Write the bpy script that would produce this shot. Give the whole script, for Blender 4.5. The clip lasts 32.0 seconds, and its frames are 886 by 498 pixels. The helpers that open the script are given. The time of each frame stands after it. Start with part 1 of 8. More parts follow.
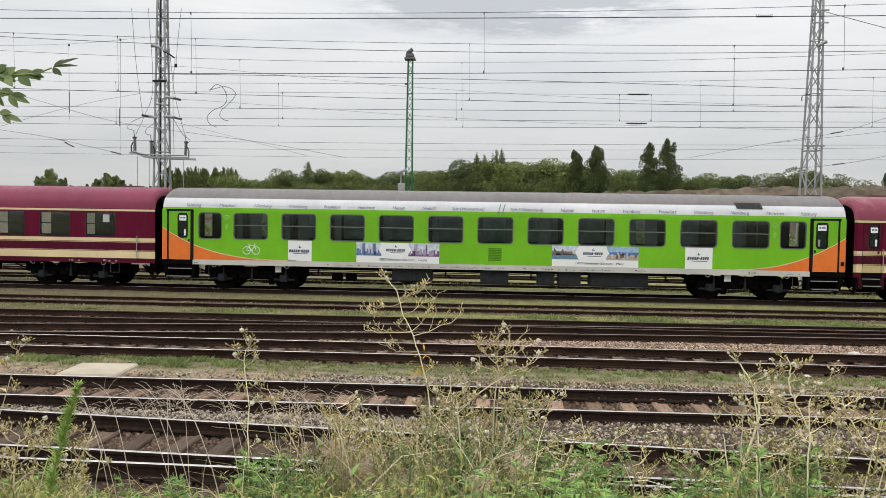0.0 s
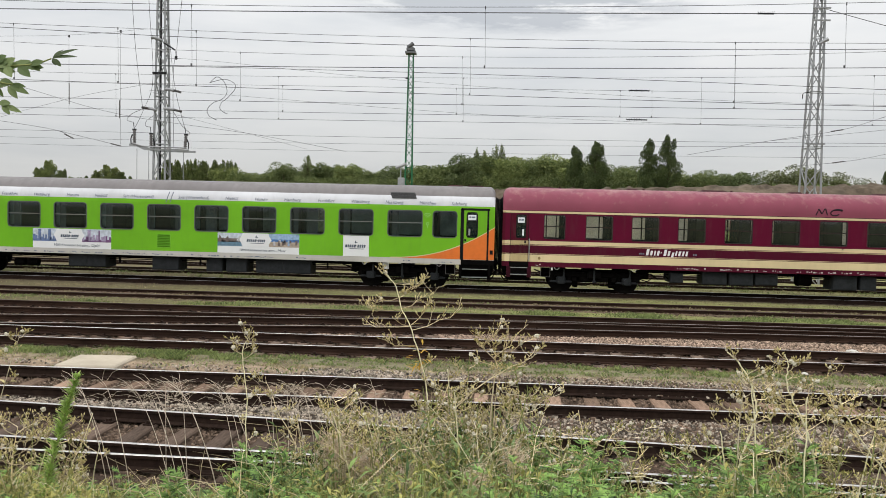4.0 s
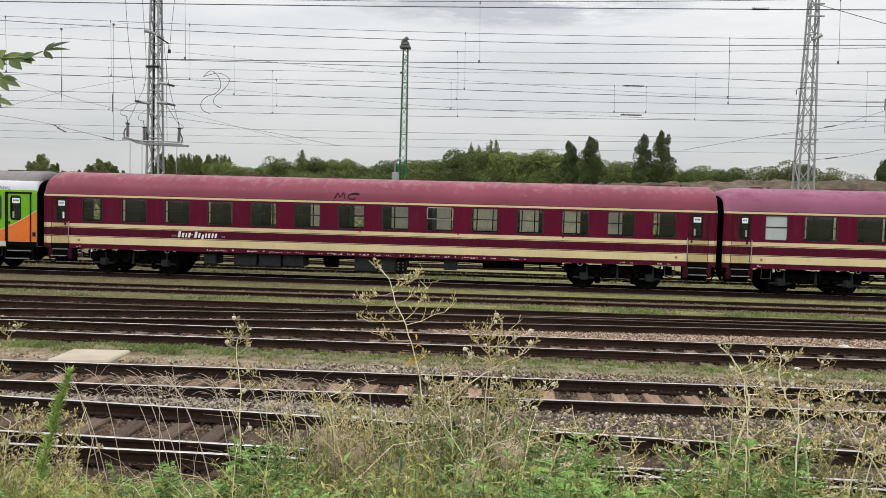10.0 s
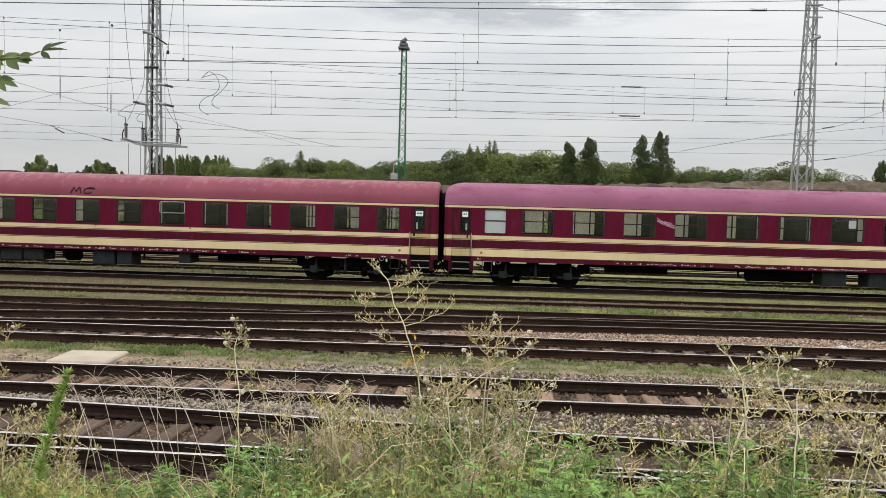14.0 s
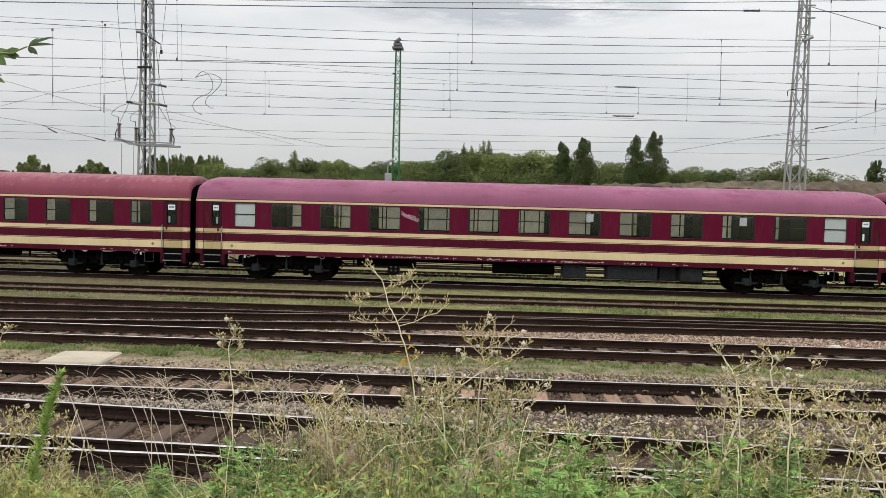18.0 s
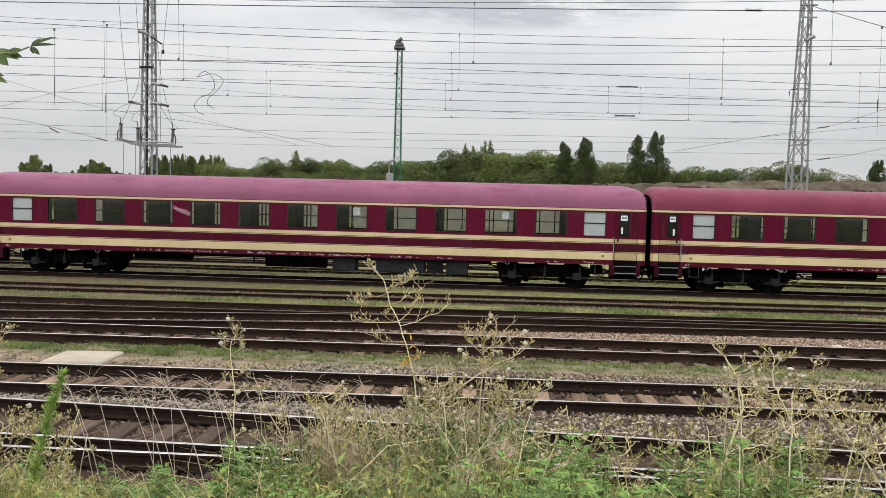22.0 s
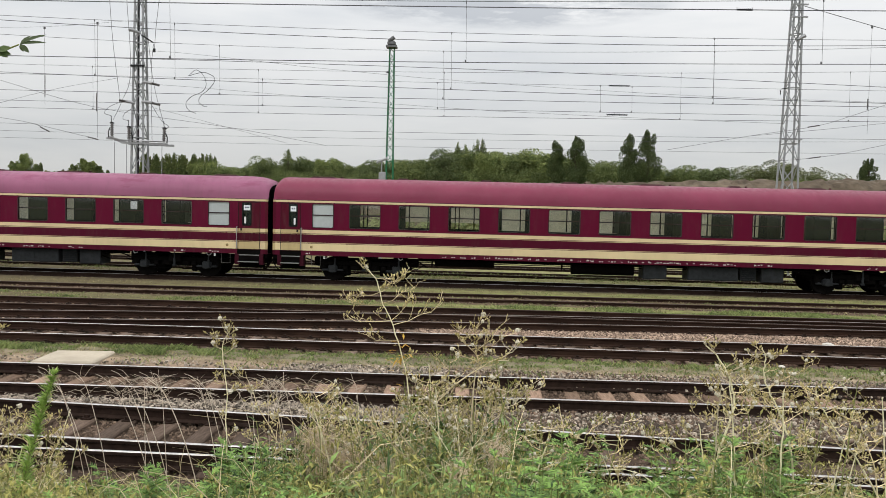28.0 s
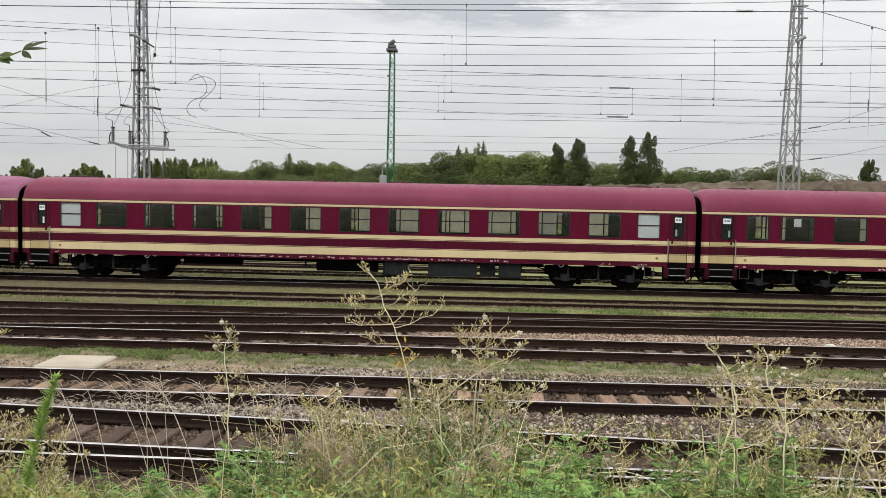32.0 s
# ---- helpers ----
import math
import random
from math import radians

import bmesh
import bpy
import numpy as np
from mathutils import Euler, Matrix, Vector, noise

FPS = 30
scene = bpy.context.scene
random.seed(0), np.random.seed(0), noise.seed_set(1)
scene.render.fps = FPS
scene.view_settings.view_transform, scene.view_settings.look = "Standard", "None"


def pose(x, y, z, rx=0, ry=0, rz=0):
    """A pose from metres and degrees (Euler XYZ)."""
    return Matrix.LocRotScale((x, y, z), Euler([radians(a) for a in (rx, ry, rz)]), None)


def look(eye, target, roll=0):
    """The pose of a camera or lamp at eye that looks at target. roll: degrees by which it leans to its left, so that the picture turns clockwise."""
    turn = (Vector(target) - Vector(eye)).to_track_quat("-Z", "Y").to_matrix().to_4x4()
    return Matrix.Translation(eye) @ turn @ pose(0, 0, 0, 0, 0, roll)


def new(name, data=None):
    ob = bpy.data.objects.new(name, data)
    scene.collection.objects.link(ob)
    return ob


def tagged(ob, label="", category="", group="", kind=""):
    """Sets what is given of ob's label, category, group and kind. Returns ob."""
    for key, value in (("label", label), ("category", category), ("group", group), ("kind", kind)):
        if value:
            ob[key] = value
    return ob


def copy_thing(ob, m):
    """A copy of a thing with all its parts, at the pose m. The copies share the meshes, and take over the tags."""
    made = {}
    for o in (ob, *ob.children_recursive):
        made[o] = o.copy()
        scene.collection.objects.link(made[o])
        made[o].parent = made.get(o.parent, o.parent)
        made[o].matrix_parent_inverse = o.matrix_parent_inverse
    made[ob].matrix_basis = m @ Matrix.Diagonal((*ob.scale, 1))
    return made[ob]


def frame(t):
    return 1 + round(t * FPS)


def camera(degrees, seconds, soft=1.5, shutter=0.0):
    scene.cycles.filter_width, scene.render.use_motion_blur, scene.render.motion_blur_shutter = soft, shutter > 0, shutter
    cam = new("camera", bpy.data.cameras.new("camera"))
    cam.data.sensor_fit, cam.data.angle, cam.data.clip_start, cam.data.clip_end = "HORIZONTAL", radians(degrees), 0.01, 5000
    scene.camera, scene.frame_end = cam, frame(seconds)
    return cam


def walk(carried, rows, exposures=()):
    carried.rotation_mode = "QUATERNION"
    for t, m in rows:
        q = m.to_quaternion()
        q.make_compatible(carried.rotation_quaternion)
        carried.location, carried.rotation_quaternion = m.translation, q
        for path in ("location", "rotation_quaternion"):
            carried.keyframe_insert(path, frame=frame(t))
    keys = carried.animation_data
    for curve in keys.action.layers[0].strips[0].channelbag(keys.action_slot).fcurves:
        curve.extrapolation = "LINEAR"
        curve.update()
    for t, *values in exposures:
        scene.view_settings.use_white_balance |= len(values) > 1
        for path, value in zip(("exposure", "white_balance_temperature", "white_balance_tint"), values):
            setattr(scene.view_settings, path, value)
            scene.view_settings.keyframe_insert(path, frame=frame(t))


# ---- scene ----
# ---- camera ----
EYE = 2.89
cam = camera(59.2, 32.0, soft=0.85)
TURNS = [  # seconds, yaw, pitch, roll in degrees
    (0, 3.896, -2.149, 0.900),
    (0.5, 3.915, -2.117, 0.930),
    (1, 3.994, -2.158, 0.985),
    (1.5, 4.006, -2.238, 1.059),
    (2, 4.008, -2.354, 1.135),
    (2.5, 4.057, -2.372, 1.146),
    (3, 4.036, -2.411, 1.186),
    (3.5, 3.934, -2.467, 1.278),
    (5.5, 3.666, -2.713, 1.557),
    (6, 3.643, -2.745, 1.465),
    (6.5, 3.614, -2.790, 1.500),
    (7, 3.560, -2.828, 1.568),
    (7.5, 3.487, -2.830, 1.544),
    (8, 3.446, -2.836, 1.530),
    (8.5, 3.423, -2.855, 1.456),
    (9, 3.437, -2.905, 1.413),
    (9.5, 3.433, -2.917, 1.453),
    (10, 3.392, -2.899, 1.500),
    (10.5, 3.398, -2.807, 1.367),
    (11, 3.441, -2.701, 1.225),
    (11.5, 3.430, -2.724, 1.271),
    (12, 3.372, -2.825, 1.377),
    (12.5, 3.284, -2.879, 1.473),
    (13, 3.278, -2.841, 1.483),
    (13.5, 3.297, -2.825, 1.506),
    (14, 3.292, -2.824, 1.500),
    (14.5, 3.282, -2.852, 1.448),
    (16.5, 3.110, -2.694, 1.324),
    (17, 3.000, -2.758, 1.335),
    (17.5, 2.942, -2.790, 1.401),
    (18, 2.867, -2.817, 1.473),
    (18.5, 2.841, -2.793, 1.434),
    (19, 2.837, -2.793, 1.433),
    (19.5, 2.883, -2.835, 1.479),
    (20, 2.887, -2.885, 1.475),
    (20.5, 2.928, -2.880, 1.465),
    (21, 3.001, -2.844, 1.458),
    (21.5, 2.992, -2.827, 1.493),
    (22, 2.980, -2.832, 1.468),
    (22.5, 2.975, -2.767, 1.197),
    (23, 2.965, -2.677, 1.017),
    (23.5, 3.026, -2.617, 1.023),
    (24, 3.111, -2.547, 1.108),
    (24.5, 3.056, -2.551, 1.235),
    (25, 2.842, -2.648, 1.315),
    (25.5, 2.684, -2.711, 1.319),
    (27.5, 2.464, -2.805, 1.444),
    (28, 2.428, -2.900, 1.426),
    (28.5, 2.400, -2.943, 1.392),
    (29, 2.428, -2.945, 1.367),
    (29.5, 2.435, -2.917, 1.306),
    (30, 2.477, -2.762, 1.081),
    (30.5, 2.551, -2.596, 0.895),
    (31, 2.620, -2.536, 0.879),
    (31.5, 2.603, -2.603, 1.027),
    (32, 2.523, -2.685, 1.149)]
walk(cam, [(t, pose(0, 0, EYE, 90 + p, 0, y) @ pose(0, 0, 0, 0, 0, r)) for t, y, p, r in TURNS])
# way of the train along its track: seconds, metres
TRAIN_WAY = [(0, 0.000), (1, -3.334), (2, -6.621), (3, -9.847), (6, -19.132), (7, -22.154), (8, -25.151), (9, -28.039), (10, -30.893), (11, -33.588), (12, -36.257), (13, -38.844), (14, -41.350), (17, -48.520), (18, -50.840), (19, -53.087), (20, -55.294), (21, -57.536), (22, -59.838), (23, -62.140), (24, -64.462), (25, -66.796), (28, -74.046), (29, -76.568), (30, -79.114), (31, -81.594), (32, -84.050)]
TRACK_Y = 31.32      # centre of the train's track
COACH = 26.4         # length of a coach over buffers
START_X = -13.14     # the green coach's front end at the start

# ---- world, sun ----
world = bpy.data.worlds.new("world")
scene.world = world
world.use_nodes = True
SUN_EL, SUN_AZ = 48.0, 205.0     # elevation, compass angle from +y clockwise


def sky_setup():
    nt = world.node_tree
    nt.nodes.clear()
    n = nt.nodes.new
    out = n("ShaderNodeOutputWorld")
    sky = n("ShaderNodeTexSky")
    sky.sky_type, sky.sun_disc = "NISHITA", False
    sky.sun_elevation, sky.sun_rotation = radians(SUN_EL), radians(SUN_AZ)
    bg1 = n("ShaderNodeBackground")
    bg1.inputs[1].default_value = 0.1
    nt.links.new(sky.outputs[0], bg1.inputs[0])
    co = n("ShaderNodeTexCoord")
    sep = n("ShaderNodeSeparateXYZ")
    nt.links.new(co.outputs["Generated"], sep.inputs[0])
    # overcast: three times as bright overhead as at the horizon
    el = n("ShaderNodeMapRange")
    el.inputs[1].default_value, el.inputs[2].default_value = 0.0, 1.0
    el.inputs[3].default_value, el.inputs[4].default_value = 0.61, 2.25
    nt.links.new(sep.outputs[2], el.inputs[0])
    mp = n("ShaderNodeMapping")
    mp.inputs["Scale"].default_value = (1.6, 1.6, 9.0)
    nt.links.new(co.outputs["Generated"], mp.inputs[0])
    nz = n("ShaderNodeTexNoise")
    nz.inputs["Scale"].default_value, nz.inputs["Detail"].default_value, nz.inputs["Roughness"].default_value = 1.7, 6, 0.55
    nt.links.new(mp.outputs[0], nz.inputs[0])
    ramp = n("ShaderNodeValToRGB")
    ramp.color_ramp.elements[0].position, ramp.color_ramp.elements[1].position = 0.30, 0.56
    ramp.color_ramp.elements[0].color = (0.80, 0.82, 0.85, 1)
    ramp.color_ramp.elements[1].color = (0.955, 0.957, 0.965, 1)
    nt.links.new(nz.outputs[0], ramp.inputs[0])
    # one long low cloud, darker than the rest
    def arith(op, a, b):
        q = n("ShaderNodeMath")
        q.operation = op
        for sock, v in zip(q.inputs, (a, b)):
            if isinstance(v, (int, float)):
                sock.default_value = v
            else:
                nt.links.new(v, sock)
        return q.outputs[0]
    ey = arith("MAXIMUM", sep.outputs[1], 0.05)
    ca = arith("DIVIDE", arith("SUBTRACT", arith("DIVIDE", sep.outputs[0], ey), 0.02), 0.24)
    cb = arith("DIVIDE", arith("SUBTRACT", arith("DIVIDE", sep.outputs[2], ey), 0.275), 0.05)
    mask = arith("MAXIMUM", arith("SUBTRACT", 1.0, arith("ADD", arith("MULTIPLY", ca, ca), arith("MULTIPLY", cb, cb))), 0.0)
    mp3 = n("ShaderNodeMapping")
    mp3.inputs["Scale"].default_value = (8, 8, 40)
    nt.links.new(co.outputs["Generated"], mp3.inputs[0])
    nz2 = n("ShaderNodeTexNoise")
    nz2.inputs["Scale"].default_value, nz2.inputs["Detail"].default_value, nz2.inputs["Roughness"].default_value = 1.5, 8, 0.62
    nt.links.new(mp3.outputs[0], nz2.inputs[0])
    streaks = arith("MAXIMUM", arith("MULTIPLY", arith("SUBTRACT", nz2.outputs[0], 0.36), 5.0), 0.0)
    grey = arith("MULTIPLY", arith("MINIMUM", arith("MULTIPLY", arith("MULTIPLY", mask, 2.2), streaks), 1.0), 0.85)
    dusk = n("ShaderNodeMixRGB")
    dusk.inputs[2].default_value = (0.56, 0.585, 0.63, 1)
    nt.links.new(grey, dusk.inputs[0])
    nt.links.new(ramp.outputs[0], dusk.inputs[1])
    mul = n("ShaderNodeMixRGB")
    mul.blend_type, mul.inputs[0].default_value = "MULTIPLY", 1.0
    tint = n("ShaderNodeMixRGB")
    tint.blend_type, tint.inputs[0].default_value = "MULTIPLY", 1.0
    tint.inputs[2].default_value = (0.990, 0.992, 0.982, 1)
    nt.links.new(el.outputs[0], mul.inputs[1])
    nt.links.new(dusk.outputs[0], mul.inputs[2])
    nt.links.new(mul.outputs[0], tint.inputs[1])
    bg2 = n("ShaderNodeBackground")
    nt.links.new(tint.outputs[0], bg2.inputs[0])
    bg2.inputs[1].default_value = 1.0
    mix = n("ShaderNodeMixShader")
    mix.inputs[0].default_value = 0.93
    nt.links.new(bg1.outputs[0], mix.inputs[1])
    nt.links.new(bg2.outputs[0], mix.inputs[2])
    nt.links.new(mix.outputs[0], out.inputs[0])


sky_setup()
sun = new("sun", bpy.data.lights.new("sun", "SUN"))
sun.data.energy, sun.data.angle, sun.data.color = 1.3, radians(25), (1.0, 0.97, 0.92)
_az = radians(SUN_AZ)
sun.matrix_world = look((math.sin(_az) * 50, math.cos(_az) * 50, 50 * math.tan(radians(SUN_EL))), (0, 0, 0))
scene.view_settings.exposure = 0.0


# ---- materials ----
def base_mat(name):
    m = bpy.data.materials.new(name)
    m.use_nodes = True
    nt = m.node_tree
    b = nt.nodes["Principled BSDF"]
    return m, nt, b


def noise_node(nt, co, scale, detail=4, rough=0.6):
    nz = nt.nodes.new("ShaderNodeTexNoise")
    nz.inputs["Scale"].default_value, nz.inputs["Detail"].default_value, nz.inputs["Roughness"].default_value = scale, detail, rough
    nt.links.new(co, nz.inputs["Vector"])
    return nz.outputs[0]


def ramp_node(nt, fac, stops, constant=False):
    r = nt.nodes.new("ShaderNodeValToRGB")
    cr = r.color_ramp
    if constant:
        cr.interpolation = "CONSTANT"
    while len(cr.elements) < len(stops):
        cr.elements.new(0.5)
    for e, (p, c) in zip(cr.elements, stops):
        e.position, e.color = p, (*c[:3], 1)
    nt.links.new(fac, r.inputs[0])
    return r.outputs[0]


def mix_node(nt, fac, a, b, mode="MIX"):
    m = nt.nodes.new("ShaderNodeMixRGB")
    m.blend_type = mode
    for sock, v in zip(m.inputs, (fac, a, b)):
        if isinstance(v, (int, float)):
            sock.default_value = v
        elif isinstance(v, tuple):
            sock.default_value = (*v[:3], 1)
        else:
            nt.links.new(v, sock)
    return m.outputs[0]


def math_node(nt, op, a, b=0.0, c=None):
    m = nt.nodes.new("ShaderNodeMath")
    m.operation = op
    for sock, v in zip(m.inputs, (a, b, c)):
        if v is None:
            continue
        if isinstance(v, (int, float)):
            sock.default_value = v
        else:
            nt.links.new(v, sock)
    return m.outputs[0]


def bump_node(nt, b, h, strength=0.3, dist=0.02):
    bp = nt.nodes.new("ShaderNodeBump")
    bp.inputs["Strength"].default_value, bp.inputs["Distance"].default_value = strength, dist
    nt.links.new(h, bp.inputs["Height"])
    nt.links.new(bp.outputs[0], b.inputs["Normal"])


def mat(name, col, rough=0.6, metal=0.0, var=0.25, scale=8.0, bump=0.0, dark=None, stain=0.0, island=0.0, spread=0.0, stretch=None, sheen=None):
    """One surface: base colour with grain and stains at two scales, and relief."""
    m, nt, b = base_mat(name)
    co = nt.nodes.new("ShaderNodeTexCoord").outputs["Object"]
    if stretch:
        mp = nt.nodes.new("ShaderNodeMapping")
        mp.inputs["Scale"].default_value = stretch
        nt.links.new(co, mp.inputs[0])
        co = mp.outputs[0]
    fine = noise_node(nt, co, scale, 5)
    big = noise_node(nt, co, scale * 0.13, 3)
    c2 = dark or tuple(v * (1 - var) for v in col[:3])
    c = ramp_node(nt, fine, [(0.3, c2), (0.7, col)])
    if stain:
        f = ramp_node(nt, big, [(0.42, (0, 0, 0)), (0.68, (stain,) * 3)])
        c = mix_node(nt, f, c, tuple(v * 0.35 for v in col[:3]))
    if island:
        rnd = nt.nodes.new("ShaderNodeNewGeometry").outputs["Random Per Island"]
        v = ramp_node(nt, rnd, [(0, (1 - island,) * 3), (1, (1 + island,) * 3)])
        c = mix_node(nt, 1.0, c, v, "MULTIPLY")
    if spread:
        rnd = nt.nodes.new("ShaderNodeObjectInfo").outputs["Random"]
        v = ramp_node(nt, rnd, [(0, (1 - spread,) * 3), (1, (1 + spread,) * 3)])
        c = mix_node(nt, 1.0, c, v, "MULTIPLY")
    nt.links.new(c, b.inputs["Base Color"])
    rr = ramp_node(nt, fine, [(0.2, (min(1, rough + 0.1),) * 3), (0.8, (max(0.02, rough - 0.1),) * 3)])
    nt.links.new(rr, b.inputs["Roughness"])
    b.inputs["Metallic"].default_value = metal
    b.inputs["Specular IOR Level"].default_value = sheen if sheen is not None else 0.12 if rough >= 0.5 else 0.4
    if bump:
        bump_node(nt, b, fine, bump)
    return m


def livery(name, bands, top, dirt=0.25, rough=0.38, roof_wear=None, wear=0.7, edge=(0.42, 0.88), grain=(2.2, 1.0, 0.7), rise=(-0.12, 0.10)):
    """Coach paint: bands by height above the rail (object space), dust and streaks."""
    m, nt, b = base_mat(name)
    co = nt.nodes.new("ShaderNodeTexCoord").outputs["Object"]
    sep = nt.nodes.new("ShaderNodeSeparateXYZ")
    nt.links.new(co, sep.inputs[0])
    z = math_node(nt, "DIVIDE", sep.outputs[2], 5.0)
    c = ramp_node(nt, z, [(h / 5.0, col) for h, col in bands], True)
    mp = nt.nodes.new("ShaderNodeMapping")
    mp.inputs["Scale"].default_value = (2.2, 1, 0.35)
    nt.links.new(co, mp.inputs[0])
    streak = noise_node(nt, mp.outputs[0], 3.0, 6, 0.65)
    fine = noise_node(nt, co, 40, 3)
    big = noise_node(nt, co, 0.5, 4)
    f = ramp_node(nt, streak, [(0.5, (0, 0, 0)), (0.85, (dirt * 0.8,) * 3)])
    c = mix_node(nt, f, c, (0.10, 0.085, 0.07))
    c = mix_node(nt, 1.0, c, ramp_node(nt, big, [(0.3, (0.86,) * 3), (0.7, (1.08,) * 3)]), "MULTIPLY")
    if roof_wear:
        mp2 = nt.nodes.new("ShaderNodeMapping")
        mp2.inputs["Scale"].default_value = grain
        nt.links.new(co, mp2.inputs[0])
        w = noise_node(nt, mp2.outputs[0], 1.6, 7, 0.62)
        up = math_node(nt, "GREATER_THAN", sep.outputs[2], top)
        g = nt.nodes.new("ShaderNodeMapRange")
        g.inputs[1].default_value, g.inputs[2].default_value = 3.0, 4.0
        g.inputs[3].default_value, g.inputs[4].default_value = rise
        nt.links.new(sep.outputs[2], g.inputs[0])
        ww = math_node(nt, "ADD", w, g.outputs[0])
        k = math_node(nt, "MULTIPLY", ramp_node(nt, ww, [(edge[0], (0, 0, 0)), (edge[1], (wear,) * 3)]), up)
        c = mix_node(nt, k, c, roof_wear)
    nt.links.new(c, b.inputs["Base Color"])
    rr = ramp_node(nt, streak, [(0.3, (rough - 0.06,) * 3), (0.75, (rough + 0.22,) * 3)])
    nt.links.new(rr, b.inputs["Roughness"])
    b.inputs["Specular IOR Level"].default_value = 0.14
    bump_node(nt, b, mix_node(nt, 0.2, big, fine), 0.12, 0.02)
    return m


BURG, BURG2 = (0.100, 0.002, 0.021), (0.066, 0.002, 0.015)
CREAM = (0.63, 0.515, 0.305)
GREEN, ORANGE = (0.155, 0.42, 0.018), (0.72, 0.17, 0.025)


def red_bands(roof, low=BURG2):
    return [(0.0, BURG2), (1.165, CREAM), (1.43, BURG2), (1.450, CREAM), (1.466, BURG2), (1.785, CREAM), (1.803, BURG2), (1.822, CREAM),
            (1.965, BURG), (2.995, (0.05, 0.01, 0.02)), (3.02, CREAM), (3.093, (0.05, 0.01, 0.022)), (3.125, roof)]


M = {}
M["red_a"] = livery("paint_burgundy_worn", red_bands((0.215, 0.052, 0.080)), 3.13, 0.22, 0.42, (0.42, 0.29, 0.24), 0.5, (0.50, 0.90), (2.2, 1.0, 2.6), (-0.32, 0.12))
M["red_b"] = livery("paint_burgundy_faded", red_bands((0.258, 0.090, 0.155)), 3.13, 0.25, 0.42, (0.17, 0.026, 0.07), 0.6, (0.54, 0.70), (0.40, 1.0, 1.7))
M["red_c"] = livery("paint_burgundy", red_bands((0.190, 0.035, 0.068)), 3.13, 0.18, 0.4, (0.21, 0.065, 0.095), 0.4, (0.44, 0.9), (1.0, 1.0, 1.2))
M["green"] = livery("paint_green", [(0.0, (0.47, 0.455, 0.42)), (1.18, GREEN), (3.22, (0.62, 0.63, 0.66)), (3.585, (0.185, 0.172, 0.172))], 3.6, 0.16, 0.45, (0.125, 0.115, 0.115))
# doors and body corners: dirt, plus recess and edge shade put into paint
DULL = (0.74, 0.72, 0.62)


def soiled_and_shaded(bands):
    return [(z, tuple(c * k for c, k in zip(col, DULL))) for z, col in bands]


M["red_dirt_shade"] = livery("paint_burgundy_dirt_and_shade", soiled_and_shaded(red_bands((0.190, 0.035, 0.068))), 3.13, 0.45, 0.5, (0.21, 0.065, 0.095), 0.4, (0.44, 0.9), (1.0, 1.0, 1.2))
M["orange"] = mat("paint_orange", ORANGE, 0.4, var=0.12, scale=5, stain=0.12)
M["door_green"] = mat("door_paint_green", GREEN, 0.4, var=0.08, scale=5)
M["white"] = mat("white_vinyl", (0.72, 0.73, 0.74), 0.45, var=0.06, scale=6)
M["cream"] = mat("cream_paint", CREAM, 0.45, var=0.1, scale=6)
M["black"] = mat("black_rubber", (0.012, 0.012, 0.013), 0.6, var=0.4, scale=20)
M["frame"] = mat("window_frame_metal", (0.12, 0.135, 0.13), 0.5, 0.3, var=0.3, scale=12)
M["alu"] = mat("aluminium", (0.45, 0.46, 0.46), 0.4, 0.8, var=0.2, scale=14)
# near-black: grime, plus the shade under and between coaches put into colour
M["under"] = mat("grime_and_shade_black", (0.0055, 0.005, 0.0048), 0.85, var=0.5, scale=9, bump=0.3, stain=0.3, sheen=0.02)
M["box"] = mat("box_grey_grime", (0.026, 0.029, 0.032), 0.65, var=0.4, scale=7, bump=0.2, stain=0.4)
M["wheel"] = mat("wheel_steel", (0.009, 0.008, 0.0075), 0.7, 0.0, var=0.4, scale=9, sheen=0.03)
M["rail_side"] = mat("rail_rust", (0.033, 0.020, 0.015), 0.85, 0.2, var=0.5, scale=11, bump=0.3)
M["rail_rusty"] = mat("rail_rust_brown", (0.047, 0.026, 0.018), 0.85, 0.2, var=0.6, scale=5, bump=0.3, stain=0.4, stretch=(0.3, 1, 1))
M["rail_top"] = mat("rail_head_polished", (0.60, 0.585, 0.57), 0.38, 0.9, var=0.25, scale=6, stretch=(0.2, 3, 1))
M["rail_worn"] = mat("rail_head_worn", (0.26, 0.235, 0.215), 0.45, 0.75, var=0.3, scale=6, stretch=(0.2, 3, 1))
M["rail_dull"] = mat("rail_head_dull", (0.13, 0.105, 0.09), 0.5, 0.6, var=0.3, scale=6, stretch=(0.2, 3, 1))
M["sleeper"] = mat("sleeper_wood", (0.29, 0.195, 0.138), 0.9, var=0.5, scale=9, bump=0.5, spread=0.45, stretch=(4, 0.6, 1))
M["sleeper_b"] = mat("sleeper_brown", (0.13, 0.092, 0.07), 0.9, var=0.5, scale=9, bump=0.5, spread=0.35, stretch=(4, 0.6, 1))
M["sleeper_d"] = mat("sleeper_oiled", (0.165, 0.120, 0.092), 0.9, var=0.5, scale=9, bump=0.5, spread=0.4, stain=0.4)
M["galv"] = mat("galvanised_steel", (0.36, 0.37, 0.38), 0.55, 0.35, var=0.25, scale=3, stain=0.2)
M["mast_green"] = mat("green_mast_paint", (0.032, 0.15, 0.07), 0.6, var=0.3, scale=3)
M["dark_steel"] = mat("dark_steel", (0.03, 0.03, 0.032), 0.6, 0.3, var=0.3, scale=5)
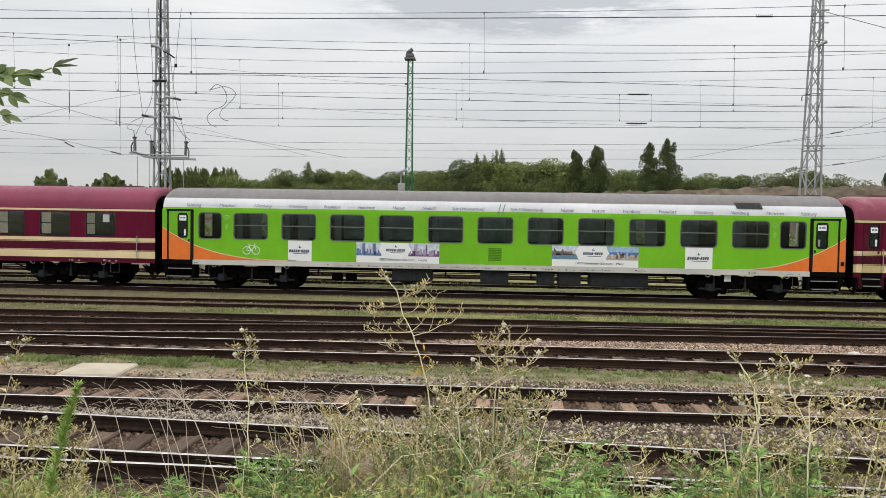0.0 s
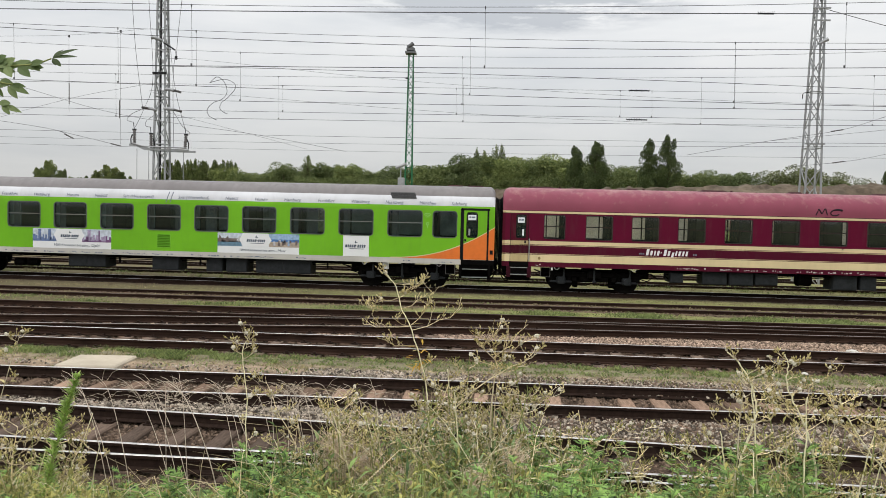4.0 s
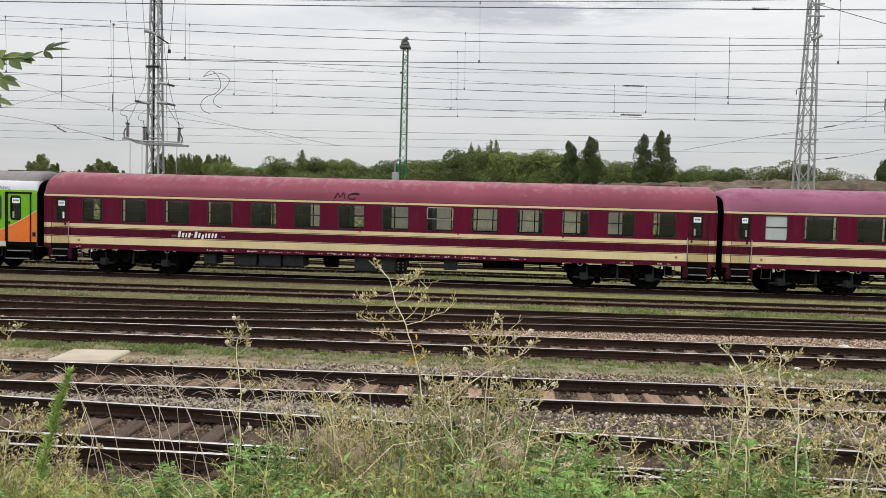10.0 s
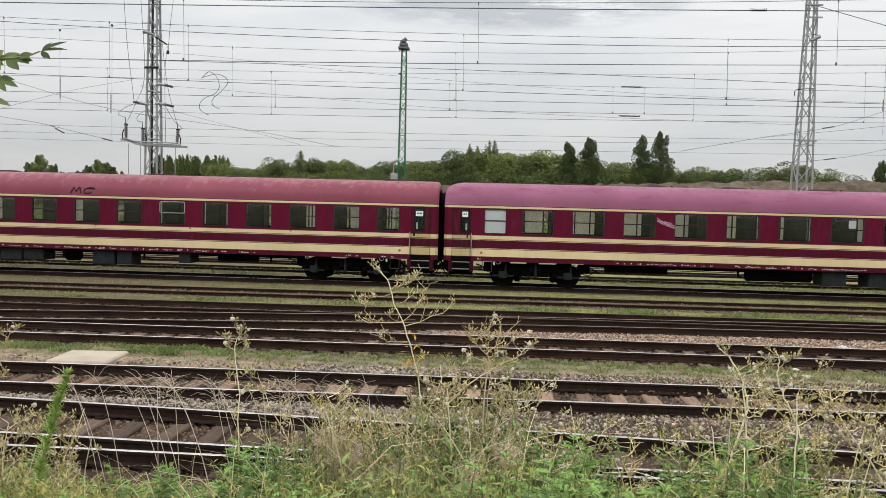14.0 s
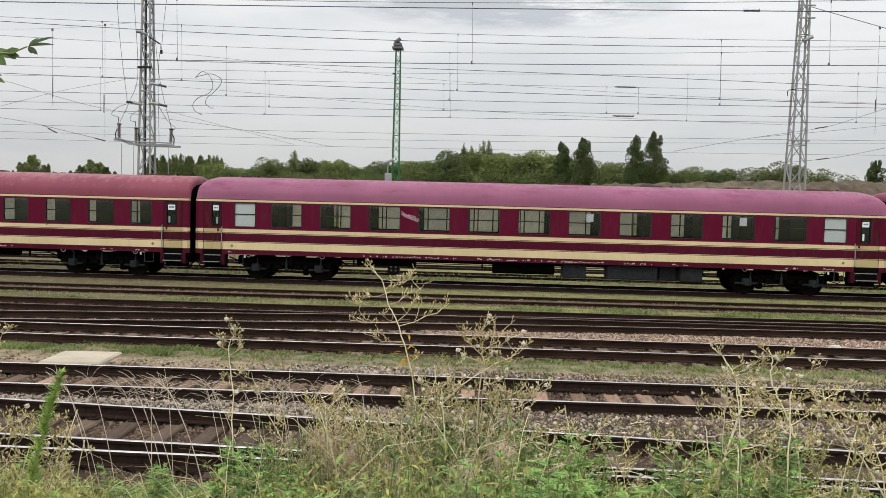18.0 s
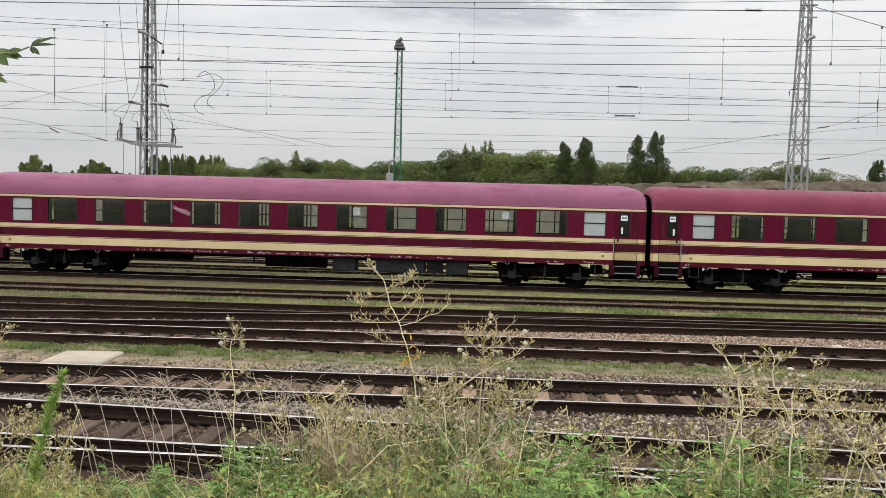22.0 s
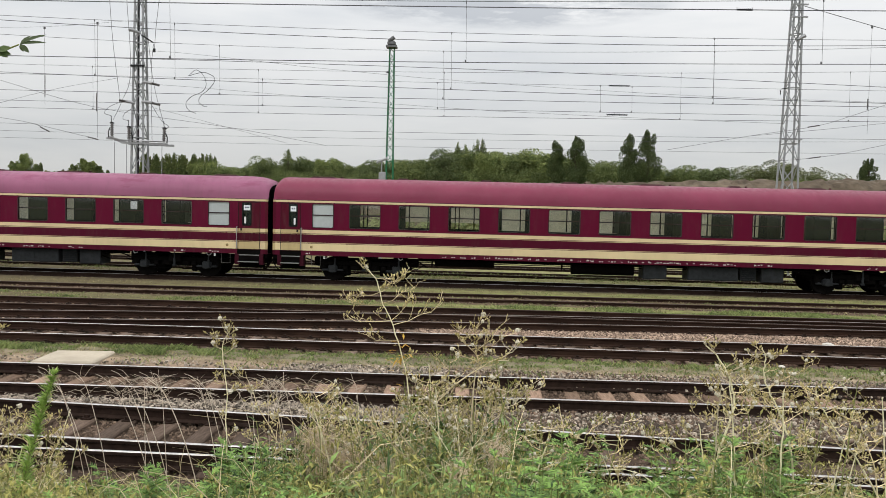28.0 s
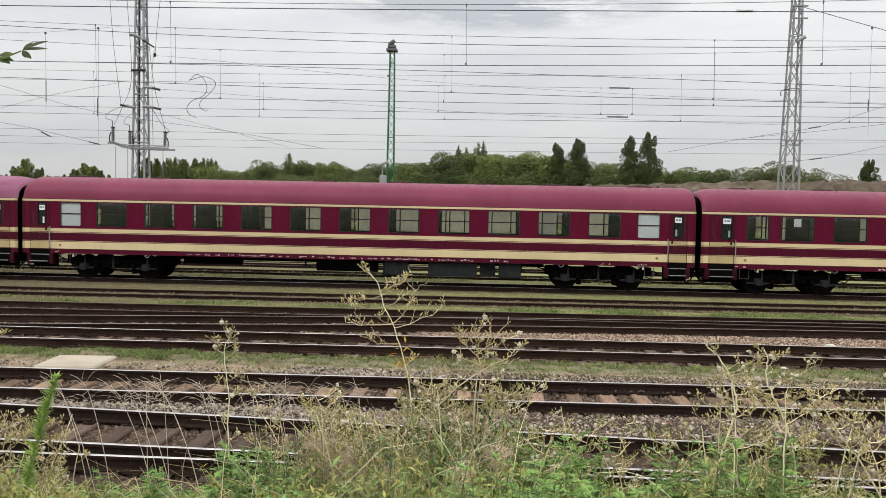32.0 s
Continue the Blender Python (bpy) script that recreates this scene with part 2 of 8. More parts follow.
M["lamp_grey"] = mat("lamp_housing_grey", (0.16, 0.165, 0.17), 0.5, 0.3, var=0.3, scale=5)
M["wire"] = mat("weathered_copper_wire", (0.125, 0.125, 0.13), 0.6, 0.3, var=0.2, scale=2)
M["porcelain"] = mat("grey_brown_insulator", (0.085, 0.075, 0.072), 0.3, var=0.2, scale=10)
M["concrete"] = mat("concrete_slab", (0.48, 0.42, 0.33), 0.9, var=0.15, scale=9, bump=0.25, stain=0.3)
M["stone"] = mat("ballast_stone", (0.335, 0.285, 0.23), 0.92, var=0.45, scale=22, bump=0.3, island=0.85)
M["stone_red"] = mat("rusty_ballast_stone", (0.36, 0.265, 0.20), 0.92, var=0.4, scale=22, bump=0.3, island=0.75)
M["stone_dark"] = mat("oiled_ballast_stone", (0.165, 0.117, 0.086), 0.92, var=0.4, scale=22, bump=0.3, island=0.5)
M["boulder"] = mat("pale_stone", (0.55, 0.53, 0.48), 0.9, var=0.2, scale=15, bump=0.3)
M["soil"] = mat("bare_soil", (0.160, 0.126, 0.092), 0.95, var=0.6, scale=1.1, bump=1.0, stain=0.6)
M["bark"] = mat("bark", (0.09, 0.07, 0.05), 0.9, var=0.4, scale=6, bump=0.5)
# coach interiors: their shade is put into these dark teal colours
M["seat"] = mat("interior_shade_panel", (0.030, 0.048, 0.054), 0.7, var=0.2, scale=4)
M["inner"] = mat("interior_shade", (0.018, 0.034, 0.040), 0.8, var=0.3, scale=4)
M["paper"] = mat("notice_paper", (0.75, 0.78, 0.82), 0.7, var=0.05, scale=8)
M["logo"] = mat("dark_blue_print", (0.055, 0.075, 0.11), 0.5, var=0.1, scale=8)
M["print_grey"] = mat("grey_lettering", (0.16, 0.185, 0.235), 0.5, var=0.1, scale=8)
M["pale_green"] = mat("pale_green_print", (0.30, 0.62, 0.16), 0.5, var=0.1, scale=8)
M["frost"] = mat("frosted_pane", (0.42, 0.46, 0.46), 0.25, var=0.12, scale=2)


def leaf_mat(name, col, col2, trans=0.35, rough=0.55, each=0.0, apart=0.62, patch=1.3):
    m, nt, b = base_mat(name)
    geo = nt.nodes.new("ShaderNodeNewGeometry").outputs["Random Per Island"]
    co = nt.nodes.new("ShaderNodeTexCoord").outputs["Object"]
    big = noise_node(nt, co, patch, 3)
    f = math_node(nt, "ADD", math_node(nt, "MULTIPLY_ADD", geo, apart, 0.31 - apart / 2), math_node(nt, "MULTIPLY_ADD", big, 1.1, -0.32))
    c = ramp_node(nt, f, [(0.15, col), (0.85, col2)])
    if each:
        rnd = nt.nodes.new("ShaderNodeObjectInfo").outputs["Random"]
        c = mix_node(nt, 1.0, c, ramp_node(nt, rnd, [(0, (1 - each, 1 - each, 1 - each * 0.6)), (1, (1 + each, 1 + each * 0.8, 1 + each * 0.6))]), "MULTIPLY")
    nt.links.new(c, b.inputs["Base Color"])
    b.inputs["Roughness"].default_value = rough
    b.inputs["Specular IOR Level"].default_value = 0.2 if rough > 0.5 else 0.5
    tr = nt.nodes.new("ShaderNodeBsdfTranslucent")
    nt.links.new(c, tr.inputs[0])
    mx = nt.nodes.new("ShaderNodeMixShader")
    mx.inputs[0].default_value = trans
    nt.links.new(b.outputs[0], mx.inputs[1])
    nt.links.new(tr.outputs[0], mx.inputs[2])
    nt.links.new(mx.outputs[0], nt.nodes["Material Output"].inputs[0])
    return m


M["blind"] = leaf_mat("beige_blind", (0.66, 0.62, 0.48), (0.98, 0.94, 0.80), 0.9, 0.8, 0.15, 0.3, 4.5)
# mottled dim teal for the sheets added behind the tinted panes
M["far_sheet"] = leaf_mat("far_window_sheet", (0.05, 0.075, 0.078), (0.20, 0.26, 0.26), 0.8, 0.8, 0.0, 0.8, 2.2)
M["leaf_far"] = leaf_mat("far_foliage", (0.036, 0.064, 0.022), (0.245, 0.295, 0.105), 0.3, 0.7, 0.30, 0.55, 0.6)
M["leaf_airy"] = leaf_mat("airy_foliage", (0.060, 0.075, 0.030), (0.21, 0.235, 0.10), 0.3, 0.7, 0.2, 0.35, 0.6)
M["leaf_dark"] = leaf_mat("poplar_foliage", (0.036, 0.057, 0.024), (0.125, 0.158, 0.060), 0.25, 0.7, 0.0, 0.4, 0.6)
M["leaf_branch"] = leaf_mat("branch_leaf", (0.11, 0.16, 0.06), (0.24, 0.30, 0.13), 0.45)
M["grass"] = leaf_mat("grass_blade", (0.070, 0.105, 0.035), (0.29, 0.34, 0.125), 0.3)
M["straw"] = leaf_mat("dry_grass", (0.25, 0.19, 0.10), (0.95, 0.82, 0.52), 0.2, 0.8, 0.2)
M["straw_dull"] = leaf_mat("dull_dry_grass", (0.19, 0.155, 0.08), (0.40, 0.35, 0.19), 0.2, 0.8)
M["stem_dry"] = leaf_mat("dry_stem", (0.30, 0.235, 0.12), (0.95, 0.84, 0.56), 0.1, 0.8, 0.25)
M["stem_green"] = leaf_mat("green_stem", (0.09, 0.115, 0.035), (0.34, 0.37, 0.13), 0.15, 0.7)
M["stem_orange"] = leaf_mat("withered_leaf", (0.45, 0.26, 0.04), (0.62, 0.42, 0.09), 0.3, 0.8)
M["stem_bleached"] = leaf_mat("bleached_stem", (0.62, 0.57, 0.37), (0.92, 0.85, 0.60), 0.1, 0.7)
M["bud_dry"] = leaf_mat("dry_bud", (0.26, 0.21, 0.07), (0.72, 0.62, 0.32), 0.15, 0.8)
M["fluff"] = leaf_mat("seed_fluff", (0.46, 0.42, 0.33), (0.72, 0.67, 0.56), 0.3, 0.95)
M["leaf_lobed"] = leaf_mat("lobed_leaf", (0.012, 0.040, 0.010), (0.27, 0.43, 0.105), 0.2, 0.55)
M["leaf_blue"] = leaf_mat("narrow_leaf", (0.014, 0.036, 0.009), (0.22, 0.31, 0.090), 0.2, 0.55)
M["leaf_sage"] = leaf_mat("sage_leaf", (0.030, 0.070, 0.022), (0.32, 0.42, 0.17), 0.2, 0.55)
M["leaf_olive"] = leaf_mat("olive_leaf", (0.065, 0.065, 0.018), (0.46, 0.43, 0.14), 0.25, 0.7)


def glass_mat(name, tint):
    m, nt, b = base_mat(name)
    nt.nodes.remove(b)
    t = nt.nodes.new("ShaderNodeBsdfTransparent")
    t.inputs[0].default_value = (*tint, 1)
    g = nt.nodes.new("ShaderNodeBsdfGlossy")
    g.inputs["Roughness"].default_value = 0.03
    fr = nt.nodes.new("ShaderNodeFresnel")
    fr.inputs[0].default_value = 1.62
    mx = nt.nodes.new("ShaderNodeMixShader")
    nt.links.new(fr.outputs[0], mx.inputs[0])
    nt.links.new(t.outputs[0], mx.inputs[1])
    nt.links.new(g.outputs[0], mx.inputs[2])
    nt.links.new(mx.outputs[0], nt.nodes["Material Output"].inputs[0])
    return m


M["glass"] = glass_mat("window_glass", (0.95, 0.96, 0.95))
M["glass_dark"] = glass_mat("window_glass_tinted", (0.68, 0.74, 0.75))


# ---- mesh helpers ----
class Mesh:
    """Collects vertices and faces; done() makes the object's data."""

    def __init__(self):
        self.v, self.f, self.mi = [], [], []

    def add(self, vs, fs, k=0):
        n = len(self.v)
        self.v += [tuple(p) for p in vs]
        self.f += [tuple(i + n for i in f) for f in fs]
        self.mi += [k] * len(fs)
        return self

    def box(self, x0, x1, y0, y1, z0, z1, k=0, bev=0.0):
        if bev:
            b = min(bev, (x1 - x0) / 3, (y1 - y0) / 3, (z1 - z0) / 3)
            vs = []
            for sx, sy, sz in ((a, c, d) for a in (0, 1) for c in (0, 1) for d in (0, 1)):
                X, Y, Z = (x0, x1)[sx], (y0, y1)[sy], (z0, z1)[sz]
                ix, iy, iz = X + (b, -b)[sx], Y + (b, -b)[sy], Z + (b, -b)[sz]
                vs += [(X, iy, iz), (ix, Y, iz), (ix, iy, Z)]
            bm = bmesh.new()
            for p in vs:
                bm.verts.new(p)
            bmesh.ops.convex_hull(bm, input=bm.verts)
            bm.verts.index_update()
            self.add([tuple(q.co) for q in bm.verts], [[q.index for q in f.verts] for f in bm.faces], k)
            bm.free()
            return self
        vs = [(x, y, z) for x in (x0, x1) for y in (y0, y1) for z in (z0, z1)]
        return self.add(vs, [(0, 1, 3, 2), (4, 6, 7, 5), (0, 4, 5, 1), (2, 3, 7, 6), (0, 2, 6, 4), (1, 5, 7, 3)], k)

    def tube(self, pts, r, n=6, k=0, r2=None, cap=True):
        pts = [Vector(p) for p in pts]
        rings = []
        for i, p in enumerate(pts):
            d = (pts[min(i + 1, len(pts) - 1)] - pts[max(i - 1, 0)])
            d = d.normalized() if d.length > 1e-9 else Vector((0, 0, 1))
            a = d.orthogonal().normalized()
            if abs(d.z) < 0.9:
                a = d.cross(Vector((0, 0, 1))).normalized()
            b = d.cross(a)
            rr = r if r2 is None else r + (r2 - r) * i / max(1, len(pts) - 1)
            rings.append([p + (a * math.cos(2 * math.pi * j / n) + b * math.sin(2 * math.pi * j / n)) * rr for j in range(n)])
        vs = [q for ring in rings for q in ring]
        fs = [(i * n + j, i * n + (j + 1) % n, (i + 1) * n + (j + 1) % n, (i + 1) * n + j) for i in range(len(pts) - 1) for j in range(n)]
        if cap:
            fs += [tuple(range(n))[::-1], tuple((len(pts) - 1) * n + j for j in range(n))]
        return self.add(vs, fs, k)

    def cyl(self, p, q, r, n=12, k=0):
        return self.tube([p, q], r, n, k)

    def sweep(self, profile, pts, k=0):
        """A profile (across, up) carried along a level line of points."""
        n, rings = len(profile), []
        for i, p in enumerate(pts):
            a, b = pts[max(i - 1, 0)], pts[min(i + 1, len(pts) - 1)]
            d = Vector((b[0] - a[0], b[1] - a[1], 0)).normalized()
            s = Vector((-d.y, d.x, 0))
            rings.append([Vector(p) + s * u + Vector((0, 0, w)) for u, w in profile])
        vs = [q for ring in rings for q in ring]
        fs = [(i * n + j, i * n + (j + 1) % n, (i + 1) * n + (j + 1) % n, (i + 1) * n + j) for i in range(len(pts) - 1) for j in range(n)]
        fs += [tuple(range(n))[::-1], tuple((len(pts) - 1) * n + j for j in range(n))]
        return self.add(vs, fs, k)

    def done(self, name, mats, smooth=False):
        me = bpy.data.meshes.new(name)
        me.from_pydata(self.v, [], self.f)
        for m in mats if isinstance(mats, (list, tuple)) else [mats]:
            me.materials.append(m)
        if any(self.mi):
            me.polygons.foreach_set("material_index", self.mi)
        if smooth:
            me.polygons.foreach_set("use_smooth", [True] * len(me.polygons))
        me.update()
        return me


def part(name, mesh, material, parent, label="", at=None, smooth=False):
    """One mesh object under a thing or under a part."""
    me = mesh.done(name, material, smooth) if isinstance(mesh, Mesh) else mesh
    ob = new(name, me)
    ob.parent = parent
    if at is not None:
        ob.matrix_basis = at
    return tagged(ob, label)


def thing(name, at, label, category, group="", kind=""):
    ob = new(name)
    ob.empty_display_size = 0.3
    ob.matrix_basis = at
    return tagged(ob, label, category, group, kind)


def round_rect(u0, u1, z0, z1, r, n=4):
    pts = []
    for cx, cz, a0 in ((u1 - r, z1 - r, 0), (u0 + r, z1 - r, 90), (u0 + r, z0 + r, 180), (u1 - r, z0 + r, 270)):
        for i in range(n + 1):
            a = radians(a0 + 90 * i / n)
            pts.append((cx + r * math.cos(a), cz + r * math.sin(a)))
    return pts


def ring_mesh(u0, u1, z0, z1, r, w, y0, y1):
    """A window frame: rounded outside and inside, from depth y0 (front) to y1."""
    o, i = round_rect(u0 - w, u1 + w, z0 - w, z1 + w, r + w), round_rect(u0, u1, z0, z1, r)
    n = len(o)
    m = Mesh()
    vs = [(p[0], y0, p[1]) for p in o] + [(p[0], y0, p[1]) for p in i] + [(p[0], y1, p[1]) for p in o] + [(p[0], y1, p[1]) for p in i]
    fs = []
    for j in range(n):
        q = (j + 1) % n
        fs += [(j, q, n + q, n + j), (n + j, n + q, 3 * n + q, 3 * n + j), (2 * n + j, 2 * n + q, q, j)]
    return m.add(vs, fs)


def plate_mesh(u0, u1, z0, z1, r, y):
    pts = round_rect(u0, u1, z0, z1, r)
    return Mesh().add([(a, y, b) for a, b in pts], [tuple(range(len(pts)))])


def slab_mesh(u0, u1, z0, z1, y0, y1, r=0.0):
    pts = round_rect(u0, u1, z0, z1, r) if r else [(u1, z1), (u0, z1), (u0, z0), (u1, z0)]
    n = len(pts)
    vs = [(a, y0, b) for a, b in pts] + [(a, y1, b) for a, b in pts]
    return Mesh().add(vs, [tuple(range(n)), tuple(range(2 * n - 1, n - 1, -1))] + [(j, n + j, n + (j + 1) % n, (j + 1) % n) for j in range(n)])


def lettering(words, size, material, parent, x, y, z, name="lettering", shear=0.0, align="LEFT", label=""):
    cu = bpy.data.curves.new("words", "FONT")
    cu.body, cu.size, cu.shear, cu.align_x, cu.extrude = words, size, shear, align, 0.001
    cu.resolution_u = 2
    tmp = new("words", cu)
    me = bpy.data.meshes.new_from_object(tmp.evaluated_get(bpy.context.evaluated_depsgraph_get()))
    bpy.data.objects.remove(tmp)
    bpy.data.curves.remove(cu)
    me.materials.clear()
    me.materials.append(material)
    return part(name, me, material, parent, label, pose(x, y, z, 90, 0, 0))


def curve(pts, n=8):
    """A smooth line through points (Catmull-Rom)."""
    P = [Vector(p) for p in pts]
    P = [2 * P[0] - P[1]] + P + [2 * P[-1] - P[-2]]
    out = []
    for i in range(1, len(P) - 2):
        a, b, c, d = P[i - 1:i + 3]
        for j in range(n):
            t = j / n
            out.append(0.5 * ((2 * b) + (c - a) * t + (2 * a - 5 * b + 4 * c - d) * t * t + (3 * b - a - 3 * c + d) * t ** 3))
    out.append(P[-2])
    return out


# ---- ground ----
def bank_z(x, y):
    """Height of the ground: the bank that the camera stands on, falling to the yard."""
    t = min(1.0, max(0.0, (y - 2.9) / 5.2))
    z = 1.36 * (1 - t) ** 1.15 - 0.235 * (1 - (1 - t) ** 1.15)
    z += 0.05 * noise.noise((x * 0.9, y * 0.9, 3.1)) * (1.0 if y < 8 else 0.25)
    z += 0.012 * noise.noise((x * 4, y * 4, 1.7))
    if 23.0 < y < 30.4:
        z += 0.115 * min(1.0, (y - 23.0) / 0.5, (30.4 - y) / 0.4)
    if y > 32.9:
        z += 0.12 * min(1.0, (y - 32.9) / 0.5)
    if 10.9 < y < 11.95:
        z += 0.075 * math.sin((y - 10.9) / 1.05 * math.pi)
    if 13.5 < y < 14.2:
        z += 0.06 * math.sin((y - 13.5) / 0.7 * math.pi)
    if 13.9 < y < 16.1:
        z += 0.13 * min(1.0, (y - 13.9) / 0.3, (16.1 - y) / 0.5)
    return z


def ground_material():
    m, nt, b = base_mat("yard_ground")
    co = nt.nodes.new("ShaderNodeTexCoord").outputs["Object"]
    sep = nt.nodes.new("ShaderNodeSeparateXYZ")
    nt.links.new(co, sep.inputs[0])
    n1 = noise_node(nt, co, 0.55, 5, 0.6)
    n2 = noise_node(nt, co, 5.0, 4, 0.6)
    n3 = noise_node(nt, co, 26.0, 4, 0.7)
    n4 = noise_node(nt, co, 0.07, 3, 0.5)
    d = math_node(nt, "ADD", math_node(nt, "MULTIPLY_ADD", n1, 0.9, -0.45), math_node(nt, "MULTIPLY_ADD", n2, 0.6, -0.3))
    y = math_node(nt, "DIVIDE", math_node(nt, "ADD", math_node(nt, "ADD", sep.outputs[1], d), 20.0), 80.0)
    # near and ball are darkened so that gaps between loose stones look shaded
    near, ball, dark, tan = (0.060, 0.042, 0.032), (0.050, 0.038, 0.030), (0.135, 0.086, 0.060), (0.33, 0.25, 0.175)
    turf, bed, olive = (0.205, 0.185, 0.118), (0.12, 0.088, 0.06), (0.24, 0.235, 0.105)
    # the last two colours hold the shade below the weeds and the train
    grass, dry, weed, train_shade = (0.22, 0.235, 0.085), (0.34, 0.32, 0.16), (0.025, 0.021, 0.012), (0.045, 0.034, 0.026)
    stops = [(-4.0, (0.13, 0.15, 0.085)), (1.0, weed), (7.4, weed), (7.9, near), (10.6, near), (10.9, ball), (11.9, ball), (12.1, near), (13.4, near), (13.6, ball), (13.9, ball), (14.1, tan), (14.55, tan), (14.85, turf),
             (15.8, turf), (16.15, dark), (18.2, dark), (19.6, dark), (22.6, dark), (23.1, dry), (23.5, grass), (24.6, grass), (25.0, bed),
             (26.8, bed), (27.2, olive), (28.0, grass), (29.2, olive), (29.9, train_shade), (32.5, train_shade), (33.2, olive), (38, olive)]
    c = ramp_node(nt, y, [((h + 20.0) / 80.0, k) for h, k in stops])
    west = nt.nodes.new("ShaderNodeMapRange")
    west.inputs[1].default_value, west.inputs[2].default_value = -15.0, 2.0
    west.inputs[3].default_value, west.inputs[4].default_value = 0.85, 0.0
    nt.links.new(math_node(nt, "ADD", sep.outputs[0], math_node(nt, "MULTIPLY", d, 5.0)), west.inputs[0])
    c = mix_node(nt, math_node(nt, "MULTIPLY", west.outputs[0], math_node(nt, "GREATER_THAN", sep.outputs[1], 22.8)), c, (0.115, 0.092, 0.058))
    patch = math_node(nt, "ADD", math_node(nt, "MULTIPLY", n2, 0.6), math_node(nt, "MULTIPLY", noise_node(nt, co, 1.7, 4, 0.6), 0.6))
    c = mix_node(nt, ramp_node(nt, patch, [(0.58, (0, 0, 0)), (0.72, (0.65,) * 3)]), c, (0.085, 0.060, 0.040))
    c = mix_node(nt, 1.0, c, ramp_node(nt, n3, [(0.25, (0.55,) * 3), (0.75, (1.4,) * 3)]), "MULTIPLY")
    c = mix_node(nt, 1.0, c, ramp_node(nt, n4, [(0.3, (0.85,) * 3), (0.7, (1.15,) * 3)]), "MULTIPLY")
    nt.links.new(c, b.inputs["Base Color"])
    b.inputs["Roughness"].default_value = 0.95
    b.inputs["Specular IOR Level"].default_value = 0.08
    bump_node(nt, b, mix_node(nt, 0.5, n3, n2), 0.8, 0.05)
    return m


M["ground"] = ground_material()


def steps(a, b, d):
    n = int(round((b - a) / d))
    return [a + (b - a) * i / n for i in range(n)]


def make_ground():
    xs = [-3000, -800, -250, -100, -60, -40] + steps(-28, 28, 0.5) + [28, 40, 60, 100, 250, 800, 3000]
    ys = [-3000, -600, -100, -30, -12, -6, -3] + steps(-1, 16.5, 0.25) + steps(16.5, 37, 0.25) + steps(37, 45, 1.0) + [45, 60, 90, 150, 300, 800, 4000]
    m = Mesh()
    m.v = [(x, y, bank_z(x, y)) for y in ys for x in xs]
    n = len(xs)
    m.f = [(j * n + i, j * n + i + 1, (j + 1) * n + i + 1, (j + 1) * n + i) for j in range(len(ys) - 1) for i in range(n - 1)]
    m.mi = [0] * len(m.f)
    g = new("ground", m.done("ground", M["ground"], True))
    tagged(g, "weedy railway yard ground of brown ballast, dry soil and grass strips", "ground", kind="structure")


make_ground()

# ---- tracks ----
RAIL = [(-0.075, -0.172), (0.075, -0.172), (0.075, -0.158), (0.012, -0.135), (0.012, -0.045), (0.036, -0.034), (0.036, -0.006), (0.026, 0), (-0.026, 0), (-0.036, -0.006), (-0.036, -0.034), (-0.012, -0.045), (-0.012, -0.135), (-0.075, -0.158)]


def rail_mesh(pts, z=0.0):
    m = Mesh()
    line = [(x, y, z) for x, y in pts]
    m.sweep(RAIL, line, 0)
    m.sweep([(-0.030, -0.004), (0.030, -0.004), (0.024, 0.003), (-0.024, 0.003)], line, 1)
    return m


def offset_line(pts, d):
    out = []
    for i, (x, y) in enumerate(pts):
        a, b = pts[max(i - 1, 0)], pts[min(i + 1, len(pts) - 1)]
        v = Vector((b[0] - a[0], b[1] - a[1])).normalized()
        out.append((x - v.y * d, y + v.x * d))
    return out


def centre_y(pts, x):
    for (xa, ya), (xb, yb) in zip(pts, pts[1:]):
        if xa <= x <= xb:
            return ya + (yb - ya) * (x - xa) / (xb - xa)
    return pts[-1][1]


def sleeper_mesh(half, wood):
    m = Mesh()
    w, h = 0.125, 0.15
    m.box(-w, w, -half, half, -0.32, -0.172 if not wood else -0.17, bev=0.02)
    return m


def fastening_mesh(m, x, y, z=-0.165):
    m.box(x - 0.07, x + 0.07, y - 0.16, y + 0.16, z - 0.01, z + 0.012)
    for dy in (-0.11, 0.11):
        m.box(x - 0.03, x + 0.03, y + dy - 0.025, y + dy + 0.025, z + 0.012, z + 0.05)


def track(pts, label, shine, sleepers, lo, hi, spacing=0.6, phase=0.0, rails=None, fasten=True, seed=1, sunk=0.0, side="rail_side"):
    rnd = random.Random(seed)
    t = thing("railway_track", pose(0, 0, 0), label, "railway track", "tracks of the yard", "structure")
    for k, d in enumerate((0.752, -0.752)):
        line = rails[k] if rails else offset_line(pts, d)
        part("rail", rail_mesh(line), [M[side], M[{True: "rail_top", False: "rail_dull"}.get(shine[k], "rail_worn")]], t)
    me = sleeper_mesh(1.3, True).done("sleeper", M[sleepers])
    x = lo + phase
    fm = Mesh()
    while x < hi:
        y = centre_y(pts, x)
        ob = part("sleeper", me, None, t, at=pose(x + rnd.uniform(-0.03, 0.03), y + rnd.uniform(-0.05, 0.05), rnd.uniform(-0.018, 0.004) - sunk, 0, 0, rnd.uniform(-2, 2)))
        if fasten:
            for d in (0.752, -0.752):
                fastening_mesh(fm, x, y + d)
        x += spacing
    if fasten:
        tagged(part("rail_fastenings", fm, M["rail_side"], t), kind="stuff")
    return t


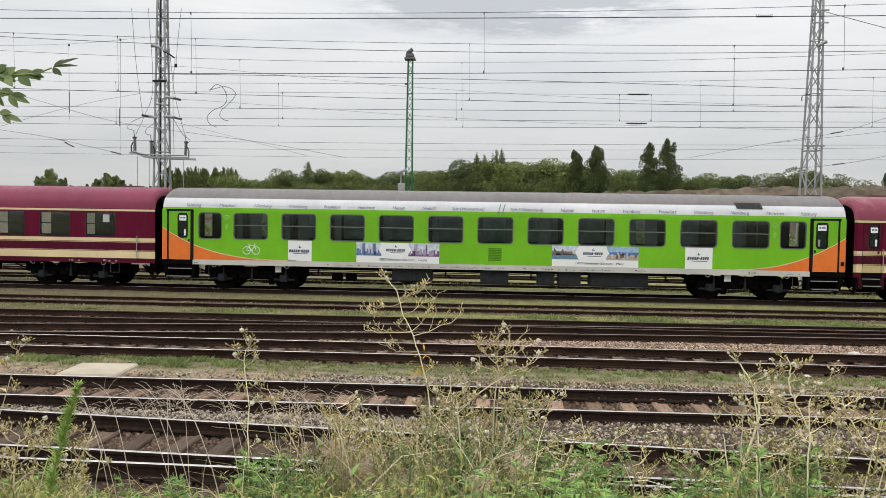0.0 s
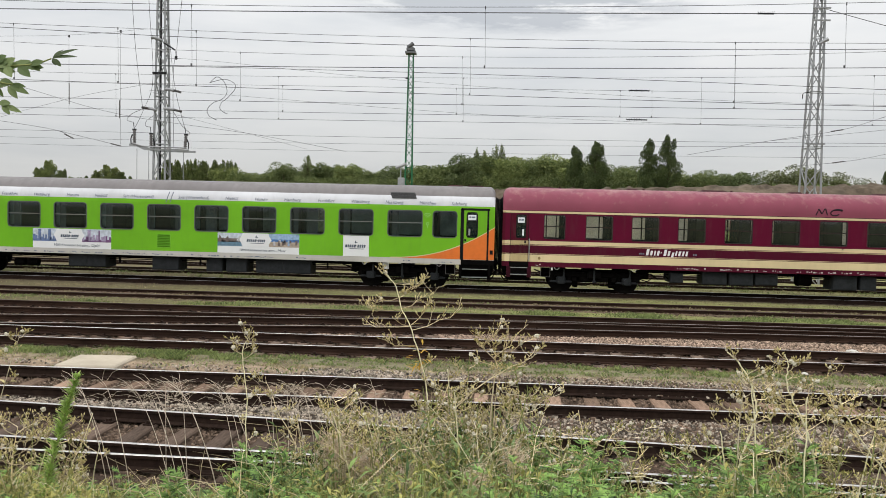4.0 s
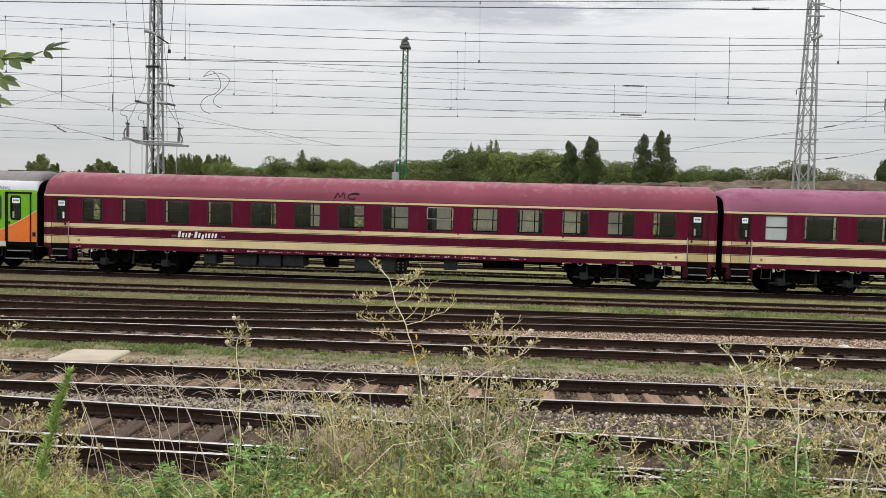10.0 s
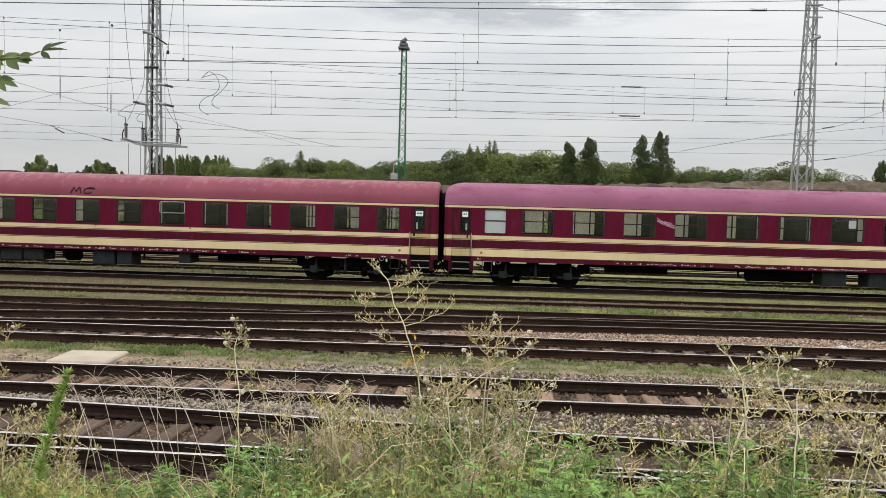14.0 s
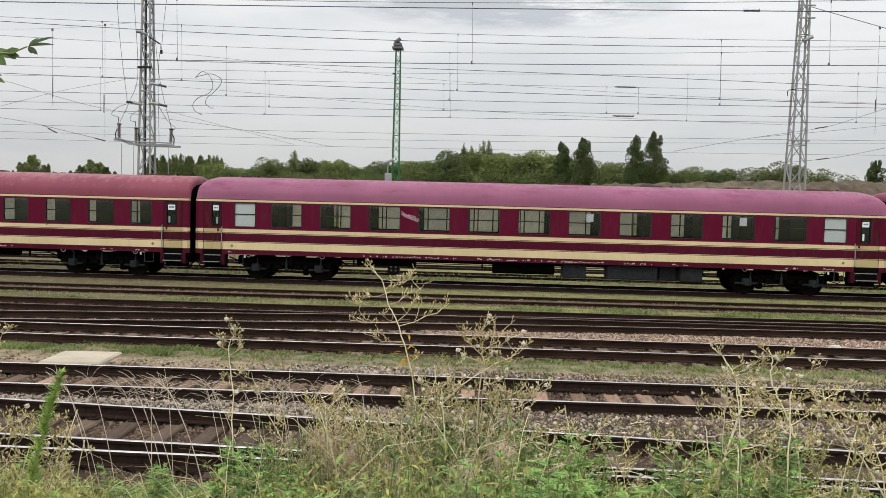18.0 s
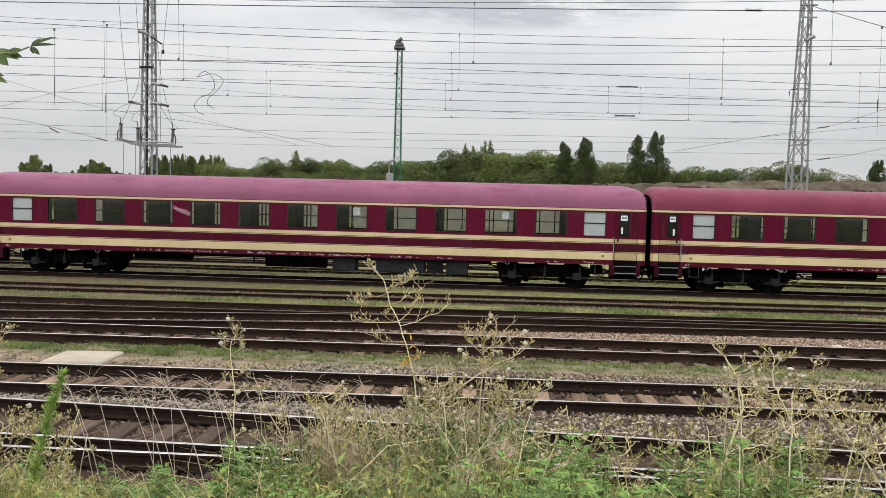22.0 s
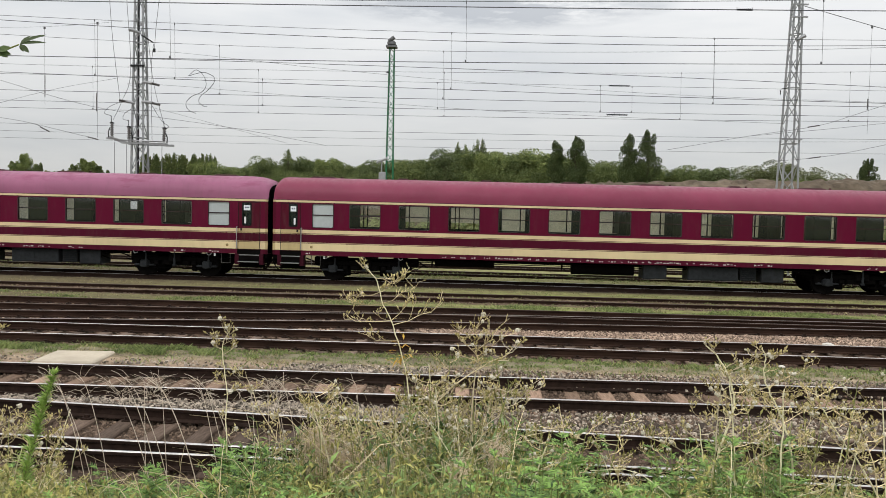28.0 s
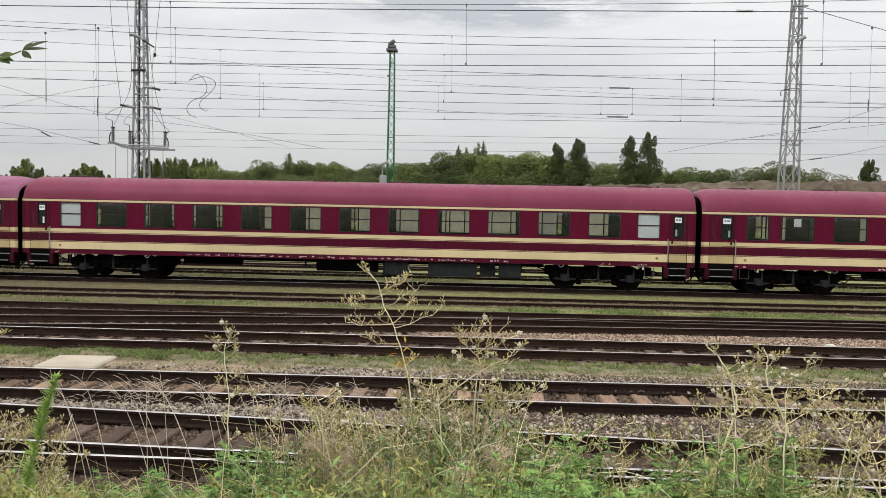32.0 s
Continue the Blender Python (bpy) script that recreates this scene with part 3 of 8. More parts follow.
TRACK_A = [(-300, 12.72 - 3.0), (-40, 12.05), (-12, 12.52), (12, 12.92), (40, 13.2), (300, 14.5)]
TRACK_D = [(-300, 16.0), (-40, 16.7), (-14, 17.05), (0, 17.30), (12, 17.38), (40, 17.4), (300, 17.4)]
TRACK_E = [(-300, -25.0), (-60, 9.0), (-30, 15.6), (-20, 17.5), (-11.2, 19.09), (-7.2, 19.70), (-2.6, 20.44), (1.9, 20.93), (6.4, 21.30), (10.2, 21.54), (16, 21.7), (26, 21.82), (300, 21.9)]
TRACK_C = [(-300, 21.4), (-14, 21.8), (-3, 22.05), (12, 22.3), (300, 24.5)]
TRACK_F = [(-300, 25.0), (-14, 25.85), (0, 26.1), (12, 26.4), (300, 29.0)]
TRACK_T = [(-300, TRACK_Y), (300, TRACK_Y)]
TRACK_G = [(-300, 35.9), (300, 35.9)]
TRACK_H = [(-300, 40.4), (300, 40.4)]
TRACK_B = [(-300, 30.0), (-8, 10.1), (5, 9.42), (40, 7.3), (300, -9.0)]
B_FAR = [(-60, 15.2), (-7.23, 10.90), (4.87, 9.92), (60, 5.5)]
B_NEAR = [(-60, 11.2), (-6.13, 9.24), (0.83, 8.92), (4.4, 8.80), (60, 6.4)]
B_CHECK = [(-9, 8.84), (-5.82, 8.76), (-2.8, 8.72), (2.98, 8.58), (9, 8.40)]
ONE, NONE, WORN = (True, True), (False, False), ("worn", "worn")
track(TRACK_A, "railway track with polished rails on worn wooden sleepers in gravel", ONE, "sleeper", -16, 16, phase=0.26, seed=2)
track(TRACK_B, "siding track with polished rails beside the weedy bank", ONE, "sleeper_b", -12, 10, rails=(B_FAR, B_NEAR), seed=3)
track(TRACK_D, "railway track with polished rails on dark sleepers", ONE, "sleeper_d", -20, 18, seed=4, side="rail_rusty")
track(TRACK_E, "curved turnout track with rusty sides", WORN, "sleeper_d", -22, 20, seed=5, side="rail_rusty")
track(TRACK_C, "rusty railway track joining a turnout", NONE, "sleeper_d", -24, 24, seed=6, side="rail_rusty")
track(TRACK_F, "dull rusty railway track between grass strips", NONE, "sleeper_d", -26, 26, seed=7, side="rail_rusty", sunk=0.10, fasten=False)
track(TRACK_T, "railway track under the passing train", ONE, "sleeper_d", -32, 32, seed=8)
track(TRACK_G, "railway track behind the train", NONE, "sleeper_d", -34, 34, fasten=False, seed=9)
track(TRACK_H, "far railway track in grass behind the train", NONE, "sleeper_d", -36, 36, fasten=False, seed=10)
ck = thing("check_rail", pose(0, 0, 0), "polished check rail beside the siding's near rail", "rail", kind="structure")
part("rail", rail_mesh(B_CHECK, 0.0), [M["rail_side"], M["rail_top"]], ck)

# ---- coaches ----
NEAR, FAR = -1.41, 1.41
BODY = 26.1
PROFILE = [(1.41, 3.10), (1.40, 3.25), (1.375, 3.40), (1.33, 3.53), (1.25, 3.66), (1.12, 3.78), (0.92, 3.88), (0.65, 3.965), (0.35, 4.015), (0.12, 4.03)]
WHEELSETS, COACHES = [], []


def side_wall(m, y, openings, z0, z1, zb, zt, k=0):
    us = sorted({0.0, BODY} | {u for o in openings for u in o[:2]})
    us = [u for i, u in enumerate(us) if i == 0 or u - us[i - 1] > 1e-4]
    for a, b in zip(us, us[1:]):
        cut = any(o[0] - 1e-4 <= a and b <= o[1] + 1e-4 for o in openings)
        for c, d in ((z0, zb), (zb, zt), (zt, z1)):
            if cut and c == zb:
                continue
            q = [(a, y, c), (b, y, c), (b, y, d), (a, y, d)]
            m.add(q if y < 0 else q[::-1], [(0, 1, 2, 3)], k)


def roof_mesh(dome):
    """The roof; dome gives the length of the rounding at each end."""
    m = Mesh()
    ds = [0.0, 0.04, 0.12, 0.25, 0.42, 0.62, 0.82, 1.0, 1.25]
    us = [d * dome[0] for d in ds] + [BODY * i / 12 for i in range(1, 12)] + [BODY - d * dome[1] for d in ds[::-1]]
    prof = [(-y, z) for y, z in PROFILE] + [(y, z) for y, z in PROFILE[::-1]]
    n = len(prof)
    for u in us:
        e = min(1.0, u / dome[0], (BODY - u) / dome[1])
        q = math.sqrt(max(0.0, 1 - (1 - e) ** 2))
        k, w = 0.66 + 0.34 * q, 0.94 + 0.06 * q
        m.v += [(u, y * (w if z > 3.15 else 1.0), 3.10 + (z - 3.10) * k) for y, z in prof]
    m.f = [(i * n + j, (i + 1) * n + j, (i + 1) * n + j + 1, i * n + j + 1) for i in range(len(us) - 1) for j in range(n - 1)]
    m.mi = [0] * len(m.f)
    return m


def roof_end_mesh(u):
    prof = [(-y * 0.94, 3.10 + (z - 3.10) * 0.66) for y, z in PROFILE] + [(y * 0.94, 3.10 + (z - 3.10) * 0.66) for y, z in PROFILE[::-1]]
    return Mesh().add([(u, y, z) for y, z in prof], [tuple(range(len(prof)))])


def wheelset_mesh():
    m = Mesh()
    m.cyl((0, -0.98, 0), (0, 0.98, 0), 0.085, 10)
    for sgn in (-1, 1):
        y = 0.75 * sgn
        n = 28
        m.tube([(0, y - 0.07 * sgn, 0), (0, y - 0.04 * sgn, 0)], 0.485, n)
        m.tube([(0, y - 0.04 * sgn, 0), (0, y + 0.07 * sgn, 0)], 0.46, n)
        m.cyl((0, y + 0.05 * sgn, 0), (0, y + 0.16 * sgn, 0), 0.14, 14)
        for i in range(6):
            a = i * math.pi / 3
            m.cyl((0.28 * math.cos(a), y + 0.06 * sgn, 0.28 * math.sin(a)), (0.28 * math.cos(a), y + 0.082 * sgn, 0.28 * math.sin(a)), 0.035, 8)
    return m


WHEEL_DATA = None


def bogie(root, u):
    global WHEEL_DATA
    if WHEEL_DATA is None:
        m = Mesh()
        for sgn in (-1, 1):
            y0, y1 = sorted((0.93 * sgn, 1.09 * sgn))
            m.box(-1.75, 1.75, y0, y1, 0.60, 0.78, bev=0.03)
            m.box(-0.55, 0.55, y0, y1, 0.42, 0.62, bev=0.04)
            for x in (-1.75, 1.6):
                m.box(x, x + 0.15, y0, y1, 0.45, 0.74, bev=0.02)
        m.box(-0.25, 0.25, -1.2, 1.2, 0.55, 0.86, bev=0.04)
        m.box(-0.95, 0.95, -0.7, 0.7, 0.40, 0.62, bev=0.05)
        for x in (-0.75, 0.75):
            m.tube([(x - 0.25, -1.02, 0.86), (x + 0.05, -1.1, 0.80), (x + 0.22, -1.06, 0.62), (x + 0.2, -1.0, 0.40)], 0.03, 6)
            m.box(x - 0.09, x + 0.09, -1.18, -1.08, 0.44, 0.60, bev=0.02)
        m.tube([(-1.7, -1.0, 0.82), (-0.6, -1.05, 0.88), (0.6, -1.05, 0.88), (1.7, -1.0, 0.82)], 0.022, 6)
        for x in (-1.62, 1.62):
            m.cyl((x, -1.05, 0.68), (x, 1.05, 0.68), 0.06, 8)
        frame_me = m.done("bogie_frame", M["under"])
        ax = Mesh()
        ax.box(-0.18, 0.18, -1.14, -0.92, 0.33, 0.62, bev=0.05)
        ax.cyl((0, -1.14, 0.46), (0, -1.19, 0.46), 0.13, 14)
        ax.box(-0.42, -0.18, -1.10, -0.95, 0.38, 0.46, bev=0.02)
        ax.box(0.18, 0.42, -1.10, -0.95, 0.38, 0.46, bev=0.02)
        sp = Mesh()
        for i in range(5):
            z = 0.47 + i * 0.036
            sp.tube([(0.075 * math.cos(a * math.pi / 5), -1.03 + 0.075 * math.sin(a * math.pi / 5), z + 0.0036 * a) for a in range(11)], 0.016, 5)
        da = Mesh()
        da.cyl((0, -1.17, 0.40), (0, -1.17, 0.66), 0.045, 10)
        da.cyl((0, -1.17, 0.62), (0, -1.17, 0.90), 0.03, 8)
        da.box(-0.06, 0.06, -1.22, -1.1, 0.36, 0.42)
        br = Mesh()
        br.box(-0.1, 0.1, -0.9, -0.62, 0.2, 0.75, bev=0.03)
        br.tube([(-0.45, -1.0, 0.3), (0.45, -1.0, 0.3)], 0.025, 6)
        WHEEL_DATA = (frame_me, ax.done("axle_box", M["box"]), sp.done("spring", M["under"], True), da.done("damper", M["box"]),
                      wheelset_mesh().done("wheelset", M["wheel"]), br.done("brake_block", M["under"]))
    fr, ax, sp, da, ws, br = WHEEL_DATA
    b = part("bogie", fr, None, root, at=pose(u, 0, 0))
    for x in (-1.25, 1.25):
        part("axle_box", ax, None, b, at=pose(x, 0, 0))
        part("axle_box", ax, None, b, at=pose(x, 0, 0, 0, 0, 180))
        for dx in (-0.3, 0.3):
            part("spring", sp, None, b, at=pose(x + dx, 0, 0))
        part("damper", da, None, b, at=pose(x + 0.1, 0, 0))
        part("brake_block", br, None, b, at=pose(x + (0.56 if x < 0 else -0.56), 0, 0))
        w = part("wheelset", ws, None, b, at=pose(x, 0, 0.46))
        WHEELSETS.append((w, x))
    part("damper", da, None, b, "vertical swing damper", at=pose(0.0, -0.03, 0.05))


def coach(k, label, paint, windows, ends, doors, rails_u, dome, zb, zt, boxes, glass, seed, blinds, green=False, frosted=(), shift=0.0, pale=()):
    """A passenger coach: windows and ends are spans along the body, doors the spans of the door windows."""
    rnd = random.Random(seed)
    root = thing("passenger_coach", pose(START_X + COACH * k + shift, TRACK_Y, 0), label, "train coach", "coaches of the train")
    COACHES.append((root, COACH * k + shift))
    opens = windows + ends + doors
    # body and roof
    m = Mesh()
    side_wall(m, NEAR, opens, 0.985, 3.10, zb, zt)
    side_wall(m, FAR, opens, 0.985, 3.10, zb, zt)
    for u, sg in ((0.0, 1), (BODY, -1)):
        q = [(u, NEAR, 0.985), (u, NEAR, 3.10), (u, FAR, 3.10), (u, FAR, 0.985)]
        m.add(q if sg > 0 else q[::-1], [(0, 1, 2, 3)])
    m.add([(0, NEAR, 0.985), (0, FAR, 0.985), (BODY, FAR, 0.985), (BODY, NEAR, 0.985)], [(0, 1, 2, 3)])
    # near-black sheets added over both ends paint the shade of the gap
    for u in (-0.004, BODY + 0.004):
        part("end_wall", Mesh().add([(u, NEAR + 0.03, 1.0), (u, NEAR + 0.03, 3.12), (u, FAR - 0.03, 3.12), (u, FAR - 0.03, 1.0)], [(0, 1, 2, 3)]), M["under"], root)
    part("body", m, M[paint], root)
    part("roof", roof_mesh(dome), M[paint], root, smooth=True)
    # the roof ends take the same painted gap shade
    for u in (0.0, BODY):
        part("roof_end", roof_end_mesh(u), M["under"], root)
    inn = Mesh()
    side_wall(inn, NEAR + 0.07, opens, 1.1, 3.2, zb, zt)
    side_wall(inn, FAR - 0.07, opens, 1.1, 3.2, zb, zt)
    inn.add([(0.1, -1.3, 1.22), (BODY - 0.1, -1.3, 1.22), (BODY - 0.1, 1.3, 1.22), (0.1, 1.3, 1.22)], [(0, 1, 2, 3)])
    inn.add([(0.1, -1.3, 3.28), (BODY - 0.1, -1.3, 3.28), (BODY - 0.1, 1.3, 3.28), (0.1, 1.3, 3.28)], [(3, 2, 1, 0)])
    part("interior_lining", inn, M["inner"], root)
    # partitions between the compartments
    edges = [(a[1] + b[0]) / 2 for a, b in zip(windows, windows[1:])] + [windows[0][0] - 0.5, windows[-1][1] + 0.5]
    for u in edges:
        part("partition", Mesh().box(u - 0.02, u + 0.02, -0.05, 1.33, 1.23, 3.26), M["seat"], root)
    # windows
    rim = M["frame"] if green else M["alu_dark"]
    for i, (a, b) in enumerate(windows + ends):
        small = (a, b) in ends
        r = 0.11 if green else 0.05
        zmid = zb + (zt - zb) * 0.53
        w = part("window", ring_mesh(a, b, zb, zt, r, 0.035 if green else 0.022, NEAR - 0.012, NEAR + 0.09), rim, root)
        if i in pale:
            part("sash", ring_mesh(a + 0.01, b - 0.01, zmid, zt - 0.01, r, 0.03, NEAR - 0.018, NEAR + 0.02), M["alu"], w, "bare aluminium sash frame")
        gl = M["frost"] if (small and frosted) else glass
        if small and green:
            p = part("pane", plate_mesh(a, b, zb, zt, r, NEAR + 0.03), gl, w)
            p.visible_shadow = False
        else:
            for c, d in ((zb, zmid), (zmid, zt)):
                p = part("pane", slab_mesh(a, b, c, d, NEAR + 0.03, NEAR + 0.035), gl, w)
                p.visible_shadow = False
            part("crossbar", slab_mesh(a, b, zmid - 0.018, zmid + 0.018, NEAR + 0.005, NEAR + 0.05), M["alu_mid"] if green else rim, w)
        if green and not small:
            for f0, f1 in rnd.choice((((0.0, 0.14), (0.80, 1.0)), ((0.30, 0.62),), ((0.42, 0.95),), ((0.05, 0.2), (0.45, 0.8)), ((0.1, 0.3),))):
                part("curtain", slab_mesh(a + (b - a) * f0, a + (b - a) * f1, zb - 0.02, zt, NEAR + 0.16, NEAR + 0.17), M["curtain"], root, "grey half-drawn curtain")
        # the far side of the coach
        if not (small and frosted):
            p = part("pane", slab_mesh(a, b, zb, zt, FAR - 0.035, FAR - 0.03), glass, root)
            p.visible_shadow = False
            part("crossbar", slab_mesh(a, b, zmid - 0.02, zmid + 0.02, FAR - 0.06, FAR - 0.04), M["frame"], root)
            # unseen sheet added to close the far windows and dim the panes
            if green and rnd.random() < 0.85:
                part("curtain", plate_mesh(a - 0.02, b + 0.02, zb - 0.02, zt + 0.02, 0.01, FAR - 0.12), M["far_sheet"], root, "added grey-green sheet closing the far window")
            elif rnd.random() < blinds:
                lo = zb - 0.02 if rnd.random() < 0.93 else zb + (zt - zb) * rnd.choice((0.3, 0.5))
                cut = rnd.choice((0.0, 0.0, 0.0, 0.2, -0.2)) * (b - a)
                part("blind", plate_mesh(a + max(0.0, cut), b + min(0.0, cut), lo, zt, 0.01, FAR - 0.10), M["blind"], root, "beige drawn window blind")
            if not green:
                for f in (0.13, 0.27, 0.80):
                    if f != 0.27 or rnd.random() < 0.55:
                        part("window_post", slab_mesh(a + (b - a) * f, a + (b - a) * f + 0.045, zb, zt, FAR - 0.3, FAR - 0.25), M["under"], root, "dark post inside the window")
                f = rnd.random()
                if f < 0.12:
                    x0 = a + (b - a) * (0.40 if f < 0.06 else 0.55)
                    part("notice", slab_mesh(x0, x0 + 0.27, zt - 0.36, zt - 0.06, NEAR + 0.05, NEAR + 0.055), M["paper"], root, "pale paper notice inside the window")
                elif f < 0.5:
                    x0 = a if f < 0.36 else b - 0.2
                    part("curtain", slab_mesh(x0, x0 + 0.2, zb, zt, FAR - 0.42, FAR - 0.40), M["curtain"], root, "grey gathered curtain")
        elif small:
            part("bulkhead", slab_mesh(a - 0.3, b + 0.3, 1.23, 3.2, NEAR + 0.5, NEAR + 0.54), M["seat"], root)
    # doors, steps and handrails
    for i, (a, b) in enumerate(doors):
        c = (a + b) / 2
        left = c < BODY / 2
        if green:
            d0, d1 = (0.20, 1.21) if left else (24.85, 25.88)
        else:
            d0, d1 = (0.30, rails_u[0] - 0.03) if left else (rails_u[1] + 0.03, BODY - 0.30)
        fr = Mesh()
        if green:
            fr.add(*slab_pair(d0, d0 + 0.07, 1.17, 3.13)).add(*slab_pair(d1 - 0.07, d1, 1.17, 3.13)).add(*slab_pair(d0 - 0.03, d1 + 0.03, 3.07, 3.15))
            if left:
                fr.add(*slab_pair(d1 - 0.01, d1 + 0.06, 1.17, 3.13))
            else:
                fr.add(*slab_pair(d0 - 0.06, d0 + 0.01, 1.17, 3.13))
        else:
            fr.add(*slab_pair(d0, d0 + 0.018, 1.16, 2.98)).add(*slab_pair(d1 - 0.018, d1, 1.16, 2.98)).add(*slab_pair(d0, d1, 2.97, 2.985))
        leaves = Mesh()
        if not green:
            for u0, u1, z0, z1 in ((d0 + 0.018, a, 1.16, 2.97), (b, d1 - 0.018, 1.16, 2.97), (a, b, 1.16, zb), (a, b, zt, 2.97)):
                leaves.box(u0, u1, NEAR - 0.003, NEAR, z0, z1)
        dr = part("door", fr, M["black"], root, "door in a black rubber frame" if green else "narrow flush folding door")
        if not green:
            # leaf and corner strip are darker for both grime and painted shade
            part("door_leaf", leaves, M["red_dirt_shade"], dr, "burgundy and cream door leaf, grimy and darkened with recess shade")
            e0, e1 = (0.0, 0.10) if left else (BODY - 0.10, BODY)
            part("corner_strip", Mesh().box(e0, e1, NEAR - 0.003, NEAR, 1.0, 3.09), M["red_dirt_shade"], root, "painted body corner, grimy and darkened with shade")
        part("door_window_frame", ring_mesh(a, b, zb + 0.03, zt - 0.03, 0.09 if green else 0.03, 0.035, NEAR - 0.012, NEAR + 0.07), M["black"], dr)
        p = part("pane", slab_mesh(a, b, zb, zt, NEAR + 0.02, NEAR + 0.025), M["glass_dark"], dr)
        p.visible_shadow = False
        part("notice", slab_mesh(a + 0.03, b - 0.03, zt - 0.30, zt - 0.10, NEAR + 0.008, NEAR + 0.016), M["paper"], dr, "white paper notice behind glass")
        part("notice_print", Mesh().add(*slab_pair(a + 0.07, a + 0.14, zt - 0.22, zt - 0.16, -0.007)).add(*slab_pair(a + 0.16, b - 0.07, zt - 0.22, zt - 0.16, -0.007)), M["print_grey"], dr)
        part("pull_handle", slab_mesh(b - 0.12 if left else a + 0.05, b - 0.05 if left else a + 0.12, zb + 0.08, zb + 0.34, NEAR + 0.004, NEAR + 0.018, 0.03), M["white" if (seed + i) % 2 else "alu"], dr)
        if not green:
            eu = d1 + 0.42 if left else d0 - 0.42
            part("sill_emblem", Mesh().cyl((eu, NEAR, 1.31), (eu, NEAR - 0.008, 1.31), 0.055, 16), M["emblem"], root, "small round brown emblem")
            part("end_lamp", Mesh().cyl((eu + (0.5 if left else -0.5), NEAR + 0.06, 0.86), (eu + (0.5 if left else -0.5), NEAR + 0.06, 0.97), 0.035, 10), M["white"], root, "small white lamp under the sill")
        part("door_handle", slab_mesh(d1 - 0.16 if left else d0 + 0.10, d1 - 0.10 if left else d0 + 0.16, 1.88, 1.97, NEAR - 0.03, NEAR), M["black"], dr)
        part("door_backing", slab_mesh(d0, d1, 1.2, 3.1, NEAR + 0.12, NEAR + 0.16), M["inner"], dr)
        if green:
            # proud near-black strip over the sill paints the shade of the step recess
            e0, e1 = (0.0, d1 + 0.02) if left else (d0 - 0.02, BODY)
            part("door_sill", slab_mesh(e0, e1, 0.98, 1.172, NEAR - 0.007, NEAR + 0.004), M["under"], dr, "near-black strip painting the shade of the step recess")
        # step well below the door; its near-black plates paint in the recess shade
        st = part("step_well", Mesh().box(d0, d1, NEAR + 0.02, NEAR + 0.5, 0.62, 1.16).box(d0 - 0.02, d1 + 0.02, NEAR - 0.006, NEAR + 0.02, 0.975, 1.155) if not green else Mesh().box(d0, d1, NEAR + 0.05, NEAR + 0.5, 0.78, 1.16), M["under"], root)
        part("well_shade_panel", Mesh().box(d0 - 0.1, d1 + 0.1, NEAR + 0.45, NEAR + 0.5, 0.42, 1.16), M["under"], st)
        for z, dy in ((0.50, -0.05), (0.80, 0.08)) if green else ((0.66, -0.04), (0.92, 0.08)):
            part("step", Mesh().box(d0 + 0.03, d1 - 0.03, NEAR + dy - 0.05, NEAR + dy + 0.2, z, z + 0.035), M["box"], st)
            part("step_edge", Mesh().box(d0 + 0.03, d1 - 0.03, NEAR + dy - 0.062, NEAR + dy - 0.048, z, z + 0.03), M["alu"], st)
        for u in (d0 - 0.09, d1):
            part("step_cheek", Mesh().box(u - (0.0 if green else 0.03), u + (0.09 if green else 0.13), NEAR - 0.004, NEAR + 0.25, 0.48 if green else 0.56, 0.985, bev=0.015), M["under"] if green else M["red_grime"], st)
    for u, sg in ((1.75, 1), (5.4, 1), (BODY - 1.75, -1), (BODY - 5.4, -1)):
        if abs(u - BODY / 2) > 10:
            q = Mesh().tube([(u - sg * 0.25, -1.3, 0.98), (u - sg * 0.25, -1.3, 0.60), (u + sg * 0.1, -1.3, 0.60), (u + sg * 0.1, -1.3, 0.98)], 0.014, 6)
            part("shunting_step", q, M["galv_dim"], root)
        q = Mesh()
        q.box(u - 0.2, u + 0.25, -0.95, -0.6, 0.58, 0.92, bev=0.03)
        q.tube([(u - 0.5, -1.1, 0.86), (u - 0.1, -1.12, 0.72), (u + 0.3, -1.05, 0.80), (u + 0.6, -0.95, 0.60)], 0.028, 6)
        q.tube([(u - 0.4, -0.9, 0.66), (u + 0.2, -0.95, 0.50), (u + 0.5, -0.9, 0.72)], 0.022, 6)
        part("brake_valve", q, M["under"], root)
    for u in rails_u:
        h = Mesh()
        h.tube([(u, NEAR, 2.04), (u, NEAR - 0.07, 2.02), (u, NEAR - 0.07, 1.22), (u, NEAR, 1.2)], 0.018, 8)
        part("handrail", h, M["alu"] if not green else M["frame"], root, "vertical steel handrail")
    # ends: gangway, buffers, coupling hoses
    for u, sg in ((0.0, -1), (BODY, 1)):
        g = Mesh()
        for i in range(3):
            x0, x1 = sorted((u + sg * 0.05 * i, u + sg * (0.05 * i + 0.045)))
            g.box(x0, x1, -0.62, 0.62, 1.05, 3.62 - 0.03 * i, bev=0.02)
        part("gangway_bellows", g, M["black"], root, "black rubber gangway bellows")
        for y in (-0.875, 0.875):
            bf = Mesh()
            bf.cyl((u, y, 1.06), (u + sg * 0.10, y, 1.06), 0.10, 12)
            bf.cyl((u + sg * 0.10, y, 1.06), (u + sg * 0.135, y, 1.06), 0.22, 16)
            part("buffer", bf, M["under"], root)
        for y in (-0.55, -0.4, 0.35):
            ho = Mesh()
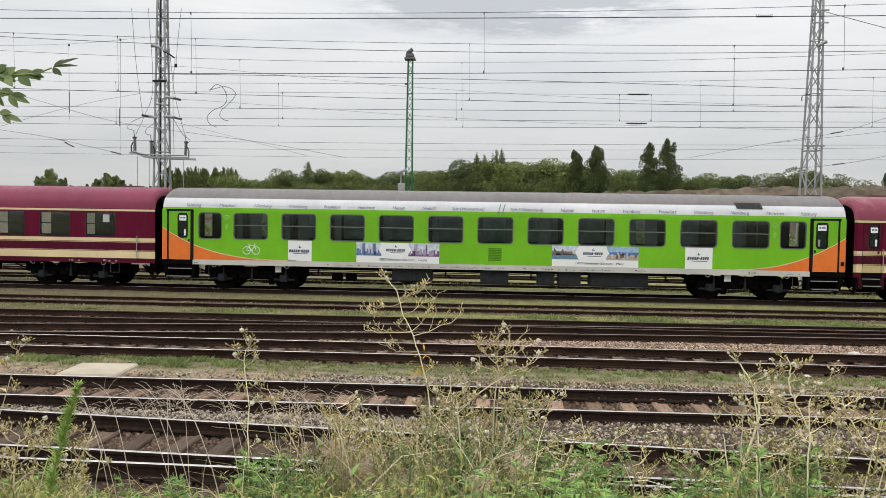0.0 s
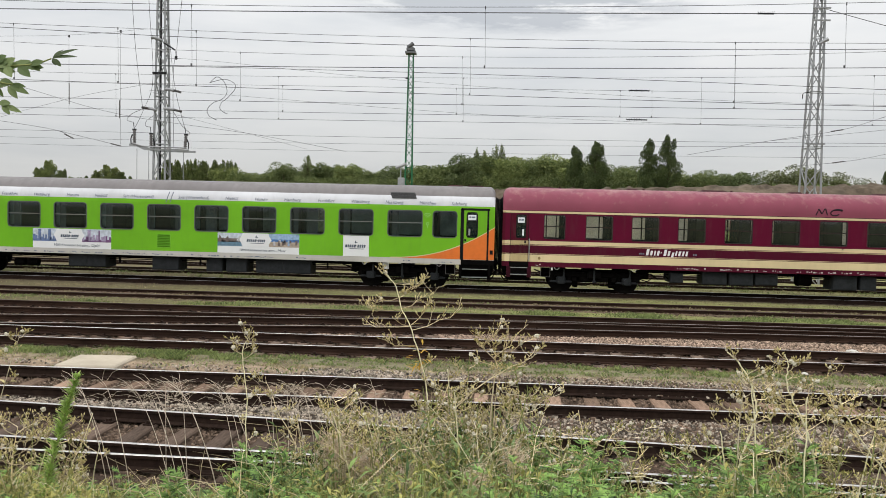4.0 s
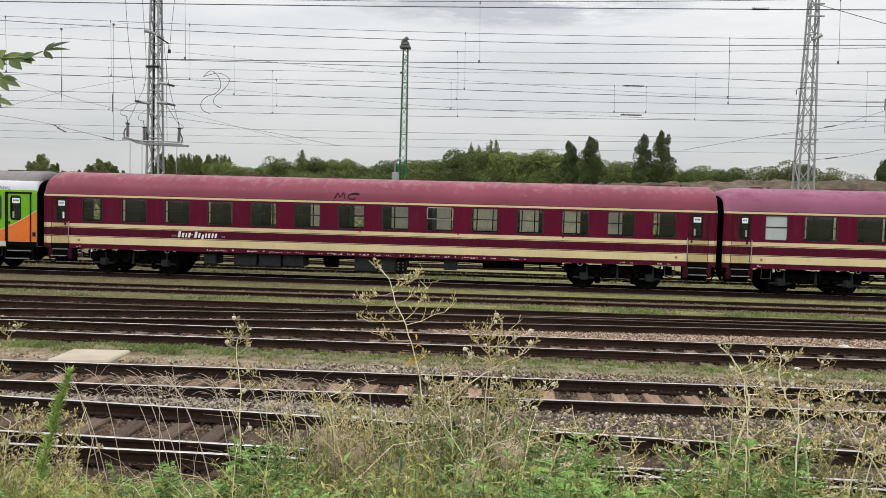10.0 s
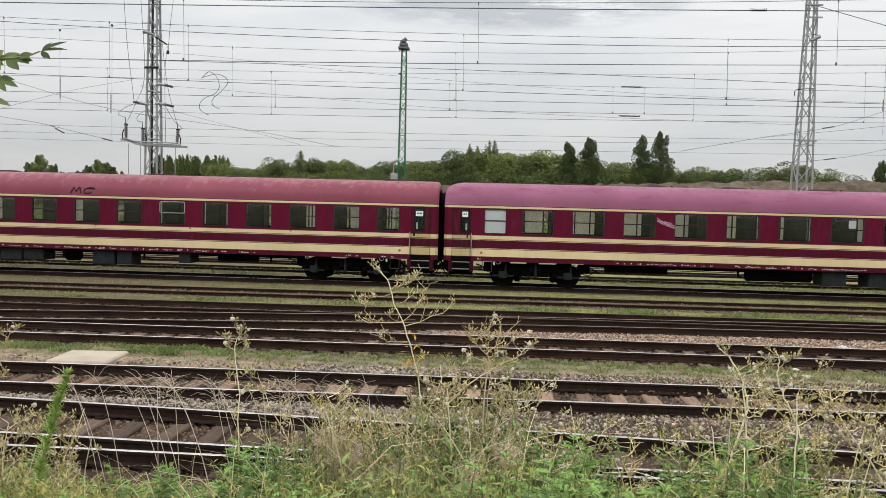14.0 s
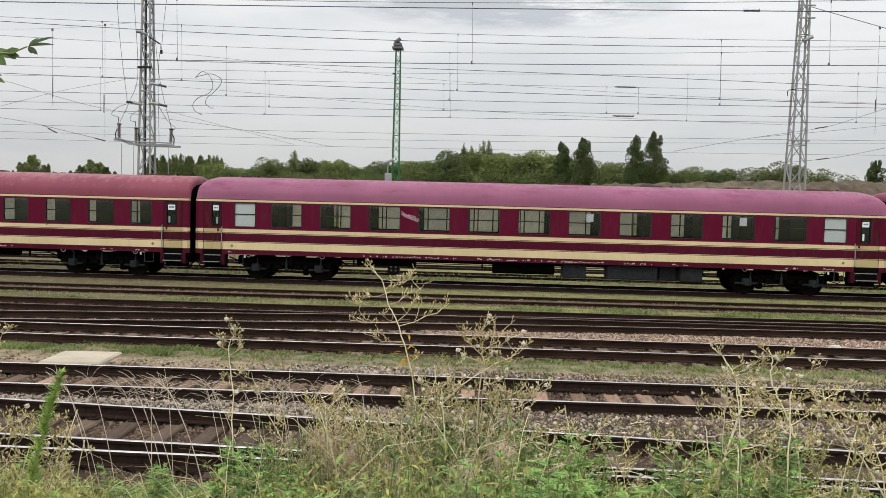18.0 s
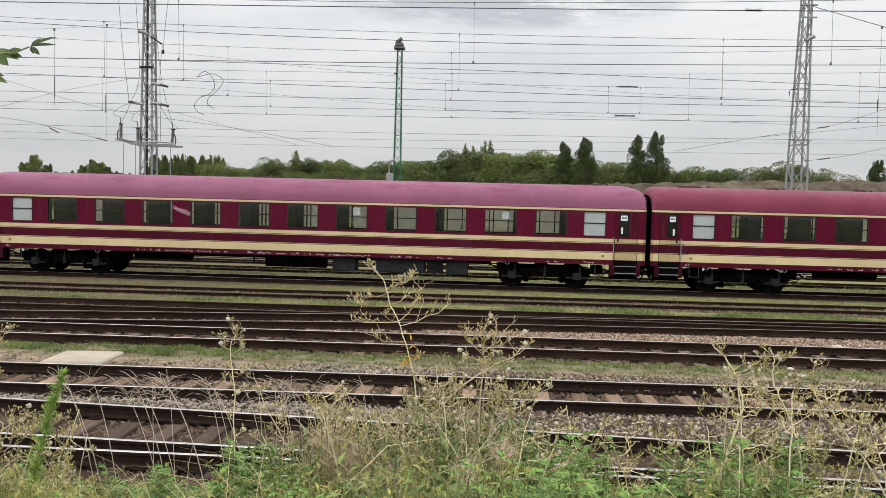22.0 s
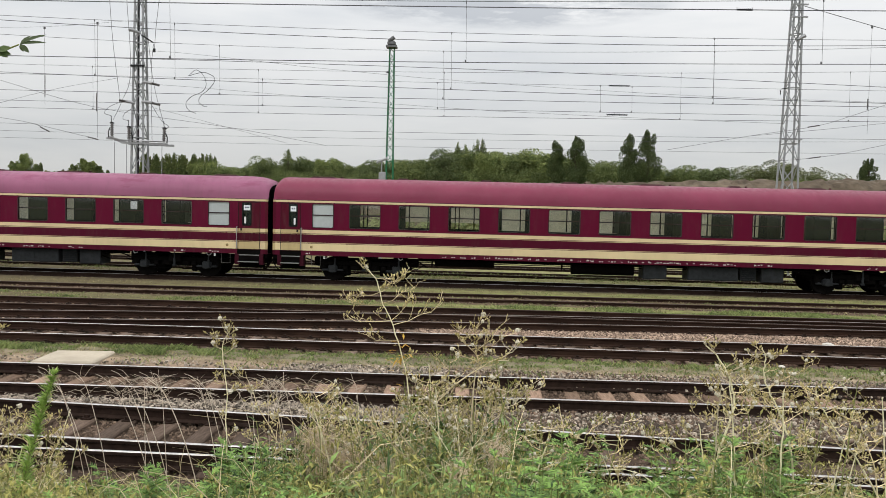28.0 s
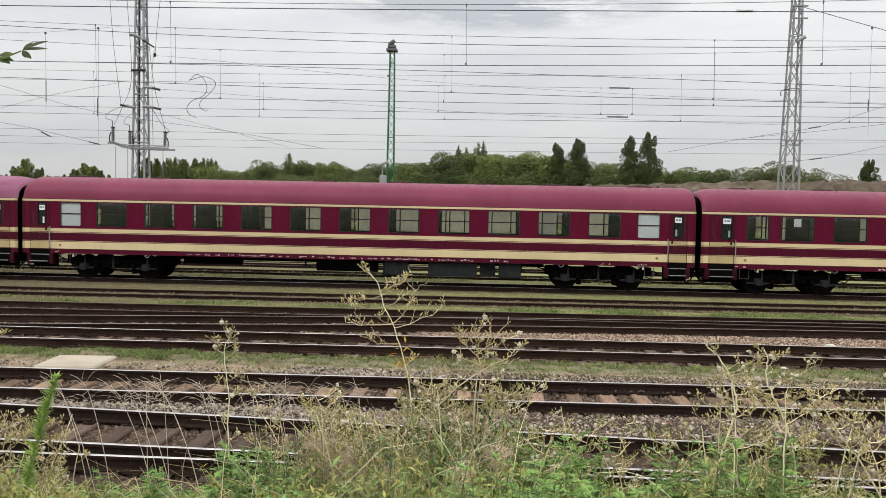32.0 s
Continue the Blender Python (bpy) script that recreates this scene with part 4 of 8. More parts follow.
            ho.tube([(u - sg * 0.05, y, 0.95), (u + sg * 0.03, y, 0.8), (u + sg * 0.07, y + 0.02, 0.62), (u + sg * 0.13, y, 0.55)], 0.025, 6)
            part("brake_hose", ho, M["black"], root)
        part("coupling", Mesh().box(min(u - sg * 0.2, u + sg * 0.15), max(u - sg * 0.2, u + sg * 0.15), -0.12, 0.12, 0.92, 1.12, bev=0.02).tube([(u, 0, 1.0), (u + sg * 0.1, 0, 0.75), (u + sg * 0.15, 0, 0.7)], 0.04, 6), M["under"], root)
        for q, (y, dip) in enumerate(((-1.05, 0.42), (-0.9, 0.55), (-0.75, 0.48), (-0.25, 0.60))):
            a, b = u - sg * (0.55 + 0.12 * q), u + sg * 0.12
            part("cable", Mesh().tube(curve([(a, y, 0.86), (a * 0.6 + b * 0.4, y, dip + 0.04), (a * 0.35 + b * 0.65, y - 0.02, dip), (b, y, 0.80)], 5), 0.024, 6), M["under"], root)
        part("brake_box", Mesh().box(min(u - sg * 0.5, u - sg * 0.05), max(u - sg * 0.5, u - sg * 0.05), -1.15, -0.5, 0.60, 0.86, bev=0.03), M["under"], root)
        hb = Mesh().box(min(u, u - sg * 0.25), max(u, u - sg * 0.25), -1.32, 1.32, 0.80, 1.0, bev=0.03)
        part("headstock", hb, M["under"], root)
    # underframe
    for a, b, z0, z1, kk in boxes:
        q = Mesh()
        if kk == "tank":
            q.cyl((a, -0.85, (z0 + z1) / 2), (b, -0.85, (z0 + z1) / 2), (z1 - z0) / 2, 16)
            part("air_tank", q, M["under"], root)
        elif kk == "grid":
            q.box(a, b, -1.1, -0.5, z0, z1)
            for i in range(7):
                z = z0 + (z1 - z0) * (i + 0.5) / 7
                q.box(a + 0.04, b - 0.04, -1.14, -1.1, z - 0.018, z + 0.018)
            part("cooler_grille", q, M["box"], root)
        else:
            q.box(a, b, -1.22, -0.35, z0, z1, bev=0.025)
            n = max(1, int((b - a) / 0.75))
            for i in range(n):
                q.box(a + (b - a) * i / n + 0.03, a + (b - a) * (i + 1) / n - 0.03, -1.232, -1.22, z0 + 0.05, z1 - 0.05)
            part("equipment_box", q, M["box"], root)
    tr = Mesh()
    for y in (-0.62, 0.62):
        tr.box(5.6, 20.5, y - 0.04, y + 0.04, 0.82, 0.98)
    tr.tube([(5.4, -1.05, 0.88), (20.7, -1.05, 0.88)], 0.022, 6)
    tr.tube([(5.4, -0.9, 0.80), (20.7, -0.9, 0.80)], 0.016, 6)
    part("underframe", tr, M["under"], root)
    for u in (6.2, 11.2, 14.5, 19.6):
        hg = Mesh()
        hg.tube([(u, -1.2, 0.98), (u + 0.02, -1.15, 0.75), (u + 0.2, -0.9, 0.62)], 0.02, 6)
        hg.box(u - 0.03, u + 0.03, -1.2, -1.14, 0.66, 0.98)
        part("bracket", hg, M["under"], root)
    for u in (3.55, 22.55):
        bogie(root, u)
    for u in (2.1, 5.0, 21.1, 24.0):
        hk = Mesh()
        hk.tube([(u + 0.09 * math.cos(a * math.pi / 6), NEAR - 0.012, 0.985 + 0.09 * math.sin(-a * math.pi / 6)) for a in range(7)], 0.012, 5)
        part("tie_ring", hk, M["alu"], root)
    # rows of small printed signs along the sill become plain bars
    bars = Mesh()
    for u, n in ((1.3, 2), (6.6, 9), (8.2, 18), (11.0, 22), (14.2, 16), (16.6, 9), (18.4, 5), (22.6, 3), (24.0, 4)):
        x = u
        for i in range(n):
            w = rnd.uniform(0.025, 0.10)
            z = rnd.choice((1.03, 1.04, 1.055))
            bars.add(*slab_pair(x, x + w, z, z + rnd.choice((0.025, 0.035, 0.05)), 0.004))
            x += w + rnd.choice((0.02, 0.03, 0.05, 0.2))
    tagged(part("sill_markings", bars, M["print_grey"] if green else M["sign_grey"], root, "small painted markings along the sill"), kind="stuff")
    # roof ventilators
    if not green:
        for i in range(8):
            u = 1.6 + i * 3.25 + rnd.uniform(-0.2, 0.2)
            v = Mesh()
            w = rnd.choice((0.22, 0.35, 0.5))
            v.box(u - w, u + w, -0.24, 0.24, 4.0, 4.06, bev=0.02)
            v.box(u - w * 0.8, u + w * 0.8, -0.2, 0.2, 4.055, 4.085, bev=0.012)
            v.cyl((u + w + 0.25, 0, 4.0), (u + w + 0.25, 0, 4.09), 0.05, 8)
            part("roof_ventilator", v, M["soot"], root)
    return root


def slab_pair(u0, u1, z0, z1, proud=0.008):
    y0, y1 = NEAR - proud, NEAR + 0.004
    vs = [(x, y, z) for x in (u0, u1) for y in (y0, y1) for z in (z0, z1)]
    return vs, [(0, 1, 3, 2), (4, 6, 7, 5), (0, 4, 5, 1), (2, 3, 7, 6), (0, 2, 6, 4), (1, 5, 7, 3)]


M["alu_dark"] = mat("window_frame_steel", (0.045, 0.03, 0.033), 0.45, 0.4, var=0.3, scale=10)
M["red_grime"] = mat("grimy_burgundy_steel", (0.050, 0.004, 0.013), 0.6, var=0.5, scale=6, stain=0.4)
M["emblem"] = mat("brown_emblem", (0.30, 0.22, 0.10), 0.5, var=0.3, scale=20)
M["galv_dim"] = mat("worn_step_steel", (0.12, 0.115, 0.11), 0.6, 0.3, var=0.3, scale=9)
M["alu_mid"] = mat("window_bar_grey", (0.16, 0.17, 0.17), 0.5, 0.3, var=0.2, scale=10)
M["sign_grey"] = mat("worn_white_lettering", (0.50, 0.47, 0.46), 0.6, var=0.3, scale=12)
M["curtain"] = mat("grey_curtain", (0.105, 0.125, 0.125), 0.8, var=0.35, scale=10, stretch=(6, 1, 0.3))
M["soot"] = mat("sooty_roof_metal", (0.10, 0.05, 0.055), 0.8, var=0.4, scale=8)


def spans(start, step, width, n):
    return [(start + step * i, start + step * i + width) for i in range(n)]


BOX_G = [(6.7, 7.1, 0.42, 0.72, "tank"), (7.25, 7.65, 0.42, 0.72, "tank"), (9.1, 10.66, 0.47, 0.97, "box"), (12.55, 13.64, 0.42, 0.97, "box"), (14.75, 15.4, 0.42, 0.97, "box"), (15.55, 16.4, 0.42, 0.97, "box"), (16.75, 18.95, 0.42, 0.97, "box")]
BOX_A = [(6.4, 6.9, 0.5, 0.9, "box"), (7.6, 8.52, 0.47, 0.97, "box"), (8.6, 9.5, 0.47, 0.97, "box"), (9.56, 10.4, 0.50, 0.97, "box"), (11.2, 11.7, 0.5, 0.97, "tank"), (12.4, 13.3, 0.4, 0.97, "box"), (13.4, 14.0, 0.42, 0.97, "box"), (15.9, 16.4, 0.55, 0.97, "box"), (17.4, 19.0, 0.66, 0.97, "tank")]
BOX_B = [(6.3, 8.6, 0.66, 0.97, "tank"), (11.6, 14.0, 0.5, 0.97, "tank"), (14.3, 15.2, 0.42, 0.97, "box"), (16.0, 17.9, 0.42, 0.97, "box"), (18.0, 18.6, 0.45, 0.97, "grid"), (18.75, 19.6, 0.4, 0.97, "box")]

LIME = coach(0, "lime green passenger coach with orange corners and white cantrail", "green", spans(2.905, 1.909, 1.30, 11), [(1.50, 2.37), (23.74, 24.63)], [(0.66, 1.0), (25.05, 25.42)],
             (), (0.24, 0.24), 2.03, 3.0, BOX_G, M["glass_dark"], 11, 0.45, green=True)
coach(-1, "burgundy passenger coach with cream lining ahead of the green one", "red_c", spans(2.6, 1.881, 1.21, 12), [], [(0.6, 0.93)], (1.05, 25.4), (0.32, 0.2), 2.05, 2.95, BOX_A, M["glass"], 12, 0.9)
BODY = 26.17
EXPRESS = coach(1, "burgundy passenger coach with worn dusty roof and cream stripes", "red_a", spans(3.17, 1.722, 0.98, 12), [(1.59, 2.36), (23.8, 24.63)], [(0.55, 0.87), (25.26, 25.6)],
                (1.03, 25.08), (0.28, 0.14), 2.07, 2.95, BOX_A, M["glass"], 13, 0.93, pale=(7,))
BODY = 26.3
SCRAWL = coach(2, "burgundy passenger coach with faded purplish roof and frosted end windows", "red_b", spans(2.985, 1.914, 1.17, 11), [(1.55, 2.34), (23.97, 24.77)], [(0.65, 0.93), (25.32, 25.63)],
               (1.05, 25.1), (0.85, 0.95), 2.08, 2.97, BOX_B, M["glass"], 14, 0.95, frosted=(1,))
BODY = 26.13
coach(3, "burgundy passenger coach with smooth roof and frosted end windows", "red_c", spans(2.985, 1.914, 1.17, 11), [(1.55, 2.34), (23.97, 24.77)], [(0.65, 0.93), (25.32, 25.63)],
      (1.12, 25.1), (0.28, 0.15), 2.08, 2.97, BOX_B, M["glass"], 15, 0.95, frosted=(1,), shift=0.10)
coach(4, "burgundy passenger coach with a dim plain end window", "red_c", spans(2.96, 1.95, 1.2, 11), [(1.69, 2.49)], [(0.77, 1.12)], (1.27, 25.1), (0.65, 0.3), 2.08, 2.97, BOX_B, M["glass"], 16, 0.85, shift=0.05)


# ---- masts and overhead line ----
def lattice(m, base_w, top_w, z0, z1, lean=0.0, leg=0.07, bar=0.035, n=16, depth=None):
    """A four-legged lattice mast."""
    dw = depth or 1.0

    def corner(i, z):
        f = (z - z0) / (z1 - z0)
        w = (base_w + (top_w - base_w) * f) / 2
        sx, sy = ((-1, -1), (1, -1), (1, 1), (-1, 1))[i]
        return (sx * w + lean * f, sy * w * dw, z)
    for i in range(4):
        m.tube([corner(i, z0), corner(i, z1)], leg, 4)
    zs = [z0 + (z1 - z0) * (1 - (1 - j / n) ** 1.15) for j in range(n + 1)]
    for a, (za, zb_) in enumerate(zip(zs, zs[1:])):
        for i in range(4):
            p, q = (i, (i + 1) % 4) if (a + i) % 2 else ((i + 1) % 4, i)
            m.tube([corner(p, za), corner(q, zb_)], bar, 4, cap=False)
            if a % 3 == 0:
                m.tube([corner(i, zb_), corner((i + 1) % 4, zb_)], bar * 0.9, 4, cap=False)


def insulator(m, p, q, r=0.07, n=7, k=0, core=0.35):
    """A row of n sheds on one core, as one turned body."""
    p, q = Vector(p), Vector(q)
    d = (q - p).normalized()
    a = d.orthogonal().normalized()
    b = d.cross(a)
    rings = [(0.0, 0.3)]
    for i in range(n):
        f = (i + 0.15) / n
        rings += [(f, core), (f + 0.15 / n, 1.0), (f + 0.55 / n, 0.85), (f + 0.65 / n, core)]
    rings.append((1.0, 0.3))
    c = 10
    vs = [p + (q - p) * f + (a * math.cos(2 * math.pi * j / c) + b * math.sin(2 * math.pi * j / c)) * r * w for f, w in rings for j in range(c)]
    fs = [(i * c + j, i * c + (j + 1) % c, (i + 1) * c + (j + 1) % c, (i + 1) * c + j) for i in range(len(rings) - 1) for j in range(c)]
    m.add(vs, fs + [tuple(range(c))[::-1], tuple((len(rings) - 1) * c + j for j in range(c))], k)


def lattice_mast_left():
    t = thing("catenary_mast", pose(-20.22, 46, -0.24), "tall grey lattice catenary mast with switch arms and insulators", "catenary mast", "lattice masts of the yard")
    m = Mesh()
    lattice(m, 0.86, 0.34, 0, 19.5, leg=0.07, bar=0.033, n=22)
    part("lattice", m, M["galv"], t, smooth=False)
    part("footing", Mesh().box(-0.9, 0.9, -0.9, 0.9, -0.3, 0.03, bev=0.05), M["concrete"], t)
    # added dark strip stands for the mast's far leg in shade
    part("shaded_leg_strip", Mesh().box(-0.045, 0.045, -0.26, -0.20, 3, 16.5), M["dark_steel"], t)
    # lower arm: two bent beams with three switch insulators
    bend = [(-1.78, 6.86), (-1.33, 6.84), (-0.85, 6.62), (0.27, 6.60), (1.87, 6.57)]
    for y in (-0.5, 0.5):
        beam = Mesh()
        for (xa, za), (xb, zb_) in zip(bend, bend[1:]):
            beam.add([(x, y + dy, z + dz) for x, z in ((xa, za), (xb, zb_)) for dy, dz in ((-0.05, -0.07), (0.05, -0.07), (0.05, 0.05), (-0.05, 0.05))],
                     [(0, 1, 5, 4), (1, 2, 6, 5), (2, 3, 7, 6), (3, 0, 4, 7), (3, 2, 1, 0), (4, 5, 6, 7)])
        part("switch_arm", beam, M["galv"], t, "grey bent crossarm")
    part("switch_shaft", Mesh().tube([(-1.6, -0.58, 6.96), (-0.9, -0.58, 6.76), (1.75, -0.58, 6.70)], 0.045, 6), M["galv"], t)
    for x, z0, z1, lean in ((-1.47, 6.92, 7.75, 0.0), (-0.44, 6.68, 7.52, 0.0), (1.64, 6.66, 7.49, 0.05)):
        i = Mesh()
        insulator(i, (x, -0.5, z0), (x + lean, -0.5, z1), 0.12, 8, 0, 0.55)
        part("insulator", i, M["porcelain"], t)
        part("contact_horn", Mesh().tube([(x + lean, -0.5, z1), (x + lean - 0.04, -0.5, z1 + 0.25), (x + lean - 0.05, -0.5, z1 + 0.42)], 0.022, 5).box(x + lean - 0.1, x + lean + 0.1, -0.58, -0.42, z1 - 0.02, z1 + 0.05), M["dark_steel"], t)
        sgn = -1 if x < -1 else 1
        part("switch_lever", Mesh().tube([(x + sgn * 0.12, -0.5, z0 + 0.55), (x + sgn * 0.22, -0.5, z0 + 0.3), (x + sgn * 0.2, -0.5, z0 - 0.02)], 0.035, 5), M["dark_steel"], t)
    for x in (-1.31, -0.58, 1.54):
        part("switch_rod", Mesh().tube([(x, -0.5, 6.62), (x + 0.02, -0.5, 0.3)], 0.02, 5), M["galv"], t)
    # tapered stay insulators on both sides of the mast
    for p, q in (((-0.11, 8.91), (-1.04, 9.08)), ((0.32, 9.03), (1.43, 8.86)), ((0.38, 10.17), (1.37, 10.0))):
        mid = (p[0] * 0.45 + q[0] * 0.55, p[1] * 0.45 + q[1] * 0.55 + 0.03)
        i = Mesh()
        i.tube([(p[0], -0.5, p[1]), (p[0] * 0.7 + q[0] * 0.3, -0.5, p[1] * 0.7 + q[1] * 0.3 + 0.04), (mid[0], -0.5, mid[1])], 0.075, 8, r2=0.10)
        part("stay_clamp", i, M["galv"], t)
        i = Mesh()
        insulator(i, (mid[0], -0.5, mid[1]), (q[0], -0.5, q[1]), 0.075, 9, 0, 0.6)
        part("insulator", i, M["porcelain"], t)
    part("dark_bracket", Mesh().box(-0.42, 0.42, -0.48, -0.36, 11.08, 11.20, bev=0.02), M["dark_steel"], t)
    lamp = Mesh().tube([(-0.45, -0.5, 13.22), (-0.36, -0.5, 13.22), (-0.2, -0.5, 13.18), (0.0, -0.45, 13.10), (0.14, -0.4, 13.05)], 0.13, 10, r2=0.07)
    part("lamp_head", lamp, M["galv"], t)
    part("lamp_bracket", Mesh().tube([(0.25, -0.35, 12.92), (0.43, -0.5, 12.82), (0.99, -0.5, 12.48)], 0.045, 6), M["dark_steel"], t)
    ball = Mesh().tube([(1.05, -0.5, 12.13), (1.05, -0.5, 12.08), (1.05, -0.5, 12.0), (1.05, -0.5, 11.93)], 0.075, 8)
    part("hanging_weight", ball, M["dark_steel"], t)
    for pts in ([(-1.67, 15.41), (-1.42, 12.43), (-0.98, 9.08)], [(-0.64, 15.41), (-0.36, 10.76), (-0.9, 9.0), (-1.42, 7.9)], [(0.55, 13.87), (0.99, 10.3), (1.66, 7.7)], [(1.37, 15.42), (1.15, 13.4), (1.05, 12.05)], [(1.0, 12.4), (0.87, 10.66), (0.95, 6.7)],
                [(-1.51, 8.17), (-1.93, 8.34), (-1.6, 8.71), (-0.98, 8.98)], [(-0.44, 7.9), (-0.79, 8.0), (-0.72, 8.3), (-0.3, 8.6)], [(0.88, 8.9), (1.5, 7.95), (1.93, 7.61), (1.66, 7.4)]):
        part("jumper_wire", Mesh().tube(curve([(x, -0.5, z) for x, z in pts]), 0.014, 4), M["wire"], t)


def lattice_mast_right():
    t = thing("catenary_mast", pose(15.48, 40, -0.24), "tall leaning grey lattice catenary mast with tapered legs", "catenary mast", "lattice masts of the yard")
    m = Mesh()
    lattice(m, 0.95, 0.22, 0, 17.5, lean=0.15, leg=0.055, bar=0.026, n=20)
    part("lattice", m, M["galv"], t)
    part("footing", Mesh().box(-0.95, 0.95, -0.95, 0.95, -0.3, 0.03, bev=0.05), M["concrete"], t)
    lamp = Mesh()
    lamp.tube([(0.04, -0.4, 11.90), (0.12, -0.4, 11.95), (0.25, -0.4, 12.04), (0.42, -0.4, 12.12)], 0.06, 8, r2=0.10)
    part("lamp_head", lamp, M["galv"], t)
    hook = Mesh()
    hook.tube([(-0.25, -0.4, 9.56), (-0.60, -0.4, 9.50), (-0.66, -0.4, 9.42), (-0.65, -0.4, 9.22)], 0.022, 6)
    part("bracket", hook, M["dark_steel"], t)
    for z in (7.0, 13.0, 13.6):
        part("crossbar", Mesh().box(-0.6 + z * 0.02, 0.5, -0.45, -0.35, z, z + 0.06), M["galv"], t)


def green_lamp_mast():
    t = thing("lamp_mast", pose(-5.45, 48, -0.24), "slender green lattice lamp mast with a floodlight on top", "lamp mast")
    m = Mesh()
    lattice(m, 0.52, 0.27, 0, 12.95, leg=0.04, bar=0.018, n=24)
    part("lattice", m, M["mast_green"], t)
    part("footing", Mesh().box(-0.5, 0.5, -0.5, 0.5, -0.3, 0.03, bev=0.04), M["concrete"], t)
    h = Mesh()
    h.box(-0.34, 0.3, -0.35, 0.35, 12.9, 13.02)
    h.box(-0.28, 0.22, -0.3, 0.2, 13.02, 13.3, bev=0.08)
    h.tube([(-0.2, -0.2, 13.25), (0.15, -0.25, 13.5)], 0.12, 10)
    part("floodlight", h, M["lamp_grey"], t, "grey floodlight head")
    part("rung", Mesh().box(-0.30, -0.15, -0.2, -0.12, 11.35, 11.45), M["dark_steel"], t)


lattice_mast_left()
lattice_mast_right()
green_lamp_mast()


def wire(y, a, b, c, r=0.009):
    """A wire in the plane y through three (x, z) points, carried on to the masts out of view."""
    def z(x):
        z0 = 0
        for (x1, z1), (x2, _), (x3, _) in ((a, b, c), (b, a, c), (c, a, b)):
            z0 += z1 * (x - x2) * (x - x3) / ((x1 - x2) * (x1 - x3))
        return z0
    lo, hi = a[0] - 4, c[0] + 4
    pts = [(lo - 60, y, z(lo) + (z(lo) - z(lo + 1)) * 6)] + [(lo + (hi - lo) * i / 24, y, z(lo + (hi - lo) * i / 24)) for i in range(25)] + [(hi + 60, y, z(hi) + (z(hi) - z(hi - 1)) * 6)]
    return Mesh().tube(pts, r, 5), z


def contact_line(y, top, low, drops, label, r=0.009):
    """Messenger wire, contact wire and droppers of one track."""
    t = thing("overhead_line", pose(0, 0, 0), label, "overhead line", "overhead lines", "structure")
    zt_ = zl = None
    if top:
        m, zt_ = wire(y, *top, r=r * 0.62)
        part("messenger_wire", m, M["wire"], t)
    if low:
        m, zl = wire(y, *low, r=r * 0.8)
        part("contact_wire", m, M["wire"], t)
    for x in drops:
        d = Mesh().tube([(x, y, zt_(x)), (x + 0.02, y, zl(x))], r * 0.42, 4)
        d.box(x - 0.008, x + 0.008, y - 0.008, y + 0.008, zt_(x) - 0.035, zt_(x) + 0.012)
        d.box(x - 0.004, x + 0.022, y - 0.008, y + 0.008, zl(x) - 0.006, zl(x) + 0.04)
        part("dropper", d, M["wire"], t)
    return zt_, zl


contact_line(12.7, ((-8.39, 6.30), (-0.92, 6.23), (5.98, 6.35)), ((-8.39, 5.25), (-0.91, 5.26), (6.02, 5.34)), (-5.1, -0.26, 5.36), "messenger and contact wire over the near track", 0.0075)
contact_line(9.6, None, ((-6.34, 5.36), (-0.7, 5.35), (4.52, 5.37)), (), "thick contact wire over the siding", 0.0075)
contact_line(16.0, ((-10.57, 6.71), (-1.16, 6.48), (7.56, 6.45)), ((-10.58, 5.54), (-1.14, 5.34), (7.61, 5.22)), (-10.27, -8.0, -6.32, -0.61, 4.65), "sagging messenger and contact wire", 0.0075)
contact_line(13.5, None, ((-8.92, 6.04), (-0.97, 5.78), (6.38, 5.80)), (), "thin feeder wire", 0.007)
contact_line(17.4, ((-11.5, 6.63), (-1.25, 6.38), (8.23, 6.59)), ((-11.51, 5.36), (-1.23, 5.33), (8.27, 5.34)), (-5.85, -0.83, 5.07), "messenger and contact wire over the middle track", 0.007)
contact_line(20.7, ((-13.68, 6.53), (-1.48, 6.49), (9.81, 6.69)), ((-13.69, 5.36), (-1.46, 5.34), (9.86, 5.42)), (-10.4, -5.9, -0.95, 5.2, 9.5), "messenger and contact wire over the turnout track", 0.007)
contact_line(19.3, ((-12.76, 6.03), (-1.37, 6.0), (9.16, 5.99)), ((-12.76, 5.37), (-1.36, 5.35), (9.19, 5.37)), (-5.4, -1.05, 2.92, 3.68), "thin paired wires over the yard", 0.0065)
contact_line(14.8, None, ((-6.08, 5.62), (-0.55, 5.54), (7.29, 5.34)), (), "thin slanting feeder wire", 0.0065)
contact_line(26.0, None, ((-17.2, 5.46), (-1.83, 5.42), (12.4, 5.50)), (), "contact wire over a far track", 0.007)
contact_line(28.0, None, ((-18.52, 5.39), (-1.96, 5.38), (13.36, 5.61)), (), "thin far wire", 0.006)
contact_line(31.3, None, ((-20.7, 5.40), (-2.19, 5.36), (14.95, 5.47)), (), "contact wire over the train", 0.0065)


